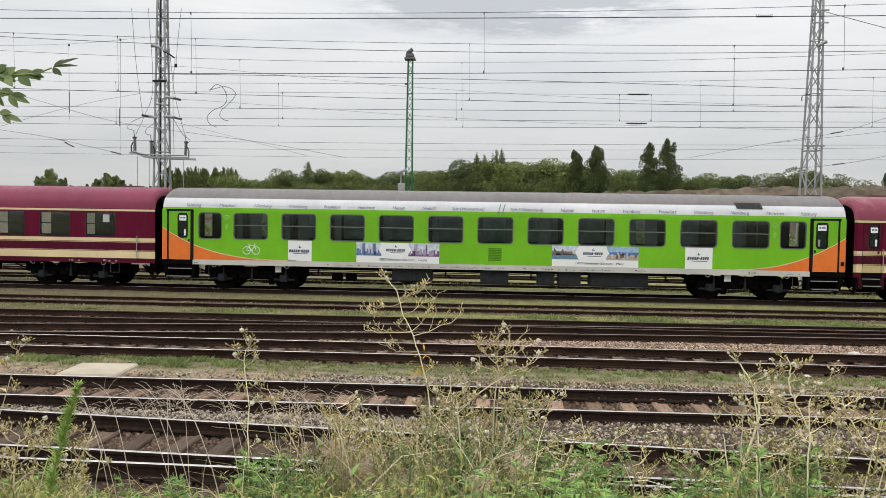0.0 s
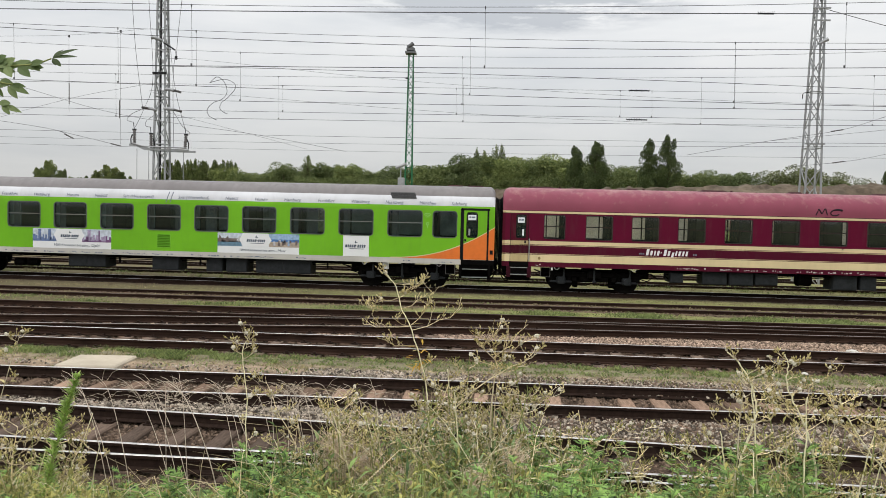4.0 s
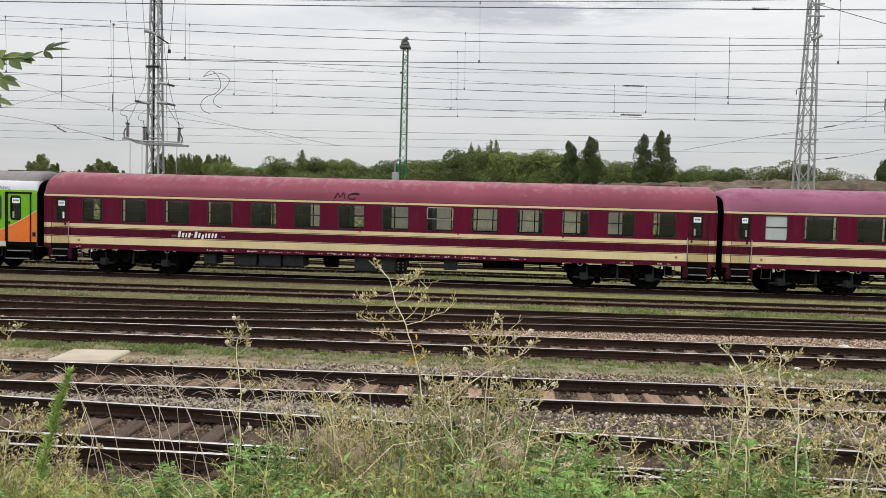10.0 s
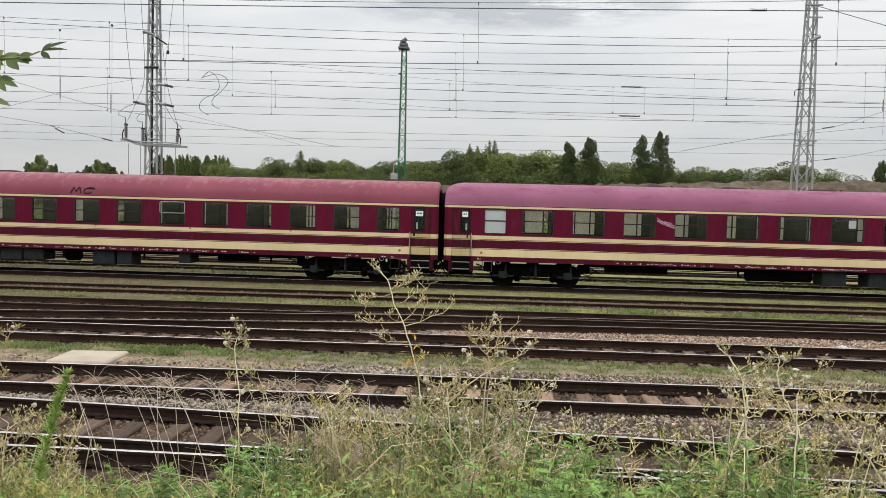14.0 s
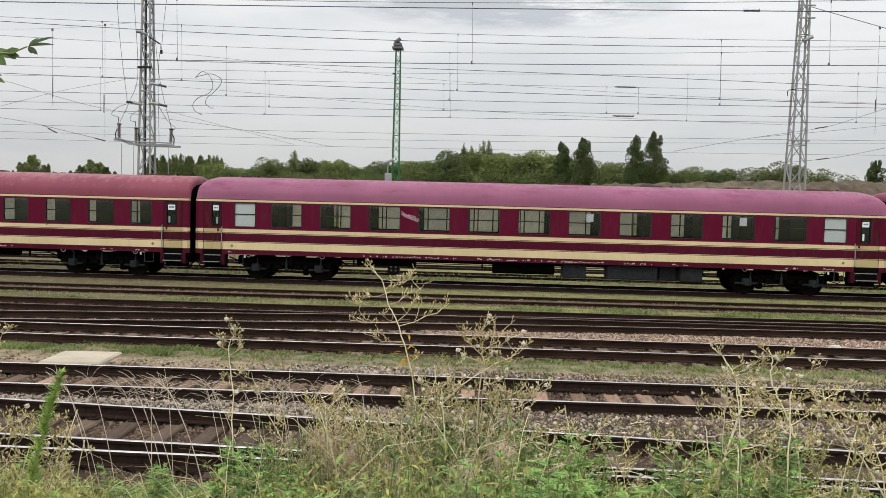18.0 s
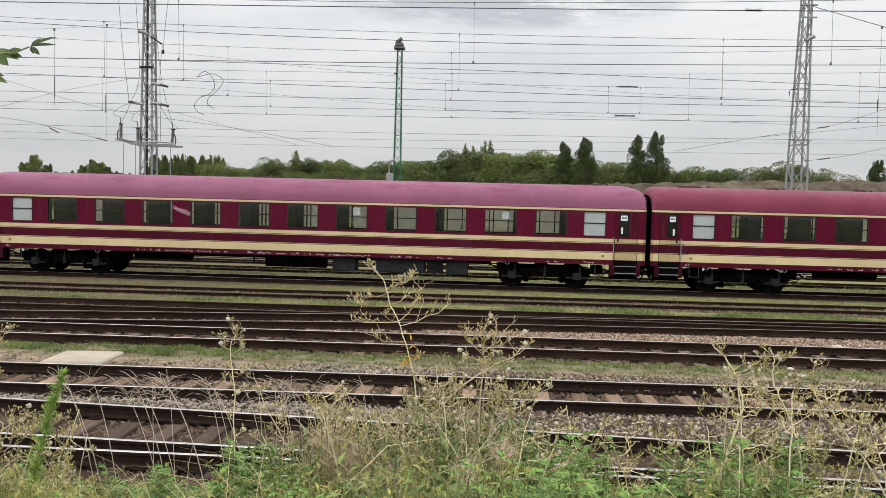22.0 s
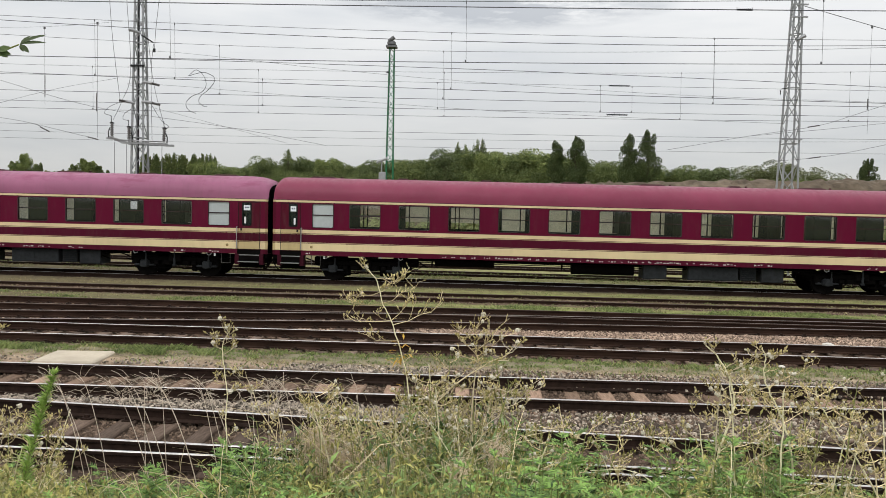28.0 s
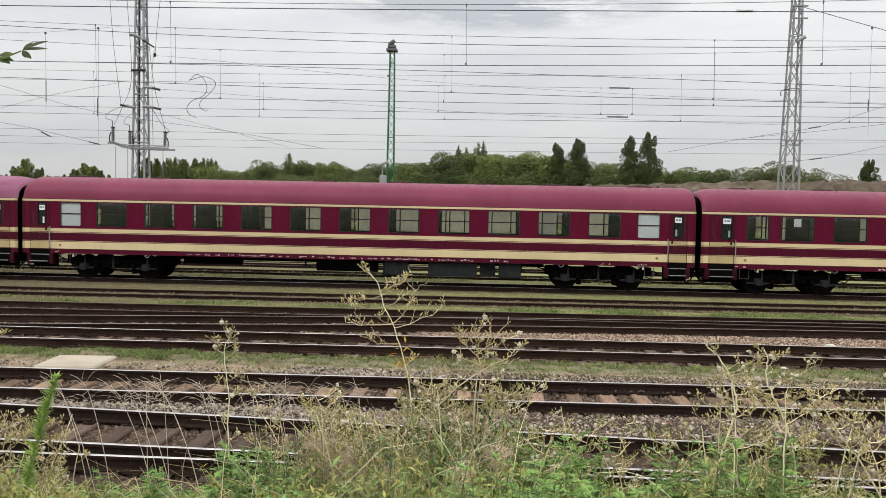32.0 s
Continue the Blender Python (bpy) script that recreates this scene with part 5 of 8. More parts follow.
def span_wires():
    t = thing("guy_wires", pose(0, 0, 0), "slanting anchor wires with small insulators", "overhead line", "overhead lines", "structure")
    runs = [((-18.92, 30, 7.55), (-14.91, 30, 6.53), (-9.54, 30, 5.84), (-5.87, 30, 5.24)), ((-24, 27, 6.6), (-19.13, 27, 6.02), (-17.86, 27, 5.87), (-15.82, 27, 5.58), (-15.15, 27, 5.31)),
            ((-15.82, 27, 5.58), (-13.36, 27, 5.05)), ((-36, 44, 12.5), (-31.84, 44, 12.60), (-24.94, 44, 12.73), (-19.69, 45, 13.44)), ((-30, 34, 4.9), (-24.64, 34, 6.22), (-19.20, 34, 7.68), (-15.91, 34, 8.32)),
            ((-20.0, 46, 9.6), (-17.20, 40, 9.00), (-2.83, 40, 8.12), (6.19, 40, 7.79), (15.4, 40, 7.6)), ((-20.0, 45.6, 11.2), (-16.74, 40, 10.68), (-7.58, 40, 9.90), (-0.34, 40, 9.40), (10.70, 40, 8.91), (24, 40, 8.7)), ((-20.0, 45.6, 8.5), (-17.96, 42, 8.07), (-10.31, 42, 6.25)),
            ((7.11, 30, 5.35), (10.11, 30, 5.93), (12.57, 30, 6.35), (14.27, 30, 6.90), (18.5, 30, 8.4)), ((11.19, 33, 6.24), (15.72, 33, 6.76), (22, 33, 7.6)),
            ((10.92, 30, 4.99), (12.61, 30, 5.18), (14.32, 30, 5.51), (20, 30, 6.9)), ((15.57, 39.8, 13.45), (18.78, 39.8, 12.57), (22.31, 39.8, 11.62), (34, 39.8, 8.5))]
    for pts in runs:
        m = Mesh().tube(curve(pts, 6), 0.016 if pts[0][2] > 13 else 0.0065, 4)
        part("anchor_wire", m, M["wire"], t)
    for x, z0, z1 in ((-11.72, 7.5, 5.45), (-10.27, 7.64, 4.6), (9.985, 7.84, 5.12)):
        part("drop_wire", Mesh().tube([(x, 20.7, z0), (x + 0.01, 20.7, z1)], 0.0035, 4).box(x - 0.02, x + 0.02, 20.68, 20.72, z0 - 0.04, z0 + 0.02), M["wire"], t)
    for p, q in (((-15.45, 27, 5.44), (-15.1, 27, 5.28)), ((-13.75, 27, 5.13), (-13.35, 27, 5.04)), ((12.3, 30, 6.31), (12.75, 30, 6.39)), ((12.4, 30, 5.15), (12.85, 30, 5.22)), ((-11.71, 20.7, 6.23), (-11.71, 20.7, 5.65)), ((-10.29, 20.7, 5.78), (-10.29, 20.7, 5.29)), ((9.97, 20.7, 6.01), (9.97, 20.7, 5.72))):
        m = Mesh()
        insulator(m, p, q, 0.015 if p[0] == q[0] else 0.026, 12 if p[0] == q[0] else 5, 0, 0.7)
        part("insulator", m, M["porcelain"], t)


span_wires()


def section_insulators():
    for x, y, z, w in ((3.13, 9.6, 5.36, 0.19), (3.37, 19.3, 6.0, 0.5), (3.34, 19.3, 5.30, 0.5)):
        t = thing("section_insulator", pose(x, y, z), "dark comb-shaped section insulator hung in a wire", "insulator", "section insulators")
        big = w > 0.3
        part("runner", Mesh().box(-w / 2, w / 2, -0.012, 0.012, -0.014 if big else -0.006, 0.010, bev=0.004), M["dark_steel"], t)
        for i in range(9):
            u = -w / 2 + w * (i + 0.5) / 9
            lo = -0.034 + 0.05 * abs(u) if big else 0.0
            part("tooth", Mesh().tube([(u, 0, lo), (u * 1.12, 0, 0.030 - 0.04 * abs(u) if big else 0.022 + 0.08 * abs(u))], 0.007 if big else 0.0028, 5), M["dark_steel"], t)


section_insulators()


def hanging_loops():
    t = thing("jumper_cable", pose(0.10, 0, 0), "two S-shaped loops of slack jumper cable", "cable")
    y = 20.7
    for pts in ([(-7.89, y, 6.28), (-7.69, y, 6.44), (-7.49, y, 6.31), (-7.41, y, 6.05), (-7.53, y, 5.86), (-7.80, y, 5.74), (-7.95, y, 5.56), (-7.89, y, 5.39), (-7.69, y, 5.29)],
                [(-7.89, y, 6.28), (-7.69, y, 6.34), (-7.46, y, 6.38), (-7.22, y, 6.28), (-7.19, y, 6.13), (-7.38, y, 5.90), (-7.56, y, 5.75), (-7.60, y, 5.59), (-7.46, y, 5.48), (-7.38, y, 5.48)]):
        part("cable", Mesh().tube(curve(pts, 6), 0.008, 5), M["wire"], t)


hanging_loops()

# ---- backdrop: bank of soil, woods ----
def soil_bank():
    rnd = random.Random(5)
    m = Mesh()
    xs = [-120 + i * 0.5 for i in range(624)]
    ys = [0, 0.8, 1.6, 2.4, 3.2, 4, 4.7, 5.3, 5.9, 6.5, 7.1, 7.7, 8.3, 8.8, 9.4, 10, 12, 14, 20, 30]
    for yy in ys:
        for x in xs:
            top = 5.2 + 0.036 * max(0, x + 3) + 0.22 * noise.noise((x * 0.07, 2.0, 0)) + 0.12 * noise.noise((x * 0.4, 5.0, 0)) + 0.14 * noise.noise((x * 1.3, 7.0, 0))
            if x < -14:
                top -= (-14 - x) * 0.12
            top = max(top, 0.5)
            f = min(1.0, yy / 9.0)
            f = f * f * (3 - 2 * f)
            if yy > 18:
                f = 0.75 if yy < 25 else 0.3
            m.v.append((x, 66 + yy + 1.2 * noise.noise((x * 0.1, yy * 0.2, 9)), -0.6 + (top + 0.6) * f + (0.22 * noise.noise((x * 0.5, yy * 0.6, 4)) + 0.25 * noise.noise((x * 1.1, yy * 1.1, 8)) + 0.26 * noise.noise((x * 2.7, yy * 2.1, 5)) if 0 < yy < 12 else 0)))
    n = len(xs)
    m.f = [(j * n + i, j * n + i + 1, (j + 1) * n + i + 1, (j + 1) * n + i) for j in range(len(ys) - 1) for i in range(n - 1)]
    m.mi = [0] * len(m.f)
    ob = new("earth_bank", m.done("earth_bank", M["soil"]))
    tagged(ob, "long bank of bare brown soil behind the yard", "earth bank", kind="structure")


soil_bank()


def bank_scrub():
    """Low green scrub along the foot of the soil bank."""
    rnd = random.Random(33)
    m = Mesh()
    for _ in range(2600):
        x = rnd.uniform(-55, 60)
        leaf_cards(m, (x, 64.5 + rnd.uniform(-1.5, 2), rnd.uniform(0.0, 2.0) + 0.8 * noise.noise((x * 0.2, 0, 3))), (1.1, 0.7, 0.6), 14, 0.20, rnd)
    tagged(new("bank_scrub", m.done("bank_scrub", M["leaf_scrub"])), "low green scrub along the foot of the soil bank", "scrub", kind="stuff")


def leaf_cards(m, centre, radii, n, size, rnd, k=0):
    """Small leaf sprays spread over and in a lumpy ball."""
    cx, cy, cz = centre
    for _ in range(n):
        while True:
            d = Vector((rnd.uniform(-1, 1), rnd.uniform(-1, 1), rnd.uniform(-1, 1)))
            if 0.05 < d.length < 1:
                break
        d = d.normalized() * (d.length ** 0.45)
        p = Vector((cx + d.x * radii[0], cy + d.y * radii[1], cz + d.z * radii[2]))
        a = Vector((rnd.uniform(-1, 1), rnd.uniform(-1, 1), rnd.uniform(-0.7, 0.7))).normalized()
        b = a.orthogonal().normalized()
        b = (b * rnd.uniform(-1, 1) + a.cross(b) * rnd.uniform(-1, 1)).normalized()
        s = size * rnd.uniform(0.55, 1.3)
        m.add([p - a * s, p + b * s * 0.55, p + a * s, p - b * s * 0.55], [(0, 1, 2, 3)], k)


M["leaf_scrub"] = leaf_mat("scrub_leaf", (0.12, 0.15, 0.06), (0.32, 0.34, 0.16), 0.3, 0.7)
bank_scrub()


def tree_meshes(seed, h, w, poplar=False, sparse=False, cap=0.62, cards=300):
    rnd = random.Random(seed)
    tr, cr = Mesh(), Mesh()
    tr.tube([(0, 0, 0), (0.1, 0, h * 0.3), (0, 0.1, h * 0.6), (0.05, 0, h * 0.93)], 0.035 * h * 0.5, 7, r2=0.03)
    if poplar:
        n = 24
        for i in range(n):
            f = i / (n - 1)
            z = h * (0.10 + 0.87 * f)
            r = w * min(1.0, 0.55 + 1.1 * f) * (1.12 if f < cap else 1.12 * math.sqrt(max(0.15, 1 - ((f - cap) / (1.03 - cap)) ** 2)))
            for j in range(4):
                if rnd.random() < 0.05:
                    continue
                a = rnd.uniform(0, 6.28)
                o = r * math.sqrt(rnd.uniform(0.08, 0.75))
                k = rnd.uniform(0.28, 0.5)
                tr.tube([(0, 0, z * 0.82), (math.cos(a) * o, math.sin(a) * o, z)], 0.06, 4, r2=0.02)
                leaf_cards(cr, (math.cos(a) * o, math.sin(a) * o, z + rnd.uniform(-0.2, 0.5)), (r * k, r * k, h * rnd.uniform(0.035, 0.07)), cards, 0.165, rnd)
    else:
        for i in range(34):
            a, f = rnd.uniform(0, 6.28), rnd.random()
            o = w * math.sqrt(rnd.random()) * (0.85 if f < 0.6 else 0.55)
            z = h * (0.30 + 0.62 * f)
            c = (math.cos(a) * o, math.sin(a) * o, z)
            tr.tube([(0, 0, z * 0.6), (c[0] * 0.5, c[1] * 0.5, z * 0.85), c], 0.11, 4, r2=0.02)
            q = rnd.uniform(0.16, 0.36)
            leaf_cards(cr, c, (w * q, w * q, h * q * 0.42), int((1750 if not sparse else 900) * q), 0.175, rnd)
    return tr.done("trunk", M["bark"]), cr


def woods():
    rnd = random.Random(21)
    kinds = []
    for i in range(5):
        tr, cr = tree_meshes(30 + i, 14, 5.2 + i * 0.35)
        kinds.append((tr, cr.done("crown", M["leaf_far"])))
    for i in range(2):
        tr, cr = tree_meshes(44 + i, 14, 5.6, sparse=True)
        kinds.append((tr, cr.done("crown", M["leaf_airy"])))
    made = []
    for i in range(7):
        t = thing("broadleaf_tree", pose(0, 0, 0), "green broadleaf tree in a dense wood" if i < 5 else "airy olive-green tree with gaps in its crown", "tree", "trees of the wood")
        part("trunk", kinds[i][0], None, t)
        part("crown", kinds[i][1], None, t)
        made.append(t)
    used = [False] * 7
    prof = [(-150, 11.0), (-128, 13.5), (-112, 13), (-100, 9), (-82, 9.5), (-75, 13.2), (-66, 13.8), (-60, 14.6), (-52, 15.4), (-38, 15.2), (-16, 16.2), (-4, 17.6), (12, 18.5), (28, 16.3), (34, 16.0), (57, 14.7), (72, 16.5), (87, 16.9), (96, 14.0), (110, 9), (150, 9)]
    x = -96.0
    while x < 98:
        h = centre_y(prof, x) * rnd.uniform(0.92, 1.05)
        y = 220 + rnd.uniform(-14, 10)
        i = rnd.randrange(5) if x < 66 else 5 + rnd.randrange(2)
        m = pose(x, y, -0.3, 0, 0, rnd.uniform(0, 360))
        sc = h / 13.6
        wx = rnd.uniform(1.0, 1.35)
        if not used[i]:
            ob, used[i] = made[i], True
            ob.matrix_basis = m
        else:
            ob = copy_thing(made[i], m)
        ob.scale = (sc * wx, sc * wx, sc)
        x += rnd.uniform(1.7, 2.9) if x < 66 else rnd.uniform(2.6, 4.2)
    # single trees to the left and right of the wood
    for x, h in ((-139, 9.5), (113, 12.5), (130, 9)):
        i = rnd.randrange(5)
        ob = copy_thing(made[i], pose(x, 222 + rnd.uniform(-3, 3), -0.3, 0, 0, rnd.uniform(0, 360)))
        ob.scale = (h / 13.6 * 0.62, h / 13.6 * 0.62, h / 13.6)
    for s, (x, h, w) in enumerate(((-131, 15.6, 3.2), (-133.6, 13.4, 3.2), (-127.0, 13.2, 2.4), (-124.6, 11.2, 2.0), (-121.8, 11.0, 1.3), (-119.8, 11.6, 1.3), (-116.6, 13.0, 2.2), (-113.9, 14.6, 2.0), (-111.4, 14.2, 2.5), (-109.4, 13.0, 2.3), (-106.8, 11.4, 2.2), (-96.5, 14.2, 2.2))):
        tr, cr = tree_meshes(140 + s, h, w, True, cap=0.34, cards=230)
        t = thing("pointed_tree", pose(x, 221, -0.3), "dark green pointed tree standing clear of the wood", "tree", "pointed trees")
        part("trunk", tr, None, t)
        part("crown", cr, M["leaf_far"], t)
    # undergrowth that closes the wood
    m = Mesh()
    for _ in range(9500):
        x = rnd.uniform(-96, 86)
        h = centre_y(prof, x)
        leaf_cards(m, (x, 206 + rnd.uniform(-4, 4), rnd.uniform(h * 0.1, h * 0.74)), (1.7, 1.2, 1.0), 19, 0.19, rnd)
    ob = new("wood_undergrowth", m.done("wood_undergrowth", M["leaf_far"]))
    tagged(ob, "dense green undergrowth along the edge of a wood", "undergrowth", kind="stuff")
    # poplars
    for s, (x, h, w) in enumerate(((19.5, 20.4, 2.0), (24.8, 21.9, 2.7), (37.9, 22.6, 2.2), (42.9, 23.6, 2.6), (97.5, 18.0, 2.1))):
        tr, cr = tree_meshes(60 + s, h, w, True)
        t = thing("poplar_tree", pose(x, 200, -0.3), "tall dark columnar poplar above the wood", "tree", "poplars")
        part("trunk", tr, None, t)
        part("crown", cr, M["leaf_dark"], t)
    for s, (x, h, w) in enumerate(((-5.8, 20.6, 0.9), (-3.6, 20.3, 0.8), (-0.6, 21.4, 1.1), (1.0, 21.5, 1.0), (-52, 18.0, 1.8), *[(-92.5 + 0.70 * i + 0.4 * math.sin(i * 5.1), 14.0 + 2.3 * abs(math.sin(i * 2.3)), 0.85 + 0.35 * abs(math.sin(i * 1.7))) for i in range(30)])):
        tr, cr = tree_meshes(80 + s, h, w, True, cap=0.85 if s < 4 else 0.55, cards=60)
        t = thing("poplar_tree", pose(x, 212, -0.3), "thin sparse poplar rising out of the wood", "tree", "thin poplars")
        part("trunk", tr, None, t)
        part("crown", cr, M["leaf_far"], t)


woods()


# ---- livery details of the green coach ----
def ends_sweep(root, right):
    """The orange corner below a falling curve, with its cream edge."""
    end, tip = (26.1, 22.1) if right else (0.0, 5.4)
    n = 26
    top = []
    for i in range(n + 1):
        f = i / n
        top.append((end + (tip - end) * f, 1.19 + 1.24 * (1 - f) ** (2.2 if right else 2.9)))
    y = NEAR - 0.004
    m, e = Mesh(), Mesh()
    vs = [(u, y, z) for u, z in top] + [(u, y, 1.185) for u, z in top]
    fs = [(i, i + 1, n + 2 + i, n + 1 + i) for i in range(n)]
    m.add(vs, fs)
    part("orange_corner", m, M["orange"], root, "orange painted corner panel")
    vs = [(u, y - 0.002, z - 0.008) for u, z in top] + [(u, y - 0.002, z + 0.024) for u, z in top]
    e.add(vs, fs)
    part("cream_edging", e, M["cream"], root)


def flat(u0, u1, z0, z1, proud):
    return Mesh().add([(u0, NEAR - proud, z0), (u1, NEAR - proud, z0), (u1, NEAR - proud, z1), (u0, NEAR - proud, z1)], [(0, 1, 2, 3)])


def logo(root, u, z, s):
    """The operator's mark as plain shapes: a crescent bird and a row of letter blocks."""
    m = Mesh()
    pts = [(-0.05, 0.02), (0.0, 0.0), (0.06, 0.03), (0.03, 0.05), (0.0, 0.04), (-0.01, 0.12), (-0.04, 0.07)]
    m.add([(u + a * s, NEAR - 0.012, z + 0.16 * s + b * s) for a, b in pts], [tuple(range(len(pts)))])
    x = u - 0.42 * s
    for i, w in enumerate((0.07, 0.055, 0.06, 0.06, 0.075, 0.03, 0.06, 0.065, 0.055, 0.06)):
        h = (0.11, 0.11, 0.11, 0.11, 0.11, 0.03, 0.11, 0.11, 0.11, 0.11)[i]
        zz = z + (0.045 * s if i == 5 else 0)
        k = 0.02 * s
        m.add([(x, NEAR - 0.012, zz), (x + w * s, NEAR - 0.012, zz), (x + w * s + k, NEAR - 0.012, zz + h * s), (x + k, NEAR - 0.012, zz + h * s)], [(0, 1, 2, 3)])
        x += (w + 0.02) * s
    m.add([(u - 0.25 * s, NEAR - 0.012, z - 0.06 * s), (u + 0.3 * s, NEAR - 0.012, z - 0.06 * s), (u + 0.3 * s, NEAR - 0.012, z - 0.035 * s), (u - 0.25 * s, NEAR - 0.012, z - 0.035 * s)], [(0, 1, 2, 3)])
    return m


def colour_mat(name, col):
    return mat(name, col, 0.5, var=0.45, scale=9)


PRINT = {n: colour_mat("print_" + n, c) for n, c in (("sky", (0.35, 0.50, 0.70)), ("pale", (0.60, 0.66, 0.74)), ("navy", (0.16, 0.22, 0.40)), ("lilac", (0.42, 0.34, 0.50)), ("plum", (0.20, 0.10, 0.22)),
                                                   ("rock", (0.20, 0.16, 0.15)), ("snow", (0.62, 0.62, 0.64)), ("teal", (0.16, 0.27, 0.36)), ("sand", (0.48, 0.40, 0.32)), ("sea", (0.10, 0.22, 0.48)))}


def banner(root, u0, u1, zb, zt, kind, words):
    rnd = random.Random(kind)
    b = part("banner", slab_mesh(u0, u1, zb, zt, NEAR - 0.005, NEAR), M["white"], root, "white advertising banner with two printed pictures")
    mid, zl = (u0 + u1) / 2, zb + 0.27
    w = u1 - u0
    for s, (a, c) in enumerate(((u0, mid - 0.16 * w), (mid + 0.13 * w, u1))):
        part("picture", flat(a, c, zl, zt, 0.007), PRINT["pale" if (kind, s) != (2, 1) else "sky"], b)
        if kind == 1:
            for i in range(11):
                x = a + (c - a) * (i + rnd.uniform(0.0, 0.4)) / 11
                h = (zt - zl) * (rnd.uniform(0.25, 0.5) if i not in (2, 6) else 0.85)
                part("printed_house", flat(x, min(c, x + rnd.uniform(0.05, 0.13)), zl + 0.04, zl + 0.04 + h, 0.009), PRINT["navy" if s == 0 else rnd.choice(("plum", "lilac"))], b)
            part("printed_shore", flat(a, c, zl, zl + 0.10, 0.0085), PRINT["navy" if s == 0 else "plum"], b)
        elif s == 0:
            for i in range(7):
                x = a + (c - a) * (i + 0.5) / 7
                hw, h = rnd.uniform(0.12, 0.22), rnd.uniform(0.3, 0.62)
                p = Mesh().add([(max(a, x - hw), NEAR - 0.009, zl + 0.12), (min(c, x + hw), NEAR - 0.009, zl + 0.12), (x, NEAR - 0.009, zl + 0.12 + h * (zt - zl))], [(0, 1, 2)])
                part("printed_peak", p, PRINT[rnd.choice(("rock", "rock", "snow"))], b)
            part("printed_lake", flat(a, c, zl, zl + 0.16, 0.0095), PRINT["teal"], b)
            part("printed_forest", flat(a, c, zl + 0.1, zl + 0.3, 0.0085), PRINT["rock"], b)
        else:
            part("printed_beach", flat(a, c, zl, zl + 0.2, 0.009), PRINT["sand"], b)
            part("printed_sea", flat(a, c, zl + 0.2, zl + 0.3, 0.009), PRINT["sea"], b)
            for i in range(9):
                x = rnd.uniform(a, c - 0.1)
                part("printed_beach_chair", flat(x, x + 0.08, zl + rnd.uniform(0.02, 0.18), zl + rnd.uniform(0.2, 0.28), 0.0105), PRINT[rnd.choice(("snow", "sky", "rock"))], b)
    hx = [(mid + a * w, NEAR - 0.0105, (zt + zl) / 2 + c * (zt - zl)) for a, c in ((-0.19, 0.5), (0.11, 0.5), (0.165, 0), (0.11, -0.5), (-0.19, -0.5), (-0.23, 0))]
    part("hexagon", Mesh().add(hx, [tuple(range(6))]), M["white"], b)
    part("logo", logo(root, mid - 0.02 * w, (zl + zt) / 2 - 0.08, 0.95), M["logo"], b)
    tagged(lettering(words, 0.145, M["logo"], b, mid - 0.235 * w, NEAR - 0.012, zb + 0.085, "slogan", 0.15), kind="stuff")


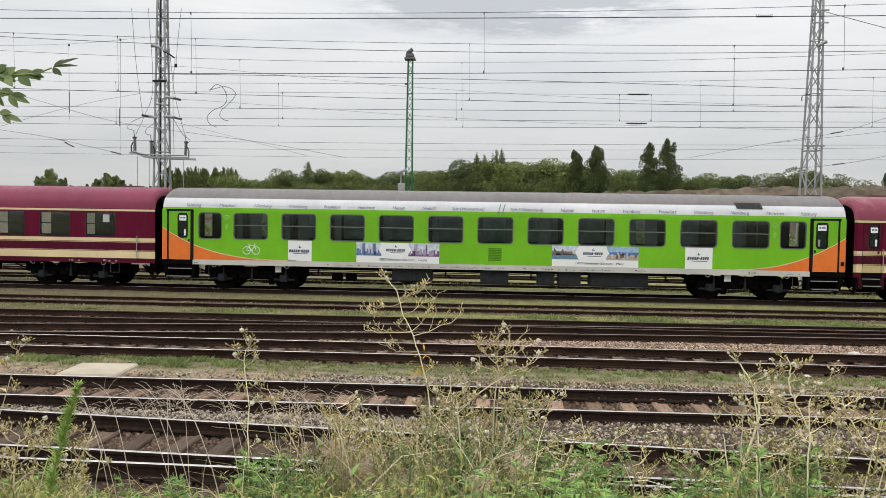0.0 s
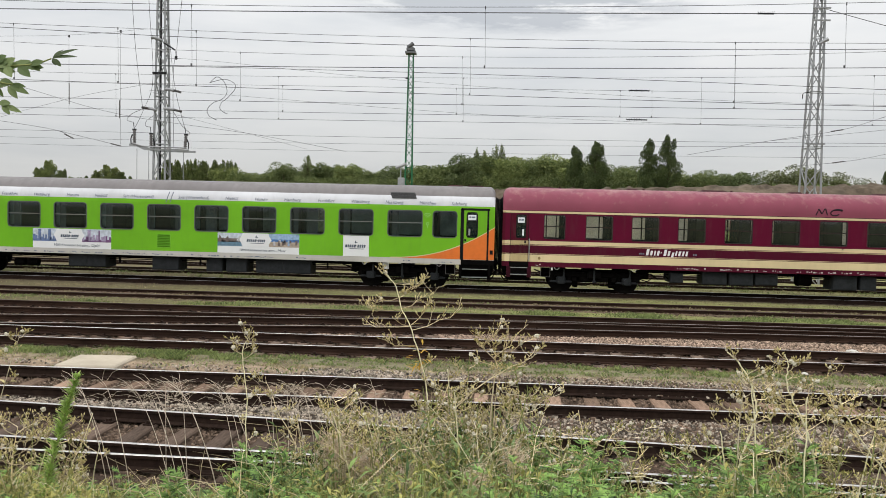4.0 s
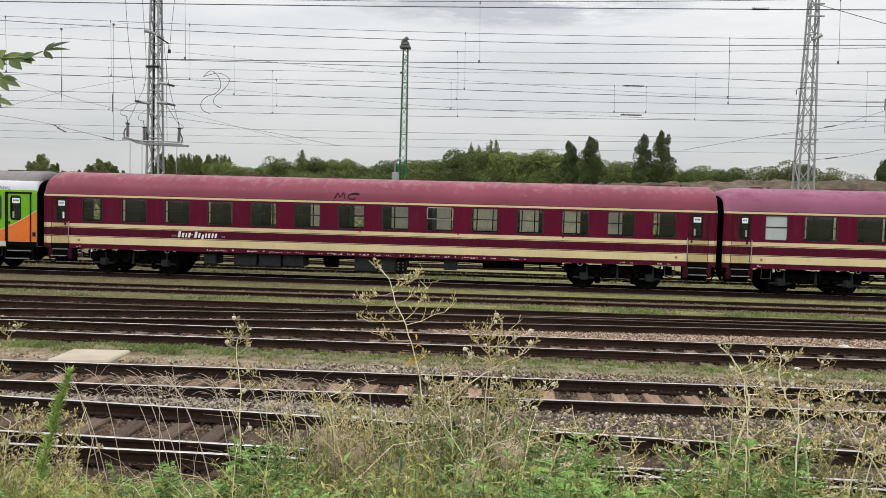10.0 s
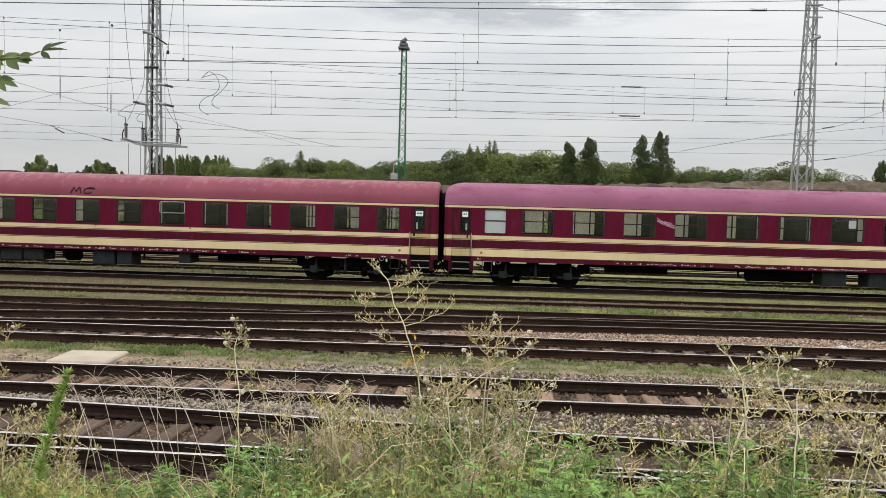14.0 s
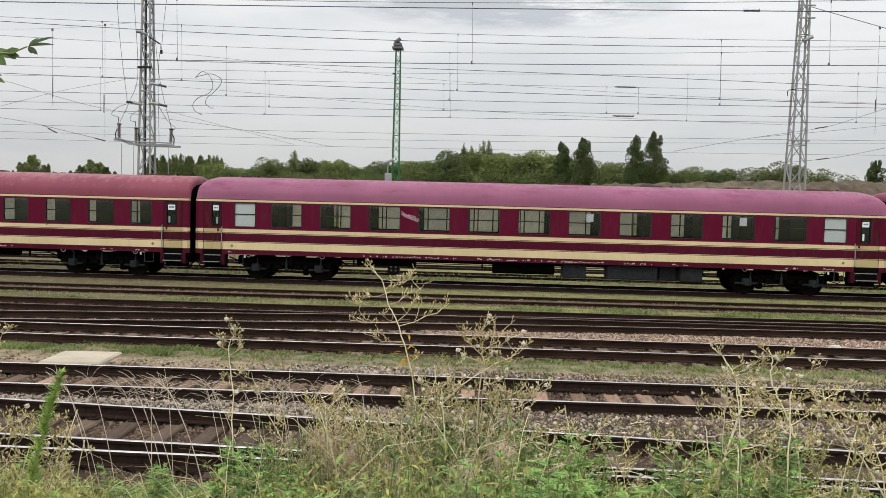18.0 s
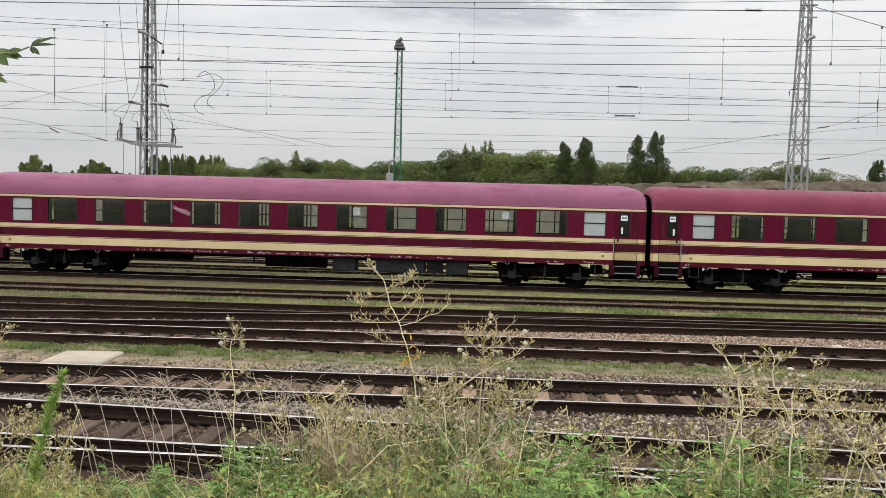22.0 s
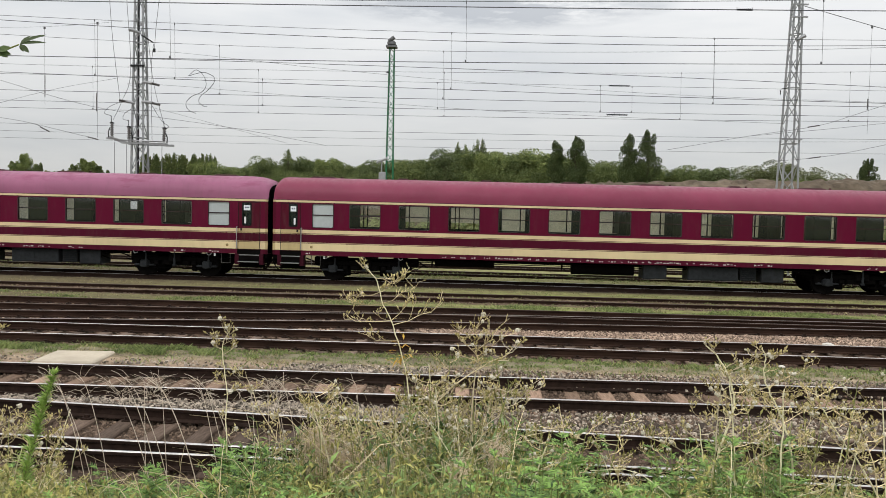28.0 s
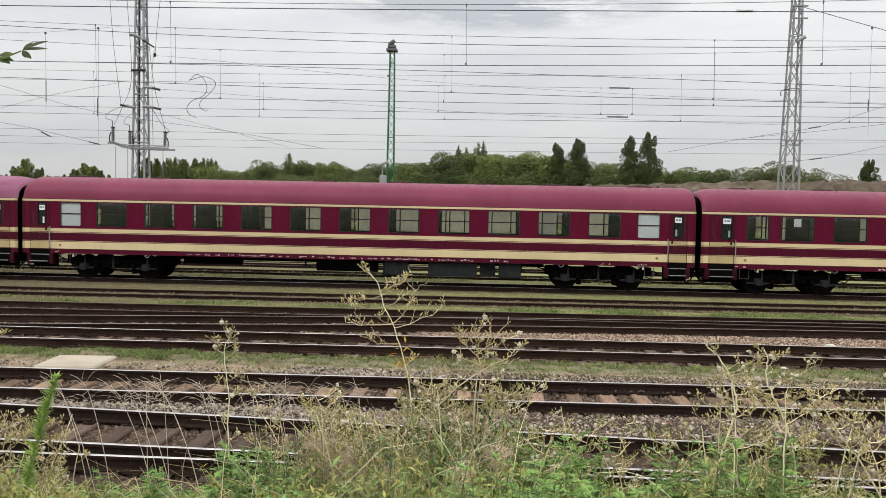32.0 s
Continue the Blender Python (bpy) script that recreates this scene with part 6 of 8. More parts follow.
def lime_details():
    r = LIME
    ends_sweep(r, False)
    ends_sweep(r, True)
    for a, c in ((5.05, 5.98), (20.25, 21.26)):
        p = part("poster", slab_mesh(a, c, 1.19, 1.99, NEAR - 0.006, NEAR), M["white"], r, "white poster with a dark mark")
        part("logo", logo(r, (a + c) / 2, 1.53, 1.02), M["logo"], p)
    banner(r, 7.74, 10.96, 1.19, 1.965, 1, "1000 Kilometer bis zum... Gipfel")
    banner(r, 15.27, 18.52, 1.19, 1.975, 2, "1000 Kilometer bis zum... Meer")
    names = ["Salzburg", "München", "Nürnberg", "Würzburg", "Frankfurt", "Hamburg", "Husum", "Niebüll", "Sylt (Westerland)"]
    us = [0.98, 2.29, 3.68, 5.06, 6.44, 7.77, 9.12, 10.27, 11.42]
    ue = [24.42, 23.18, 21.86, 20.52, 19.22, 17.89, 16.73, 15.55, 13.66]
    for row in (zip(names, us), zip(names, ue)):
        for wd, u in row:
            t = lettering(wd, 0.175, M["print_grey"], r, u, 0, 0, "destination", 0.18)
            t.matrix_basis = pose(u, NEAR - 0.002, 3.262, 81, 0, 0)
    for a, c in zip(us, us[1:]):
        part("dash", slab_mesh(a + 0.95, c - 0.15, 3.308, 3.314, NEAR + 0.008, NEAR + 0.06), PRINT["pale"], r)
    for u in (13.16, 13.32):
        m = Mesh()
        for (ya, za), (yb, zc) in zip(PROFILE[:3], PROFILE[1:4]):
            p, q = u + (za - 3.10) * 0.28, u + (zc - 3.10) * 0.28
            m.add([(p, -ya - 0.006, za), (p + 0.035, -ya - 0.006, za), (q + 0.035, -yb - 0.006, zc), (q, -yb - 0.006, zc)], [(0, 1, 2, 3)])
        part("slanted_stripe", m, M["print_grey"], r)
    # bicycle sign
    m = Mesh()
    for u in (3.40, 3.78):
        m.tube([(u + 0.15 * math.cos(i * math.pi / 10), NEAR - 0.006, 1.57 + 0.15 * math.sin(i * math.pi / 10)) for i in range(21)], 0.012, 4)
    for p, q in (((3.40, 1.57), (3.50, 1.77)), ((3.50, 1.77), (3.72, 1.78)), ((3.72, 1.78), (3.78, 1.57)), ((3.50, 1.74), (3.60, 1.57)), ((3.60, 1.57), (3.40, 1.57)), ((3.60, 1.57), (3.72, 1.76)), ((3.44, 1.82), (3.55, 1.82)), ((3.70, 1.84), (3.78, 1.80))):
        m.tube([(p[0], NEAR - 0.006, p[1]), (q[0], NEAR - 0.006, q[1])], 0.012, 4)
    part("bicycle_sign", m, M["white"], r, "white bicycle pictogram")
    for u in (2.6, 23.52):
        w = Mesh()
        for k in range(3):
            w.tube([(u + 0.06 * (k + 1) * math.sin(a), NEAR - 0.006, 2.72 + 0.07 * (k + 1) * math.cos(a)) for a in (-0.9, -0.45, 0, 0.45, 0.9)], 0.012, 4)
        w.tube([(u + 0.05 * math.cos(i * math.pi / 5), NEAR - 0.006, 2.52 + 0.05 * math.sin(i * math.pi / 5)) for i in range(11)], 0.011, 4)
        w.tube([(u, NEAR - 0.006, 2.47), (u, NEAR - 0.006, 2.36)], 0.011, 4)
        part("pictogram", w, M["pale_green"], r, "pale green pictogram")
    g = part("ventilation_grille", slab_mesh(12.82, 13.38, 1.31, 1.85, NEAR - 0.01, NEAR), M["door_green"], r)
    for i in range(8):
        z = 1.35 + i * 0.063
        part("slat", Mesh().add([(12.85, NEAR - 0.012, z), (13.35, NEAR - 0.012, z), (13.35, NEAR - 0.03, z + 0.03), (12.85, NEAR - 0.03, z + 0.03)], [(0, 1, 2, 3)]).box(12.85, 13.35, NEAR - 0.012, NEAR - 0.010, z + 0.03, z + 0.05), M["pale_dark"], g)
    def roof_y(z):
        for (ya, za), (yb, zc) in zip(PROFILE, PROFILE[1:]):
            if za <= z <= zc:
                return -(ya + (yb - ya) * (z - za) / (zc - za))
        return NEAR
    h, g2 = Mesh(), Mesh()
    for i in range(9):
        z0, z1 = 3.475 + 0.026 * i, 3.475 + 0.026 * (i + 1)
        h.add([(22.12 - 0.01 * i, roof_y(z0) - 0.012, z0), (23.08 - 0.01 * i, roof_y(z0) - 0.012, z0), (23.08 - 0.01 * (i + 1), roof_y(z1) - 0.012, z1), (22.12 - 0.01 * (i + 1), roof_y(z1) - 0.012, z1)], [(0, 1, 2, 3)])
        g2.box(22.15 - 0.01 * i, 23.05 - 0.01 * i, roof_y(z0) - 0.03, roof_y(z0) - 0.008, z0 + 0.002, z0 + 0.014)
    rg = part("roof_grille", h, M["grille_shade"], r, "grey slatted roof grille")
    tagged(part("slats", g2, M["grille_grey"], rg), kind="stuff")
    part("socket", slab_mesh(25.93, 26.05, 1.40, 1.56, NEAR - 0.03, NEAR), M["black"], r)
    for u in (0.75, 1.45, 24.5, 25.3):
        part("roof_cap", Mesh().box(u - 0.3, u + 0.3, -0.3, 0.3, 4.0, 4.06, bev=0.02), M["soot"], r)
    for u in (4.6, 21.9):
        part("white_plate", Mesh().box(u - 0.12, u + 0.12, -1.2, -1.17, 0.72, 0.98), M["white"], r)


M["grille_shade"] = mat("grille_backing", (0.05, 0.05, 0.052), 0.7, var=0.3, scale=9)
M["grille_grey"] = mat("grille_slat_grey", (0.17, 0.17, 0.175), 0.6, var=0.3, scale=9)
M["pale_dark"] = mat("grille_green", (0.10, 0.30, 0.02), 0.5, var=0.2, scale=6)
lime_details()


def express_details():
    """The operator's name as plain white slanted blocks, and the sprayed scrawl on the roof."""
    r = EXPRESS
    m = Mesh()
    x = 5.42
    for i, (w, h) in enumerate(((0.10, 0.235), (0.085, 0.18), (0.06, 0.18), (0.085, 0.18), (0.05, 0.04), (0.10, 0.235), (0.08, 0.18), (0.085, 0.18), (0.06, 0.18), (0.085, 0.18), (0.075, 0.18), (0.075, 0.18))):
        z0 = 1.535 + (0.09 if i == 4 else 0) - (0.05 if i == 7 else 0)
        k = 0.2 * h
        m.add([(x, NEAR - 0.006, z0), (x + w, NEAR - 0.006, z0), (x + w + k, NEAR - 0.006, z0 + h), (x + k, NEAR - 0.006, z0 + h)], [(0, 1, 2, 3)])
        x += w + 0.055
    tagged(part("name_blocks", m, M["white"], r, "white slanted letter-like blocks"), kind="stuff")
    s = Mesh()
    for i, u in enumerate((5.18, 5.25, 5.32, 7.18, 7.26)):
        s.add(*slab_pair(u, u + 0.05, 1.56, 1.62, 0.005))
    tagged(part("small_print", s, M["print_grey"], r), kind="stuff")

    def on_roof(u, z):
        for (ya, za), (yb, zb_) in zip(PROFILE, PROFILE[1:]):
            if za <= z <= zb_:
                return (u, -(ya + (yb - ya) * (z - za) / (zb_ - za)) - 0.006, z)
        return (u, NEAR - 0.006, z)
    g = Mesh()
    for pts in ([(11.60, 3.19), (11.66, 3.30), (11.72, 3.42), (11.80, 3.29), (11.84, 3.28), (11.95, 3.44), (11.99, 3.32), (12.02, 3.20)], [(12.58, 3.40), (12.40, 3.43), (12.22, 3.38), (12.14, 3.29), (12.20, 3.21), (12.34, 3.20), (12.44, 3.25)], [(12.28, 3.39), (12.42, 3.40), (12.56, 3.37)]):
        g.tube(curve([on_roof(u, z) for u, z in pts], 5), 0.022, 4)
    part("graffiti", g, M["soot_dark"], r, "dark sprayed scrawl on the roof")
    q = Mesh()
    rnd = random.Random(4)
    for k in range(3):
        pts = []
        for i in range(9):
            f = rnd.random()
            pts.append((8.0 + 0.75 * f + rnd.uniform(-0.05, 0.05), NEAR - 0.004, 2.80 - 0.36 * f + rnd.uniform(-0.10, 0.10)))
        q.tube(curve(pts, 5), 0.012, 4)
    part("graffiti", q, M["chalk"], SCRAWL, "pale pink scrawl between two windows")
    for u in (12.6, 16.4, 20.4):
        part("stain", Mesh().box(u, u + 0.05, NEAR - 0.006, NEAR, 1.92, 1.97), M["soot_dark"], r)


M["soot_dark"] = mat("soot_black_spray", (0.02, 0.015, 0.02), 0.8, var=0.3, scale=10)
M["chalk"] = mat("pale_pink_spray", (0.5, 0.32, 0.38), 0.8, var=0.3, scale=10)
express_details()


# ---- things in the yard ----
def yard_things():
    t = tagged(new("concrete_slab", Mesh().box(-0.57, 0.57, -0.55, 0.55, -0.2, 0.0, bev=0.03).done("concrete_slab", M["concrete"])),
               "square pale concrete cover slab beside the track", "slab")
    t.matrix_basis = pose(-7.53, 14.31, -0.045, 0, 0, 5)
    for x, y, s in ((8.62, 19.25, 0.10), (8.52, 18.55, 0.13), (6.35, 16.2, 0.07), (-6.1, 16.15, 0.06), (-11.3, 23.0, 0.11), (-10.7, 22.9, 0.15), (-9.2, 23.05, 0.12), (-8.6, 22.95, 0.16), (-7.9, 23.1, 0.09)):
        rnd = random.Random(int(x * 10))
        bm = bmesh.new()
        bmesh.ops.create_icosphere(bm, subdivisions=2, radius=s)
        for v in bm.verts:
            v.co = Vector((v.co.x * 1.5, v.co.y, v.co.z * 0.55)) * (1 + 0.25 * noise.noise(v.co * 9 + Vector((x, y, 0))))
        me = bpy.data.meshes.new("stone")
        bm.to_mesh(me)
        bm.free()
        me.materials.append(M["boulder"])
        o = tagged(new("stone", me), "pale stone lying on the gravel", "stone", "pale stones")
        o.matrix_basis = pose(x, y, -0.2 + s * 0.3, 0, 0, x * 40)
    d = thing("point_indicator", pose(-3.9, 34.5, -0.24), "low dark trackside indicator box on two legs", "indicator")
    part("housing", Mesh().box(-0.27, 0.27, -0.12, 0.12, 0.28, 0.86, bev=0.03), M["dark_steel"], d)
    for x in (-0.2, 0.2):
        part("leg", Mesh().box(x - 0.03, x + 0.03, -0.04, 0.04, 0, 0.28), M["dark_steel"], d)
        for z in (0.42, 0.58, 0.72):
            part("lens", Mesh().cyl((x * 0.5, -0.12, z), (x * 0.5, -0.14, z), 0.045, 10), M["galv"], d)
    d = thing("cable_box", pose(-3.55, 34.3, -0.24), "small grey cable box beside the track", "cable box")
    part("housing", Mesh().box(-0.22, 0.22, -0.15, 0.15, 0, 0.2, bev=0.02), M["galv"], d)
    part("lid", Mesh().box(-0.24, 0.24, -0.17, 0.17, 0.2, 0.225, bev=0.008), M["galv"], d)
    c = thing("junction_box", pose(-5.53, 45, -0.24), "small pale electrical cabinet on a post", "cabinet")
    part("cabinet", Mesh().box(-0.19, 0.19, -0.15, 0.15, 4.5, 5.2, bev=0.02), M["galv"], c)
    part("post", Mesh().box(-0.06, 0.06, -0.06, 0.06, 0, 4.5), M["galv"], c)
    s = thing("loudspeaker_post", pose(-5.82, 47, -0.42), "thin post with a small pale loudspeaker", "loudspeaker")
    part("post", Mesh().cyl((0, 0, 0), (0, 0, 6.1), 0.04, 8), M["galv"], s)
    part("loudspeaker", Mesh().tube([(-0.3, -0.1, 6.05), (0.35, -0.1, 6.3)], 0.09, 8), M["galv"], s)


yard_things()


def ballast():
    """Loose stones on and beside the near tracks."""
    rnd = random.Random(77)
    m, md, mr = Mesh(), Mesh(), Mesh()
    zones = [(-11, 9.5, 10.75, 12.05, 14500, -0.17, 0.023), (-4, 9.5, 13.5, 14.15, 3800, -0.15, 0.025), (-11, -4, 13.5, 13.95, 500, -0.16, 0.022), (-10, 9.5, 12.05, 13.5, 9500, -0.215, 0.022), (-9, 8, 9.0, 10.9, 10500, -0.232, 0.024), (-3.5, 9.5, 14.0, 14.55, 3600, -0.10, 0.022), (-11, -3.5, 14.0, 14.4, 250, -0.10, 0.022),
             (-1.5, 13, 18.2, 20.3, 13500, -0.180, 0.026), (4, 13, 20.0, 20.5, 900, -0.2, 0.034), (-4.5, 1, 18.2, 19.0, 1800, -0.19, 0.025), (-12, 12, 16.4, 18.1, 1500, -0.22, 0.03), (-7, 8, 7.6, 8.9, 1800, -0.24, 0.026),
             (-16, 16, 21.0, 22.9, 5200, -0.19, 0.036), (-17, 17, 24.9, 27.2, 4200, -0.125, 0.036), (-19, 19, 29.6, 30.5, 3600, -0.20, 0.040), (-14, 14, 19.0, 21.0, 3000, -0.2, 0.034), (-19, 19, 32.2, 33.2, 1500, -0.2, 0.04)]
    for x0, x1, y0, y1, n, z, s in zones:
        for _ in range(n):
            x, y = rnd.uniform(x0, x1), rnd.uniform(y0, y1)
            r = s * rnd.choice((0.6, 0.8, 1.0, 1.0, 1.25, 1.5))
            a = rnd.uniform(0, 6.28)
            ca, sa = math.cos(a), math.sin(a)
            vs = []
            for px, py, pz in ((-1, -1, -1), (1, -1, -1), (1, 1, -1), (-1, 1, -1), (-0.7, -0.7, 0.7), (0.7, -0.7, 0.7), (0.7, 0.7, 0.7), (-0.7, 0.7, 0.7)):
                px, py, pz = px * rnd.uniform(0.55, 1.1), py * rnd.uniform(0.5, 1), pz * rnd.uniform(0.5, 1)
                vs.append((x + (px * ca - py * sa) * r, y + (px * sa + py * ca) * r, z + pz * r * 0.8 + rnd.uniform(-0.01, 0.02)))
            (mr if 18.15 < y < 21 else md if y > 21 or (x > -0.5 and rnd.random() < 0.4) or 12.0 < y < 13.5 or y < 10.85 or 16.3 < y < 18.2 else m).add(vs, [(3, 2, 1, 0), (4, 5, 6, 7), (0, 1, 5, 4), (1, 2, 6, 5), (2, 3, 7, 6), (3, 0, 4, 7)])
    ob = new("ballast_stones", m.done("ballast_stones", M["stone"]))
    tagged(ob, "loose brown and grey ballast stones around the tracks", "gravel", kind="stuff")
    ob = new("rusty_ballast_stones", mr.done("rusty_ballast_stones", M["stone_red"]))
    tagged(ob, "reddish rust-stained ballast stones between the far tracks", "gravel", kind="stuff")
    ob = new("oily_ballast_stones", md.done("oily_ballast_stones", M["stone_dark"]))
    tagged(ob, "dark oily ballast stones between the rails", "gravel", kind="stuff")


ballast()


def grass_field(name, zones, material, label, seed, dead=False):
    rnd = random.Random(seed)
    m = Mesh()
    for x0, x1, y0, y1, n, h0, h1, clump in zones:
        for _ in range(n):
            x, y = rnd.uniform(x0, x1), rnd.uniform(y0, y1)
            g = noise.noise((x * clump, y * clump * 1.6, seed))
            if g < (rnd.uniform(-0.25, 0.25) if clump < 1.4 else rnd.uniform(-0.10, 0.38)):
                continue
            h = rnd.uniform(h0, h1) * (0.7 + 0.8 * max(0, g + 0.3))
            a = rnd.uniform(0, 6.28)
            w = rnd.uniform(0.005, 0.010) * (1 + y / 25)
            lx, ly = rnd.uniform(-1.1, 1.1) * h, rnd.uniform(-0.9, 0.9) * h
            z = bank_z(x, y) - 0.01
            dx, dy = math.cos(a) * w, math.sin(a) * w
            m.add([(x - dx, y - dy, z), (x + dx, y + dy, z), (x + lx * 0.4 + dx * 0.6, y + ly * 0.4 + dy * 0.6, z + h * 0.6), (x + lx, y + ly, z + h)], [(0, 1, 2, 3)])
    tagged(new(name, m.done(name, material)), label, "grass", kind="stuff")


grass_field("grass_strip", [(-11, 10, 14.6, 16.1, 9000, 0.015, 0.04, 1.0), (-11, -5.0, 14.9, 16.1, 13000, 0.04, 0.11, 1.5), (-5.0, 10, 14.7, 16.1, 22000, 0.02, 0.065, 2.4), (-5.0, 10, 15.2, 16.1, 7000, 0.03, 0.09, 3.5), (-17, 16, 23.1, 24.9, 17000, 0.03, 0.08, 0.5), (-9, 18, 27.3, 29.8, 9000, 0.012, 0.04, 0.6), (-24, 24, 33, 38, 12000, 0.04, 0.12, 0.4), (-3, 16, 25.0, 27.0, 4500, 0.02, 0.06, 0.7), (0, 13, 23.3, 24.8, 9000, 0.04, 0.11, 0.5),
                            (-11, 10, 13.9, 14.5, 1500, 0.03, 0.09, 1.2), (-10, 10, 15.9, 16.4, 2500, 0.04, 0.12, 1.1), (-16, 14, 18.3, 19.4, 900, 0.04, 0.1, 0.8)], M["grass"], "short green grass strips between the tracks", 3)
grass_field("dry_grass_strip", [(-11, 10, 14.3, 16.2, 6000, 0.02, 0.08, 1.1), (-17, 16, 23.0, 24.9, 2500, 0.03, 0.07, 0.8), (-19, 18, 27.2, 29.9, 12000, 0.012, 0.04, 0.8), (-18, 16, 25.0, 27.2, 5000, 0.02, 0.07, 0.8), (-24, 24, 32.9, 36, 6000, 0.03, 0.1, 0.5)],
            M["straw_dull"], "dry straw-coloured grass between the tracks", 8)


# ---- weeds on the bank ----
GROWTH = [(-3.2, 1.46), (-2.6, 1.46), (-2.2, 1.42), (-1.65, 1.47), (-1.4, 1.44), (-1.28, 1.54), (-1.1, 1.60), (-0.8, 1.65), (-0.5, 1.70), (-0.26, 1.76), (-0.1, 1.82), (0.1, 1.77), (0.37, 1.71), (0.6, 1.63), (0.8, 1.55), (1.08, 1.62), (1.25, 1.71), (1.5, 1.73), (1.62, 1.62), (2.0, 1.57), (3.2, 1.52)]


def herb_height(x, y):
    """How tall the weeds grow: the tops rise to one uneven line along the bank."""
    line = 2.89 - (2.89 - centre_y(GROWTH, max(-3.1, min(3.1, x * 4 / y)))) * y / 4
    return max(0.10, min(0.85, line - bank_z(x, y)))


def leaf(m, p, d, length, width, up, k=0):
    """A pointed leaf, folded along its middle and bending down."""
    d = d.normalized()
    s = d.cross(up)
    if s.length < 1e-4:
        s = d.orthogonal()
    s = s.normalized()
    n = s.cross(d)
    a = p + d * length * 0.45 + n * length * 0.06
    t = p + d * length - n * length * 0.14
    m.add([p, a + s * width, t, a - s * width, a - n * width * 0.25], [(0, 4, 2, 1), (0, 3, 2, 4)], k)


def lobed_leaf(m, p, d, length, up, rnd):
    """A mugwort-like leaf: a rib set with pointed lobes."""
    d = d.normalized()
    s = d.cross(up)
    s = s.normalized() if s.length > 1e-4 else d.orthogonal().normalized()
    n = s.cross(d)
    for f, w in ((0.25, 0.30), (0.5, 0.42), (0.75, 0.34)):
        q = p + d * length * f - n * length * 0.10 * f * f
        for sg in (-1, 1):
            e = q + (s * sg * w + d * 0.30) * length * rnd.uniform(0.8, 1.1) - n * length * 0.05
            h = d * length * 0.095
            m.add([q - h, (q + e) / 2 - h * 0.9 + n * length * 0.02, e, (q + e) / 2 + h * 1.1 + n * length * 0.02, q + h], [(0, 1, 2, 3, 4)])
    leaf(m, p, d, length, length * 0.075, up)


def plant_kind(x, y, rnd):
    """What grows where: lobed herbs, narrow blue-green leaves, or fine olive brush."""
    u = x * 4 / y + 0.25 * noise.noise((x * 1.5, y * 1.5, 12))
    if u < -2.05:
        return rnd.choice(("fine", "fine", "fine", "lobed"))
    if u < -0.95:
        return rnd.choice(("lobed", "narrow", "narrow", "fine"))
    if u < 0.15:
        return rnd.choice(("narrow", "narrow", "narrow", "fine", "fine"))
    if u < 1.2:
        return rnd.choice(("lobed", "lobed", "lobed", "narrow", "fine"))
    if u < 1.65:
        return rnd.choice(("lobed", "narrow", "fine"))
    return rnd.choice(("fine", "narrow", "fine", "lobed"))


def dress(m, stem, base, lean, h, kind, rnd, full=1.0):
    """Leaves along one upright stem."""
    Z = Vector((0, 0, 1))
    if kind == "lobed":
        n = int(rnd.randint(11, 16) * full)
        for j in range(n):
            f = 0.30 + 0.70 * (j + rnd.random()) / n
            a = j * 2.4 + rnd.uniform(-0.5, 0.5)
            lobed_leaf(m, base + lean * h * f, Vector((math.cos(a), math.sin(a), rnd.uniform(0.0, 0.8))), rnd.uniform(0.056, 0.105) * (1.15 - 0.4 * f), Z, rnd)
    elif kind == "narrow":
        n = int(rnd.randint(12, 19) * full)
        for j in range(n):
            f = 0.22 + 0.78 * (j + rnd.random()) / n
            a = j * 2.4 + rnd.uniform(-0.5, 0.5)
            leaf(m, base + lean * h * f, Vector((math.cos(a), math.sin(a), rnd.uniform(-0.4, 0.9))), rnd.uniform(0.045, 0.105) * (1.1 - 0.35 * f), rnd.uniform(0.005, 0.0105), Z)
    elif kind == "long":
        n = int(rnd.randint(8, 11) * full)
        for j in range(n):
            f = 0.25 + 0.75 * (j + rnd.random()) / n
            a = j * 2.4 + rnd.uniform(-0.5, 0.5)
            leaf(m, base + lean * h * f, Vector((math.cos(a), math.sin(a), rnd.uniform(0.4, 1.8))), rnd.uniform(0.10, 0.21) * (1.1 - 0.45 * f), rnd.uniform(0.006, 0.011), Z)
    else:
        n = int(rnd.randint(7, 11) * full)
        for j in range(n):
            f = 0.3 + 0.7 * (j + rnd.random()) / n
            a = j * 2.4 + rnd.uniform(-0.5, 0.5)
            d = Vector((math.cos(a), math.sin(a), rnd.uniform(0.3, 1.1))).normalized()
            p, e = base + lean * h * f, base + lean * h * f + d * rnd.uniform(0.04, 0.11)
            stem.tube([p, e], 0.0011, 3, cap=False)
            for k in range(4):
                leaf(m, p.lerp(e, 0.3 + 0.7 * rnd.random()), Vector((rnd.gauss(0, 1), rnd.gauss(0, 1), rnd.gauss(0.4, 0.8))), rnd.uniform(0.024, 0.052), rnd.uniform(0.004, 0.008), Z)


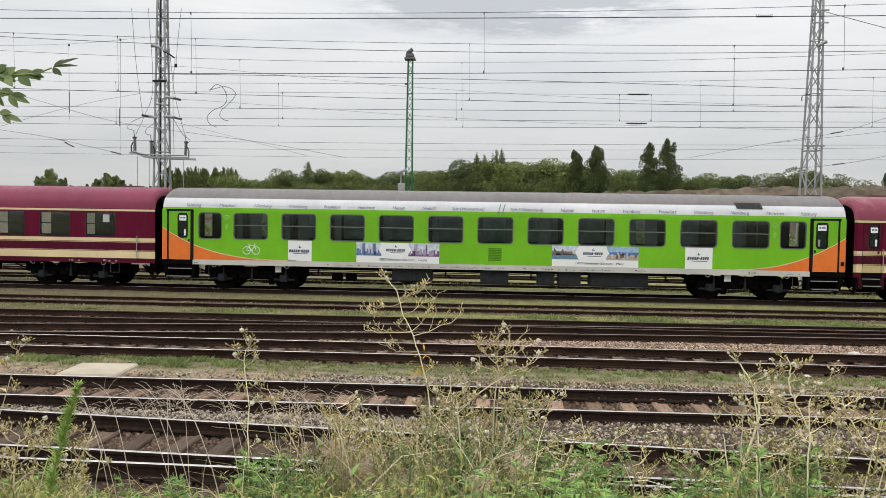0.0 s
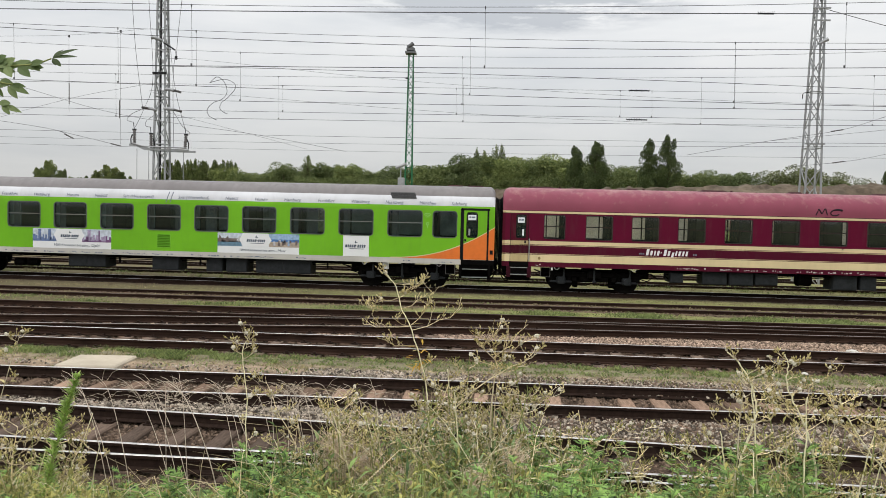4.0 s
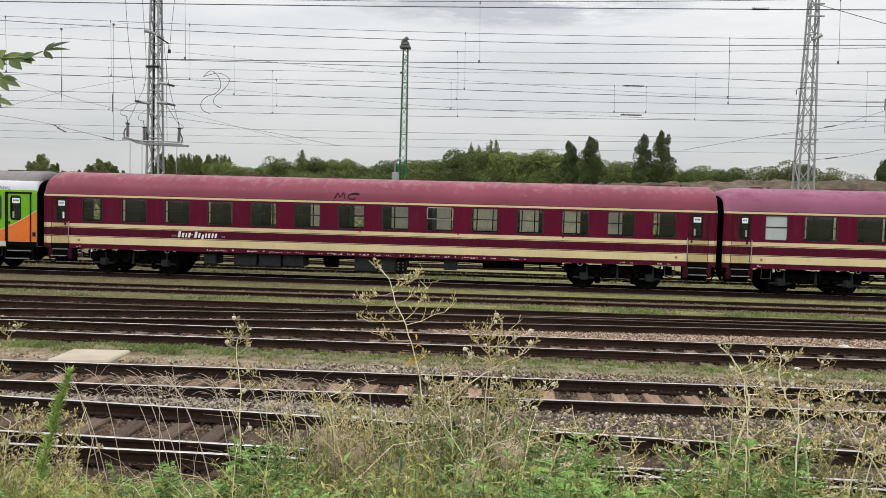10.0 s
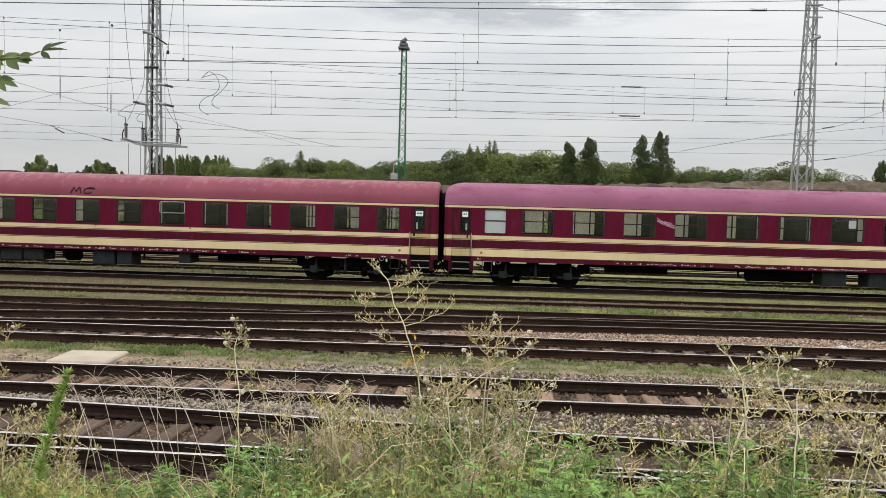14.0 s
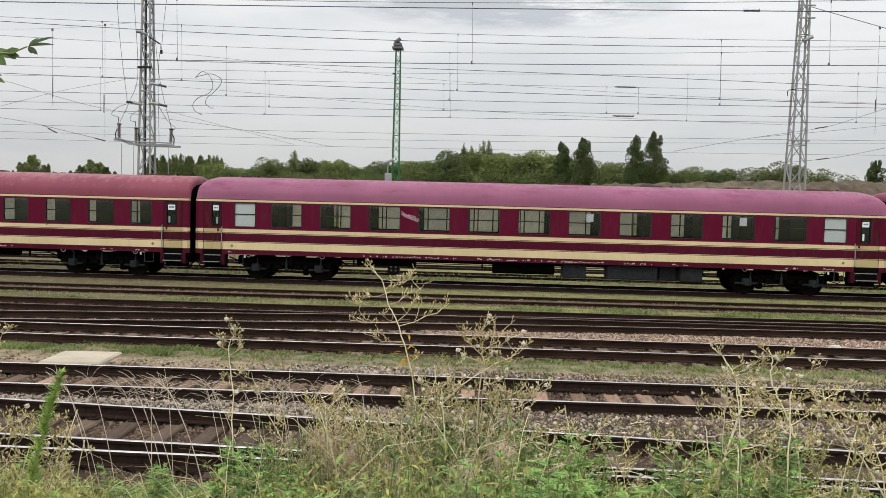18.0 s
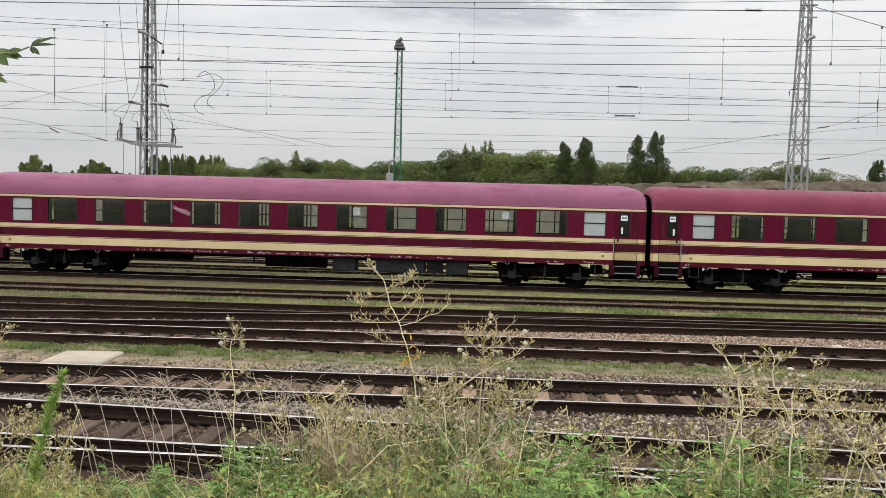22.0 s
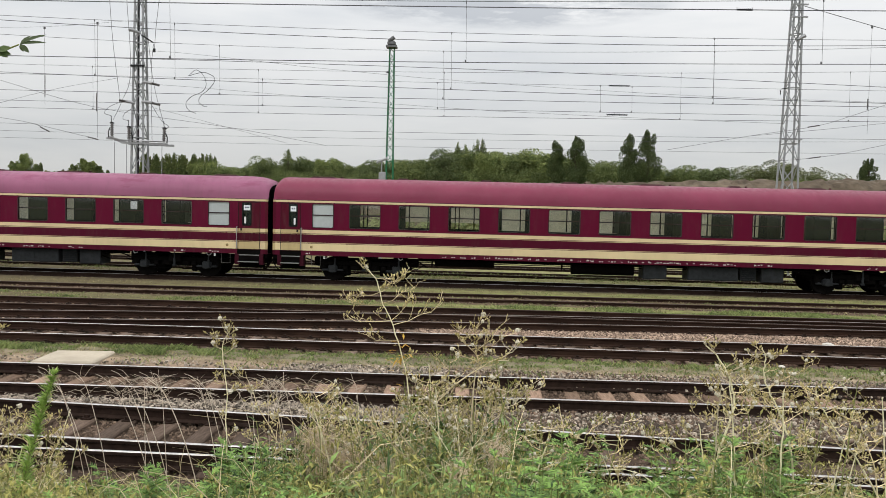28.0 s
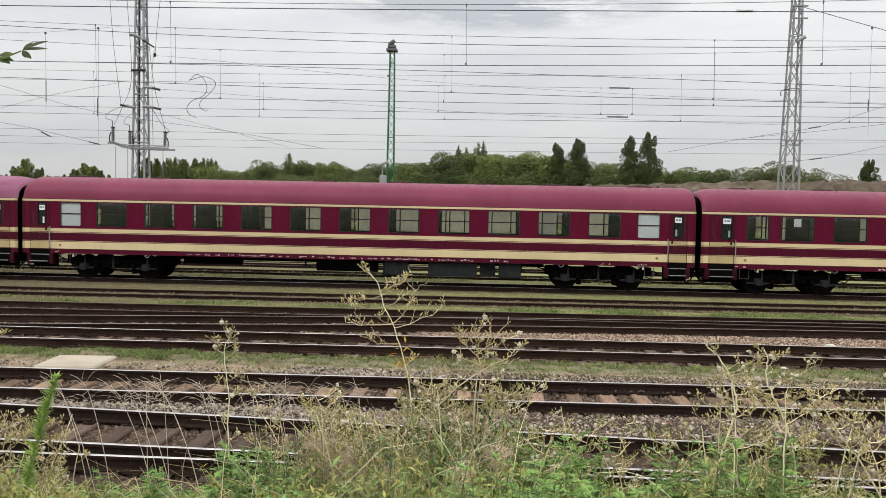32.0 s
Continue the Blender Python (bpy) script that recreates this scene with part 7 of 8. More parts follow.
def undergrowth():
    rnd = random.Random(41)
    kinds = {k: Mesh() for k in ("lobed", "narrow", "fine")}
    st, dry, straws = Mesh(), Mesh(), Mesh()
    for i in range(7200):
        y = 2.3 + 4.9 * rnd.random() ** 1.1
        x = rnd.uniform(-0.80, 0.74) * y + rnd.uniform(-0.2, 0.2)
        g = noise.noise((x * 1.3, y * 1.3, 7))
        if g < -0.3:
            continue
        h = herb_height(x, y) * rnd.uniform(0.45, 0.98) * (0.88 + 0.3 * g)
        lean = Vector((rnd.uniform(-0.25, 0.25), rnd.uniform(-0.25, 0.25), 1)).normalized()
        base = Vector((x, y, bank_z(x, y) - 0.02))
        st.tube([base, base + lean * h], 0.003, 3, r2=0.0015, cap=False)
        k = plant_kind(x, y, rnd)
        dress(kinds[k], st, base, lean, h, k, rnd)
    for i in range(650):
        y = 3.0 + 3.0 * rnd.random()
        x = rnd.uniform(-0.76, 0.70) * y
        u = x * 4 / y
        if noise.noise((x * 1.1, y * 1.1, 17)) < (0.12 if abs(u + 0.1) > 0.6 else -0.1):
            continue
        z = bank_z(x, y)
        h = herb_height(x, y) * rnd.uniform(0.6, 1.2)
        lx, ly = max(-0.9, min(0.9, rnd.gauss(0, 0.55))) * h, max(-0.4, min(0.4, rnd.gauss(0, 0.3))) * h
        r = rnd.choice((0.0018, 0.0026, 0.0034, 0.0042))
        dry.tube([(x, y, z), (x + lx * 0.25, y + ly * 0.25, z + h * 0.55), (x + lx * 0.8, y + ly * 0.8, z + h * 0.92), (x + lx * 1.3, y + ly * 1.3, z + h * rnd.uniform(0.85, 1.05))], r, 3, r2=0.0008, cap=False)
        for k in range(2):
            p = Vector((x + lx * 0.6, y + ly * 0.6, z + h * rnd.uniform(0.6, 0.9)))
            dry.tube([p, p + Vector((rnd.gauss(0, 0.06), rnd.gauss(0, 0.04), rnd.uniform(-0.01, 0.07)))], 0.0012, 3, r2=0.0007, cap=False)
    for i in range(170):
        y = 3.3 + 1.1 * rnd.random()
        u = rnd.choice((rnd.uniform(-1.1, 0.4), rnd.uniform(-0.5, 0.4), rnd.uniform(0.4, 2.2), rnd.uniform(-2.8, -2.0)))
        x = u * y / 4
        z = bank_z(x, y)
        h = herb_height(x, y) * rnd.uniform(0.5, 1.05)
        lx, ly = rnd.gauss(0, 0.42) * h, rnd.gauss(0, 0.25) * h
        straws.tube(curve([(x, y, z), (x + lx * 0.35, y + ly * 0.35, z + h * 0.55), (x + lx * 0.8, y + ly * 0.8, z + h * 0.9), (x + lx * 1.2, y + ly * 1.2, z + h * rnd.uniform(0.85, 1.1))], 3), rnd.choice((0.0020, 0.0028, 0.0036)), 4, r2=0.0010, cap=False)
    # a pale fluffy heap of dead grass in the middle of the bank
    heap = Mesh()
    for cx, cy, cz, rr, n in ((-0.80, 3.95, 1.68, 0.08, 480), (-0.68, 3.9, 1.60, 0.06, 240), (-0.58, 3.85, 1.60, 0.06, 300), (-0.42, 3.7, 1.60, 0.06, 260), (-0.05, 3.6, 1.66, 0.05, 200), (0.12, 3.7, 1.74, 0.05, 180)):
        for i in range(n):
            c = Vector((rnd.gauss(cx, rr * 0.55), rnd.gauss(cy, rr * 0.5), rnd.gauss(cz, rr * 0.5)))
            e = c + Vector((rnd.gauss(0, 0.035), rnd.gauss(0, 0.035), rnd.gauss(0.01, 0.035)))
            heap.tube([c, (c + e) / 2 + Vector((rnd.gauss(0, 0.008), 0, rnd.gauss(0, 0.008))), e], 0.0011, 3, r2=0.0006, cap=False)
            if i % 9 == 0:
                heap.tube([(c.x + rnd.gauss(0, 0.05), c.y, bank_z(c.x, c.y)), c], 0.0016, 3, r2=0.001, cap=False)
    tagged(new("lobed_weeds", kinds["lobed"].done("lobed_weeds", M["leaf_lobed"])), "bright green weeds with deeply lobed leaves on the bank", "weeds", kind="stuff")
    tagged(new("narrow_leaved_weeds", kinds["narrow"].done("narrow_leaved_weeds", M["leaf_blue"])), "blue-green weeds with narrow leaves on the bank", "weeds", kind="stuff")
    tagged(new("fine_brush", kinds["fine"].done("fine_brush", M["leaf_olive"])), "fine olive-yellow brush with tiny leaves on the bank", "weeds", kind="stuff")
    tagged(new("weed_stems", st.done("weed_stems", M["stem_green"])), "thin green weed stems on the bank", "weeds", kind="stuff")
    tagged(new("dry_stalks", dry.done("dry_stalks", M["straw"])), "dry straw-coloured grass stalks among the weeds", "dry grass", kind="stuff")
    tagged(new("pale_straws", straws.done("pale_straws", M["stem_bleached"])), "long pale bleached straws leaning among the weeds", "dry grass", kind="stuff")
    tagged(new("dead_grass_heap", heap.done("dead_grass_heap", M["heap"])), "pale pinkish fluffy heap of dead grass", "dry grass", kind="stuff")


M["heap"] = leaf_mat("dead_grass_fluff", (0.52, 0.40, 0.29), (0.86, 0.73, 0.57), 0.25, 0.9)
undergrowth()


def fluff_ball(m, p, r, rnd):
    """A soft round seed head with a ragged outline."""
    bm = bmesh.new()
    bmesh.ops.create_icosphere(bm, subdivisions=2, radius=1.0)
    bm.verts.ensure_lookup_table()
    vs = [p + v.co * r * rnd.choice((0.72, 0.8, 0.9, 1.25)) for v in bm.verts]
    m.add(vs, [[v.index for v in f.verts] for f in bm.faces])
    bm.free()


def seed_head_data(seed):
    m = Mesh()
    fluff_ball(m, Vector((0, 0, 0)), 0.010, random.Random(seed))
    return m.done("seed_head", M["fluff"])


SEED_HEADS = [seed_head_data(i) for i in range(5)]


def tall_weed(pts, label, seed, branches=12, spread=0.2, heads=0.9, r=0.006, dry=True, withered=None, leaves=10, name="dry_weed", arms=(), pale=False):
    """A tall stalk through the given points with side branches, small leaves and seed heads."""
    rnd = random.Random(seed)
    base = Vector(pts[0])
    t = thing(name, Matrix.Translation(base), label, "weed", "tall weeds on the bank")
    line = [p - base + Vector((0.009 * noise.noise((j * 0.45, seed, 0)), 0, 0)) for j, p in enumerate(curve(pts, 6))]
    st = Mesh().tube(line, r, 6, r2=r * (0.55 if pale else 0.35))
    part("stem", st, M["stem_bleached" if pale else "stem_dry" if dry else "stem_green"], t)
    tw, fl, lf = Mesh(), [], Mesh()
    Z = Vector((0, 0, 1))

    def bud(p, d, size):
        d = d.normalized()
        a = d.orthogonal().normalized()
        b = d.cross(a)
        w = size * 0.23
        q = p + d * size * 0.4
        lf.add([p, q + a * w, q + b * w, q - a * w, q - b * w, p + d * size], [(0, 2, 1), (0, 3, 2), (0, 4, 3), (0, 1, 4), (5, 1, 2), (5, 2, 3), (5, 3, 4), (5, 4, 1)])

    def twig(p, d, length, depth):
        """A side branch that sags and turns up at its tip, set with short stalked buds."""
        w = length * 0.06
        jog = [Vector((rnd.gauss(0, w), rnd.gauss(0, w), rnd.gauss(0, w))) for _ in range(4)]
        pts = [p, p + d * length * 0.3 + jog[0] * 0.5, p + d * length * 0.55 + jog[1] + Z * length * 0.03, p + d * length * 0.8 + jog[2] + Z * length * 0.10, p + d * length + jog[3] * 0.6 + Z * length * 0.24]
        tw.tube(pts, (0.0026, 0.0018, 0.0014)[depth], 3, r2=0.0011, cap=False)
        if depth < 2:
            for _ in range(rnd.randint(1, 3) if depth == 0 else rnd.randint(0, 1)):
                k = rnd.choice((1, 2, 3))
                nd = (d * 0.8 + Vector((rnd.gauss(0, 0.6), rnd.gauss(0, 0.5), rnd.uniform(0.0, 0.7)))).normalized()
                twig(pts[k], nd, length * rnd.uniform(0.3, 0.5), depth + 1)
        count = max(3, int(length * 42))
        for k in range(count):
            f = 0.3 + 0.7 * (k + rnd.random()) / count
            q = f * 4
            c = pts[min(3, int(q))].lerp(pts[min(3, int(q)) + 1], q - min(3, int(q)))
            e = c + (d * rnd.uniform(-0.2, 0.7) + Vector((rnd.gauss(0, 0.6), rnd.gauss(0, 0.6), rnd.uniform(0.2, 1.2)))).normalized() * rnd.uniform(0.008, 0.026)
            tw.tube([c, e], 0.0009, 3, cap=False)
            if rnd.random() < heads * 0.085:
                fl.append((e, rnd.choice((0.6, 0.8, 1.0, 1.2))))
            else:
                bud(e, (e - c) + Vector((rnd.gauss(0, 0.006), 0, 0.004)), rnd.uniform(0.014, 0.026))
    n = len(line)
    for i in range(branches):
        f = 0.38 + 0.60 * i / branches
        p = line[min(n - 1, int(f * n))]
        a = math.pi * (i % 2) + rnd.gauss(0, 0.6)
        d = Vector((math.cos(a) * 1.2, math.sin(a) * 0.6, rnd.uniform(0.0, 0.8))).normalized()
        twig(p, d, spread * rnd.uniform(0.4, 1.1) * (1.1 - 0.45 * f), 0)
    for z0, dx, dz in arms:
        p = min(line, key=lambda q: abs(q.z + base.z - z0))
        d = Vector((dx, rnd.uniform(-0.04, 0.04), dz))
        twig(p, d.normalized(), d.length, 0)
    for i in range(leaves):
        p = line[rnd.randrange(1, max(2, int(n * 0.6)))]
        a = rnd.uniform(0, 6.28)
        leaf(lf, p, Vector((math.cos(a), math.sin(a), 0.3)), rnd.uniform(0.04, 0.09), rnd.uniform(0.005, 0.010), Z)
    tagged(part("twig_tangle", tw, M["stem_dry"], t), kind="stuff")
    for e, k in fl:
        ob = part("seed_head", rnd.choice(SEED_HEADS), None, t, at=Matrix.Translation(e) @ Matrix.Rotation(rnd.uniform(0, 6.28), 4, "Z"))
        ob.scale = (k, k, k)
    tagged(part("foliage", lf, M["bud_dry"] if dry else M["leaf_olive"], t), kind="stuff")
    if withered is not None:
        w = Mesh()
        c = Vector(withered) - base
        for _ in range(26):
            leaf(w, c + Vector((rnd.gauss(0, 0.02), rnd.gauss(0, 0.02), rnd.gauss(0, 0.045))), Vector((rnd.gauss(0, 1), rnd.gauss(0, 1), rnd.gauss(0.2, 0.7))).normalized(), rnd.uniform(0.03, 0.08), 0.006, Z)
        tagged(part("withered_foliage", w, M["stem_orange"], t, "yellow-orange withered leaves"), kind="stuff")
    return t


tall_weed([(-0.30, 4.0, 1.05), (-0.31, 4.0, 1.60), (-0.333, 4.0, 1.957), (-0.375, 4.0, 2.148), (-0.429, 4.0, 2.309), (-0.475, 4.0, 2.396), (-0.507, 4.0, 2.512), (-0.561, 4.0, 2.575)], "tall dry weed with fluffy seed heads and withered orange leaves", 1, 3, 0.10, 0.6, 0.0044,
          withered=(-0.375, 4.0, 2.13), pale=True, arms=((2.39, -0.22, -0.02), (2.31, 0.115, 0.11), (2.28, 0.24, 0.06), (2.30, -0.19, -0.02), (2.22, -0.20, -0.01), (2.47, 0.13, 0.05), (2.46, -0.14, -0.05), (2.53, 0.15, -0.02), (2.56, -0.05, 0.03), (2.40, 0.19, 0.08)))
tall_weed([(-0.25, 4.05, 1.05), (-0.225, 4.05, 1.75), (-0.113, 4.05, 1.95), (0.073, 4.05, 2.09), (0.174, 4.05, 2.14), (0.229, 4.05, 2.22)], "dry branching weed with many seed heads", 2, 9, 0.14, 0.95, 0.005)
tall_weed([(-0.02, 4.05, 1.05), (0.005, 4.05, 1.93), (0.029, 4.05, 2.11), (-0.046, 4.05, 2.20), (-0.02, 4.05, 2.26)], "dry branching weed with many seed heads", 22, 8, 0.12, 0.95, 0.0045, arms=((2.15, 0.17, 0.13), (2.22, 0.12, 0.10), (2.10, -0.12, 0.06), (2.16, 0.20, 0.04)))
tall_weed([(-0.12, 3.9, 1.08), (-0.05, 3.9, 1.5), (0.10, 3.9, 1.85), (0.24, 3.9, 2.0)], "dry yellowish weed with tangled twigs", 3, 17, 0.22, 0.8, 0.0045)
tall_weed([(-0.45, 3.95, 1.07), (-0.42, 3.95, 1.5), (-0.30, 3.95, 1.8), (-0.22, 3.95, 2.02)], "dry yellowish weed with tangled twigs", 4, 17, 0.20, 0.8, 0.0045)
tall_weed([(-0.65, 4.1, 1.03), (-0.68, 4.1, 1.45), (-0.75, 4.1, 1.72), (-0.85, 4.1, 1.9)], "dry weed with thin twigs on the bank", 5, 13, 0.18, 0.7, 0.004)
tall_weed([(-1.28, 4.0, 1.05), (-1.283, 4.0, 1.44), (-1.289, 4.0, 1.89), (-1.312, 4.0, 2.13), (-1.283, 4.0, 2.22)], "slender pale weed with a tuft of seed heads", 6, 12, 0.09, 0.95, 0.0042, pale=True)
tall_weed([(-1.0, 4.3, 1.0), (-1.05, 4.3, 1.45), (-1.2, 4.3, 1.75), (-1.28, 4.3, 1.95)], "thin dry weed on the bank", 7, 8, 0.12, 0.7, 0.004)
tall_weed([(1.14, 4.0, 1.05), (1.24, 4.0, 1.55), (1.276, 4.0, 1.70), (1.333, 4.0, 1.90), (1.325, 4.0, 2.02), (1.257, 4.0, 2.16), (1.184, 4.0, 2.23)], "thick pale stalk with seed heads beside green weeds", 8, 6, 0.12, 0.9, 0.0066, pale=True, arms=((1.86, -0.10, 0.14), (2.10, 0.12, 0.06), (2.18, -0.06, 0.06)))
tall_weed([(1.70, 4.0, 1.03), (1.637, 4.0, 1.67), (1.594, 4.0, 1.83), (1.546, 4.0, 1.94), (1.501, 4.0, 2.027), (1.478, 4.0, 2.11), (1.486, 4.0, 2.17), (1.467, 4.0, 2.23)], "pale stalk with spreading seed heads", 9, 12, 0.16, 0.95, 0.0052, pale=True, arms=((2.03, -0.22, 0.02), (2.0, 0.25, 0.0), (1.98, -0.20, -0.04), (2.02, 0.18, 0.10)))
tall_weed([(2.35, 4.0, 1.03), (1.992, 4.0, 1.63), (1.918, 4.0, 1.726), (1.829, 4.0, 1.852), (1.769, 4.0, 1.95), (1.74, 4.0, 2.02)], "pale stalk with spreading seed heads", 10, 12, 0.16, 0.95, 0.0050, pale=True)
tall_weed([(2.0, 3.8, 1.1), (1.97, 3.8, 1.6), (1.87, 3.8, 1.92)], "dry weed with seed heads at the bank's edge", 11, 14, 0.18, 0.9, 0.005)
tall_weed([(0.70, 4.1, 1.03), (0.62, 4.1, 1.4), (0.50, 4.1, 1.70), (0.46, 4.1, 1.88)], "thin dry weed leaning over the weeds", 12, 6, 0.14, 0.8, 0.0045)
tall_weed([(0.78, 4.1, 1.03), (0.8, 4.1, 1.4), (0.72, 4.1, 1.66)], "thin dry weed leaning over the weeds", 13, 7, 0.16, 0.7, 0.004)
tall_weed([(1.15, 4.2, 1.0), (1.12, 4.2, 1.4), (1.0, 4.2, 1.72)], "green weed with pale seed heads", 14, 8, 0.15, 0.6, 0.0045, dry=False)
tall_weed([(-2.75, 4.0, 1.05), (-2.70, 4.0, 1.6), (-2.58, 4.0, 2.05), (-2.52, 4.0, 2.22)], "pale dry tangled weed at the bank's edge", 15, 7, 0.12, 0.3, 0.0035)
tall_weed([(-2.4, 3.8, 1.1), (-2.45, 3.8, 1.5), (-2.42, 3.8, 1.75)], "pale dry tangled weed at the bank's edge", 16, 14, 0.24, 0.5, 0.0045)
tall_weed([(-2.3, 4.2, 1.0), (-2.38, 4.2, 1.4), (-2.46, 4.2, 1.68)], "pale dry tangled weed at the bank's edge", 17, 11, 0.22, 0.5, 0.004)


M["leaf_fresh"] = leaf_mat("fresh_leaf", (0.19, 0.31, 0.06), (0.46, 0.60, 0.17), 0.5)


def lesser_weeds():
    """Shorter dry weeds that make the tangle above the green."""
    rnd = random.Random(52)
    spots = [(-1.0 + 1.35 * i / 19, 1.66 + 0.22 * math.sin(math.pi * i / 19)) for i in range(20)] + [(0.42 + 1.7 * i / 12, 1.70) for i in range(13)] + [(-2.85 + 0.7 * i / 9, 1.66) for i in range(10)]
    for n, (x, top) in enumerate(spots):
        y = 4.0 + rnd.uniform(-0.35, 0.6)
        x = x * y / 4.0 + rnd.uniform(-0.05, 0.05)
        top = 2.89 - (2.89 - top) * y / 4.0 + rnd.uniform(-0.12, 0.16)
        z = bank_z(x, y) - 0.02
        dx, dy = rnd.uniform(-0.22, 0.22), rnd.uniform(-0.15, 0.15)
        k = rnd.random()
        tall_weed([(x, y, z), (x + dx * 0.3, y + dy * 0.3, z + (top - z) * 0.5), (x + dx, y + dy, top)], "short dry weed with straw-coloured twigs" if k < 0.45 else "short green weed with thin twigs", 100 + n,
                  6, 0.17, 0.7, 0.0046, pale=k < 0.3, dry=k < 0.45, leaves=5 if k < 0.45 else 18)


lesser_weeds()


def panicle_weeds():
    """Tall thin weeds whose budding tops make an airy tangle above the bank."""
    rnd = random.Random(83)
    spots = [(-0.22 + 0.46 * i / 6, 1.98 + 0.22 * rnd.random()) for i in range(7)] + [(-0.80 + 0.5 * i / 5, 1.80 + 0.18 * rnd.random()) for i in range(6)] + [(1.25 + 0.8 * i / 9, 1.92 + 0.22 * rnd.random()) for i in range(10)] + [(0.35 + 0.8 * i / 4, 1.78 + 0.1 * rnd.random()) for i in range(5)]
    for n, (u, top) in enumerate(spots):
        y = 3.9 + rnd.uniform(-0.2, 0.5)
        x = (u + rnd.uniform(-0.04, 0.04)) * y / 4.0
        top = 2.89 - (2.89 - top) * y / 4.0
        z = bank_z(x, y) - 0.02
        dx = rnd.uniform(-0.16, 0.16)
        k = rnd.random()
        tall_weed([(x - dx, y, z), (x - dx * 0.6, y, z + (top - z) * 0.45), (x - dx * 0.1, y, z + (top - z) * 0.8), (x + dx * 0.3, y, top)], "tall thin yellowish weed with budding twigs" if k < 0.5 else "tall thin olive-green weed with budding twigs", 300 + n,
                  7, 0.17, 0.7, 0.0046, pale=k < 0.3, dry=k < 0.5, leaves=4 if k < 0.5 else 14)


panicle_weeds()


def yellowing_weeds():
    """Sturdy yellow-green weeds crowded round the foot of the tallest one."""
    rnd = random.Random(97)
    for n in range(11):
        y = 3.85 + rnd.uniform(-0.15, 0.3)
        x = (-0.36 + 0.052 * n + rnd.uniform(-0.03, 0.03)) * y / 4.0
        top = 2.89 - (2.89 - 1.90 - 0.10 * rnd.random()) * y / 4.0
        z = bank_z(x, y) - 0.02
        dx = rnd.uniform(-0.14, 0.14)
        tall_weed([(x - dx, y, z), (x - dx * 0.5, y, z + (top - z) * 0.5), (x, y, z + (top - z) * 0.8), (x + dx * 0.4, y, top)], "sturdy yellow-green weed with leafy twigs", 400 + n, 5, 0.15, 0.5, 0.0058, dry=False, leaves=30)


yellowing_weeds()


def leafy_weeds():
    """Upright green weeds that stand above the rest of the bank."""
    rnd = random.Random(71)
    spots = [(-1.1 + 1.35 * rnd.random(), 1.74 - 0.14 * rnd.random(), "narrow") for _ in range(40)] + [(-0.34 + 0.62 * rnd.random(), 1.84 - 0.16 * rnd.random(), "long") for _ in range(30)] + [(-0.95 + 0.25 * rnd.random(), 1.74, "long") for _ in range(3)] + [(0.0 + 0.65 * rnd.random(), 1.71 - 0.08 * rnd.random(), "lobed") for _ in range(30)] + [(-1.3 + 0.6 * rnd.random(), 1.60, "lobed") for _ in range(10)] \
        + [(0.95 + 0.65 * rnd.random(), 1.78 - 0.1 * rnd.random(), "lobed") for _ in range(24)] + [(1.28 + 0.3 * rnd.random(), 1.84, "fine") for _ in range(8)] + [(-1.9 + 0.5 * rnd.random(), 1.47, "lobed") for _ in range(7)] \
        + [(-2.7 + 0.5 * rnd.random(), 1.56, "fine") for _ in range(8)] + [(1.65 + 0.6 * rnd.random(), 1.58, "narrow") for _ in range(5)] + [(-1.34 + 0.12 * rnd.random(), 1.64, "lobed") for _ in range(3)] \
        + [(-0.40 + 0.42 * rnd.random(), 1.86 - 0.1 * rnd.random(), "narrow") for _ in range(10)] + [(-0.9 + 1.1 * rnd.random(), 1.78, "fine") for _ in range(24)] + [(-0.8 + 1.05 * rnd.random(), 1.79, "narrow") for _ in range(30)]
    words = {"long": "tall blue-green weed with long pointed leaves", "narrow": "upright blue-green weed with narrow leaves", "lobed": "upright green weed with lobed leaves", "fine": "olive-yellow bushy weed with tiny leaves"}
    mats = {"long": M["leaf_sage"], "narrow": M["leaf_blue"], "lobed": M["leaf_lobed"], "fine": M["leaf_olive"]}
    for n, (x, top, kind) in enumerate(spots):
        y = 3.7 + rnd.random() * 1.1
        x = x * y / 4.0
        top = 2.89 - (2.89 - top) * y / 4.0 + rnd.uniform(-0.1, 0.06)
        base = Vector((x, y, bank_z(x, y) - 0.02))
        hgt = top - base.z
        lean = Vector((rnd.uniform(-0.2, 0.2), rnd.uniform(-0.2, 0.1), 1)).normalized()
        t = thing("leafy_weed", Matrix.Translation(base), words[kind], "weed", "leafy weeds on the bank")
        tw, m = Mesh(), Mesh()
        dress(m, tw, Vector((0, 0, 0)), lean, hgt, kind, rnd, 2.6)
        part("stem", Mesh().tube([(0, 0, 0), lean * hgt * 0.5, lean * hgt], 0.0045, 4, r2=0.002), M["stem_green"], t)
        if tw.v:
            tagged(part("twig_tangle", tw, M["stem_dry"], t), kind="stuff")
        tagged(part("foliage", m, mats[kind], t), kind="stuff")


leafy_weeds()


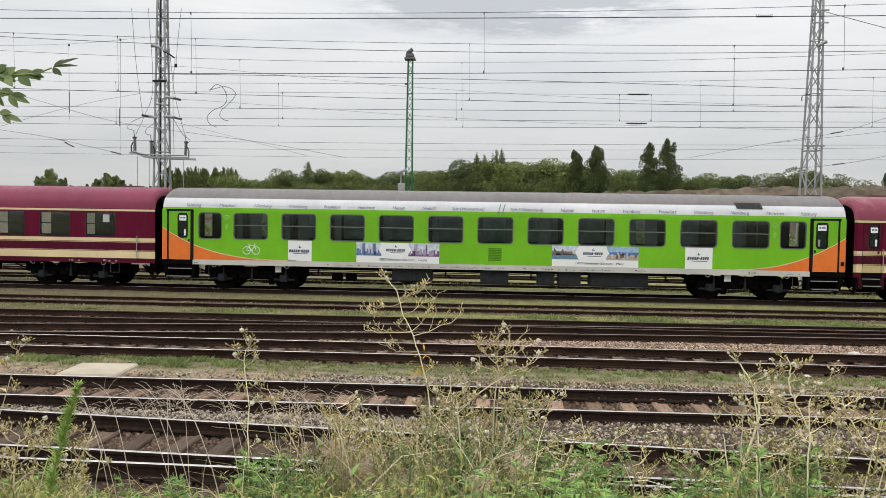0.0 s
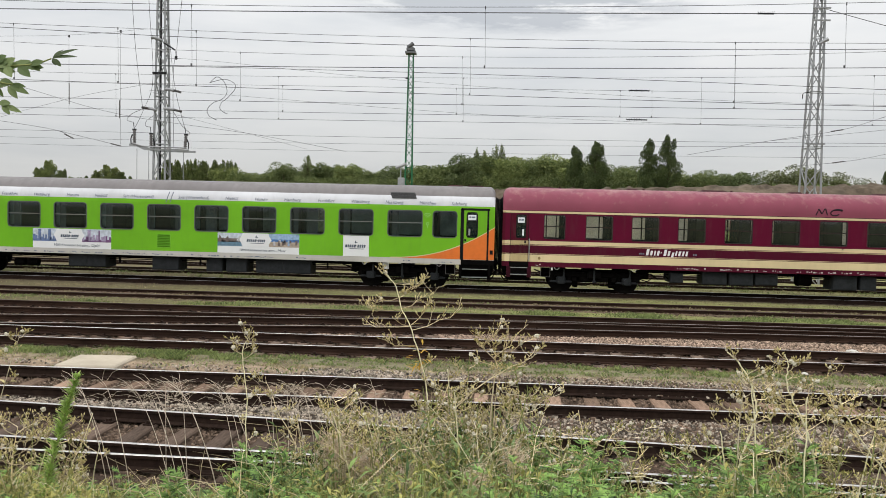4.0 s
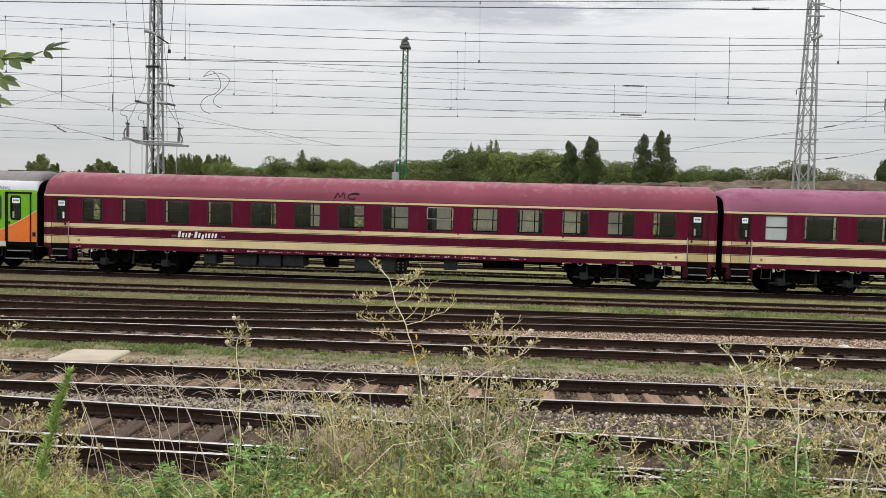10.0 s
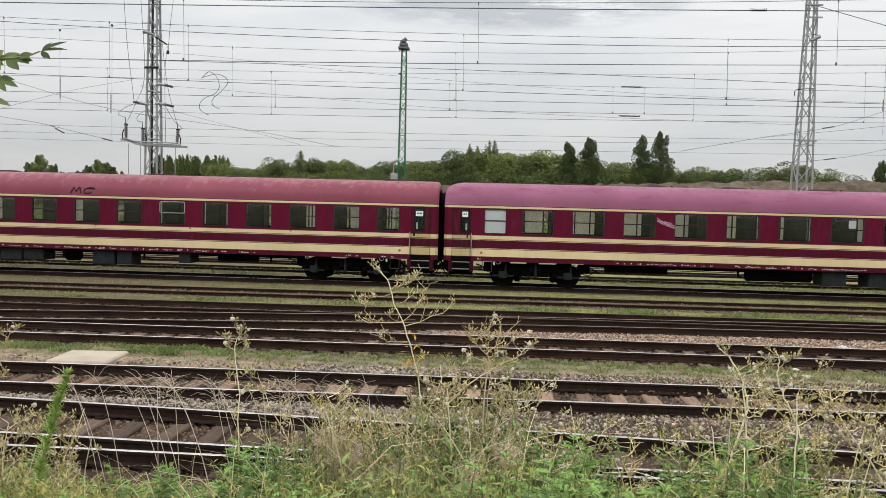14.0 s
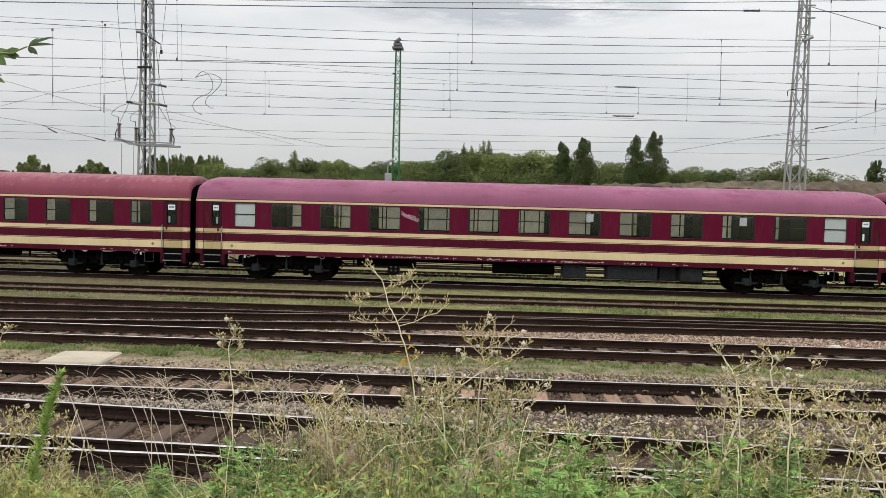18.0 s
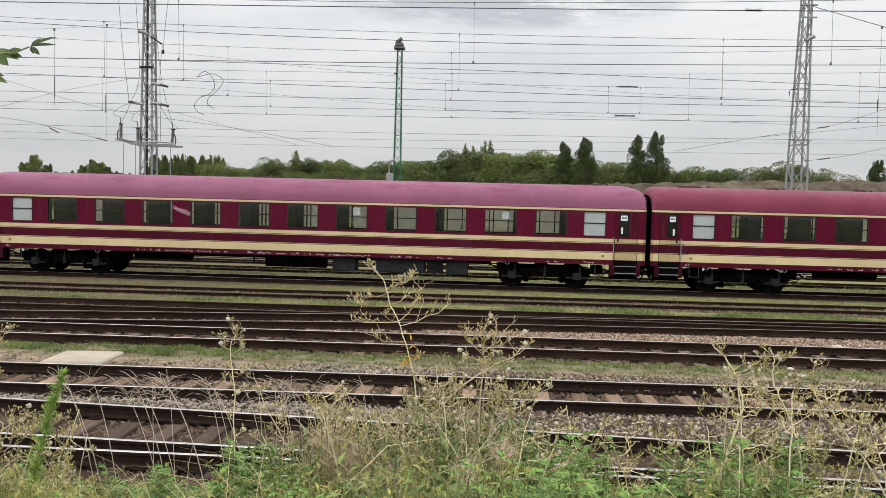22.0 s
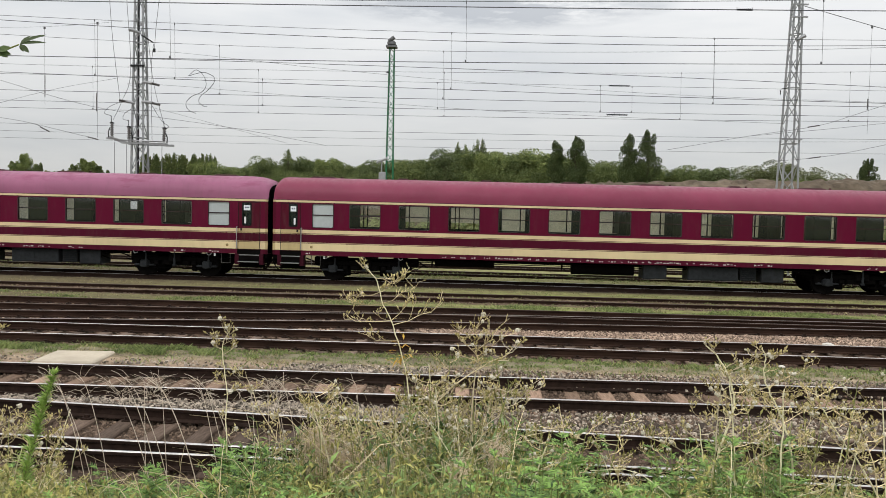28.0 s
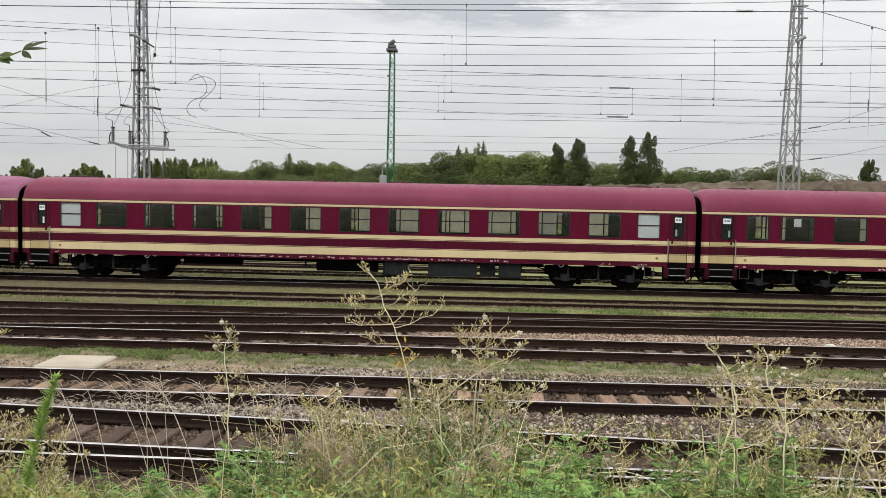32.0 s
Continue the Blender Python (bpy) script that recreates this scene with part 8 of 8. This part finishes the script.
def green_plume():
    """A tall fresh weed set all round with narrow leaves."""
    rnd = random.Random(9)
    base = Vector((-2.075, 3.45, 1.12))
    t = thing("horseweed", Matrix.Translation(base), "fresh green spire of narrow leaves", "weed", "tall weeds on the bank")
    line = [p for p in curve([(0, 0, 0.0), (0.012, 0, 0.40), (0.085, 0, 0.72), (0.168, 0, 0.985)], 14)]
    part("stem", Mesh().tube(line, 0.007, 5, r2=0.003), M["stem_green"], t)
    m = Mesh()
    n = len(line)
    for i in range(760):
        f = rnd.random() ** 0.8
        k = min(n - 2, int(f * (n - 1)))
        p = line[k].lerp(line[k + 1], rnd.random())
        a = rnd.uniform(0, 6.28)
        leaf(m, p, Vector((math.cos(a), math.sin(a), 0.9)), rnd.uniform(0.05, 0.10) * (1.2 - 0.72 * f), rnd.uniform(0.003, 0.006), Vector((0, 0, 1)))
    tagged(part("foliage", m, M["leaf_fresh"], t), kind="stuff")


green_plume()


M["stem_pale"] = leaf_mat("bleached_stalk", (0.42, 0.345, 0.27), (0.66, 0.57, 0.47), 0.1, 0.8)


def bent_stalks():
    """Thin dead stalks arching over the nearest rails."""
    rnd = random.Random(14)
    for i in range(25):
        x = -2.3 + i * 0.072 + rnd.uniform(-0.04, 0.04)
        y = 4.6 + rnd.uniform(-0.2, 0.4)
        z = bank_z(x, y)
        top = 1.86 - 0.06 * rnd.random() - 0.02 * (y - 4.6) * 10
        dx = -rnd.uniform(0.02, 0.42)
        base = Vector((x, y, z - 0.02))
        t = thing("dead_stalk", Matrix.Translation(base), "thin pale dead stalk arching over the bank", "stalk", "dead stalks")
        pts = [(0, 0, 0), (dx * 0.35, 0, (top - z) * 0.55), (dx * 0.75, 0.02, (top - z) * 0.9), (dx, 0.02, top - z), (dx - 0.06, 0.02, top - z + 0.03)]
        part("stem", Mesh().tube(curve(pts, 5), 0.0025, 4, r2=0.0013), M["stem_pale"], t)
        tw = Mesh()
        for j in range(9):
            p = Vector(pts[3]) + Vector((rnd.uniform(-0.02, 0.08), 0, rnd.uniform(-0.15, 0.0)))
            e = p + Vector((rnd.uniform(-0.14, 0.14), rnd.uniform(-0.05, 0.05), rnd.uniform(-0.02, 0.09)))
            tw.tube([p, (p + e) / 2 + Vector((0, 0, 0.015)), e], 0.0018, 3, r2=0.0009, cap=False)
        tagged(part("twig_tangle", tw, M["stem_pale"], t), kind="stuff")


bent_stalks()


def near_tree():
    """A young tree beside the camera; only the tips of three twigs reach into view."""
    rnd = random.Random(6)
    base = Vector((-3.3, 2.6, bank_z(-3.3, 2.6)))
    t = thing("young_tree", Matrix.Translation(base), "young broadleaf tree with twigs of pointed green leaves", "tree")
    part("trunk", Mesh().tube([(0, 0, -0.1), (0.05, 0, 1.2), (0.0, 0.05, 2.6), (0.05, 0, 3.6)], 0.045, 8, r2=0.012), M["bark"], t)
    lf = Mesh()
    Z = Vector((0, 0, 1))

    def blade(m, p, d, length, width, face, droop=0.25):
        """A leaf in six facets, bent along its length."""
        d = d.normalized()
        s = face.cross(d).normalized()
        n = d.cross(s)
        rows = [(0.0, 0.08), (0.3, 0.85), (0.55, 1.0), (0.8, 0.62), (1.0, 0.03)]
        vs = []
        for f, w in rows:
            c = p + d * length * f - n * length * droop * f * f
            vs += [c + s * width * w + n * width * 0.15 * w, c, c - s * width * w + n * width * 0.15 * w]
        m.add(vs, [(3 * i + j, 3 * i + j + 1, 3 * i + j + 4, 3 * i + j + 3) for i in range(4) for j in (0, 1)])
    twigs = [[(-3.28, 2.6, 3.2), (-2.6, 2.85, 3.40), (-2.1, 3.0, 3.42), (-1.98, 3.0, 3.434), (-1.843, 3.0, 3.445), (-1.77, 3.0, 3.468)], [(-3.28, 2.6, 3.0), (-2.6, 2.8, 3.25), (-2.1, 2.97, 3.37), (-1.93, 3.0, 3.365)], [(-3.28, 2.6, 2.9), (-2.6, 2.8, 3.1), (-2.15, 2.97, 3.27), (-1.97, 3.0, 3.285)],
             [(-3.28, 2.6, 3.4), (-3.0, 2.4, 3.8), (-2.7, 2.3, 4.1)], [(-3.28, 2.6, 3.3), (-3.7, 2.8, 3.7), (-4.0, 2.9, 3.9)]]
    out = Vector((0.1, -1, 0.35))
    for k, tw in enumerate(twigs):
        line = [p - base for p in curve(tw, 6)]
        part("twig", Mesh().tube(line, 0.009, 5, r2=0.0028), M["stem_green"], t)
        n = len(line)
        for j in range(int(n * 0.7)):
            f = 0.10 + (0.66 if k < 3 else 0.85) * rnd.random()
            p = line[min(n - 1, int(f * n))]
            a = rnd.choice((0.7, -0.7)) + rnd.gauss(0, 0.5)
            blade(lf, p, Vector((math.cos(a), rnd.gauss(0, 0.4), math.sin(a) * 0.6)), rnd.uniform(0.05, 0.085), rnd.uniform(0.012, 0.020), out)
    # the fan of narrow leaflets at the tip of the top twig, and the leaves behind it
    e = Vector((-1.765, 3.0, 3.470)) - base
    for a, ln, w in ((0.62, 0.095, 0.0075), (0.30, 0.085, 0.007), (0.95, 0.05, 0.006), (-0.75, 0.045, 0.010), (-1.2, 0.03, 0.008)):
        tip = Mesh()
        blade(tip, Vector((0, 0, 0)), Vector((math.cos(a), 0.05, math.sin(a))), ln, w, out, 0.45 if a > 0 else 0.1)
        part("leaflet", tip, M["leaf_tip"], t, "dark curled narrow leaflet", at=Matrix.Translation(e))
    for x, z, a, ln, w in ((-1.86, 3.445, 0.5, 0.045, 0.009), (-1.85, 3.44, -0.5, 0.035, 0.010), (-1.99, 3.44, 0.2, 0.06, 0.022), (-2.0, 3.44, -0.25, 0.07, 0.024), (-2.0, 3.45, 0.7, 0.05, 0.018),
                           (-1.99, 3.37, 0.1, 0.055, 0.020), (-1.945, 3.365, -0.35, 0.085, 0.014), (-1.95, 3.36, -0.9, 0.06, 0.014), (-1.94, 3.365, -0.05, 0.06, 0.011), (-1.99, 3.29, 0.1, 0.05, 0.014), (-1.975, 3.285, -0.3, 0.075, 0.012), (-1.975, 3.285, -0.8, 0.05, 0.012)):
        blade(lf, Vector((x, 3.0, z)) - base, Vector((math.cos(a), rnd.uniform(-0.2, 0.2), math.sin(a))), ln, w, out)
    tagged(part("foliage", lf, M["leaf_branch"], t), kind="stuff")
    return t


M["leaf_tip"] = leaf_mat("dark_young_leaf", (0.045, 0.065, 0.030), (0.10, 0.13, 0.06), 0.25)
YOUNG_TREE = near_tree()
# slow sway of the young tree: seconds, degrees
SWAY = [(0, 0.05), (2, -0.1), (4, 0.0), (6, 0.0), (9, -0.1), (12, -0.05), (14, -0.2), (17, -0.6), (19, -0.9), (21, -0.75), (23, -0.8), (25, -0.75), (27.5, -0.8), (29, -0.9), (30.5, -0.8), (32, -0.7)]


# ---- motion of the train ----
def way_at(t):
    for (ta, sa), (tb, sb) in zip(TRAIN_WAY, TRAIN_WAY[1:]):
        if ta <= t <= tb:
            return sa + (sb - sa) * (t - ta) / (tb - ta)
    return TRAIN_WAY[-1][1]


def motions():
    base = YOUNG_TREE.matrix_basis.translation.copy()
    walk(YOUNG_TREE, [(t, pose(*base, 0, a, 0)) for t, a in SWAY])
    for root, u in COACHES:
        walk(root, [(t, pose(START_X + u + s, TRACK_Y, 0)) for t, s in TRAIN_WAY])
    times = [i * 0.2 for i in range(161)]
    for w, x in WHEELSETS:
        walk(w, [(t, pose(x, 0, 0.46, 0, math.degrees(way_at(t) / 0.46) , 0)) for t in times])


motions()
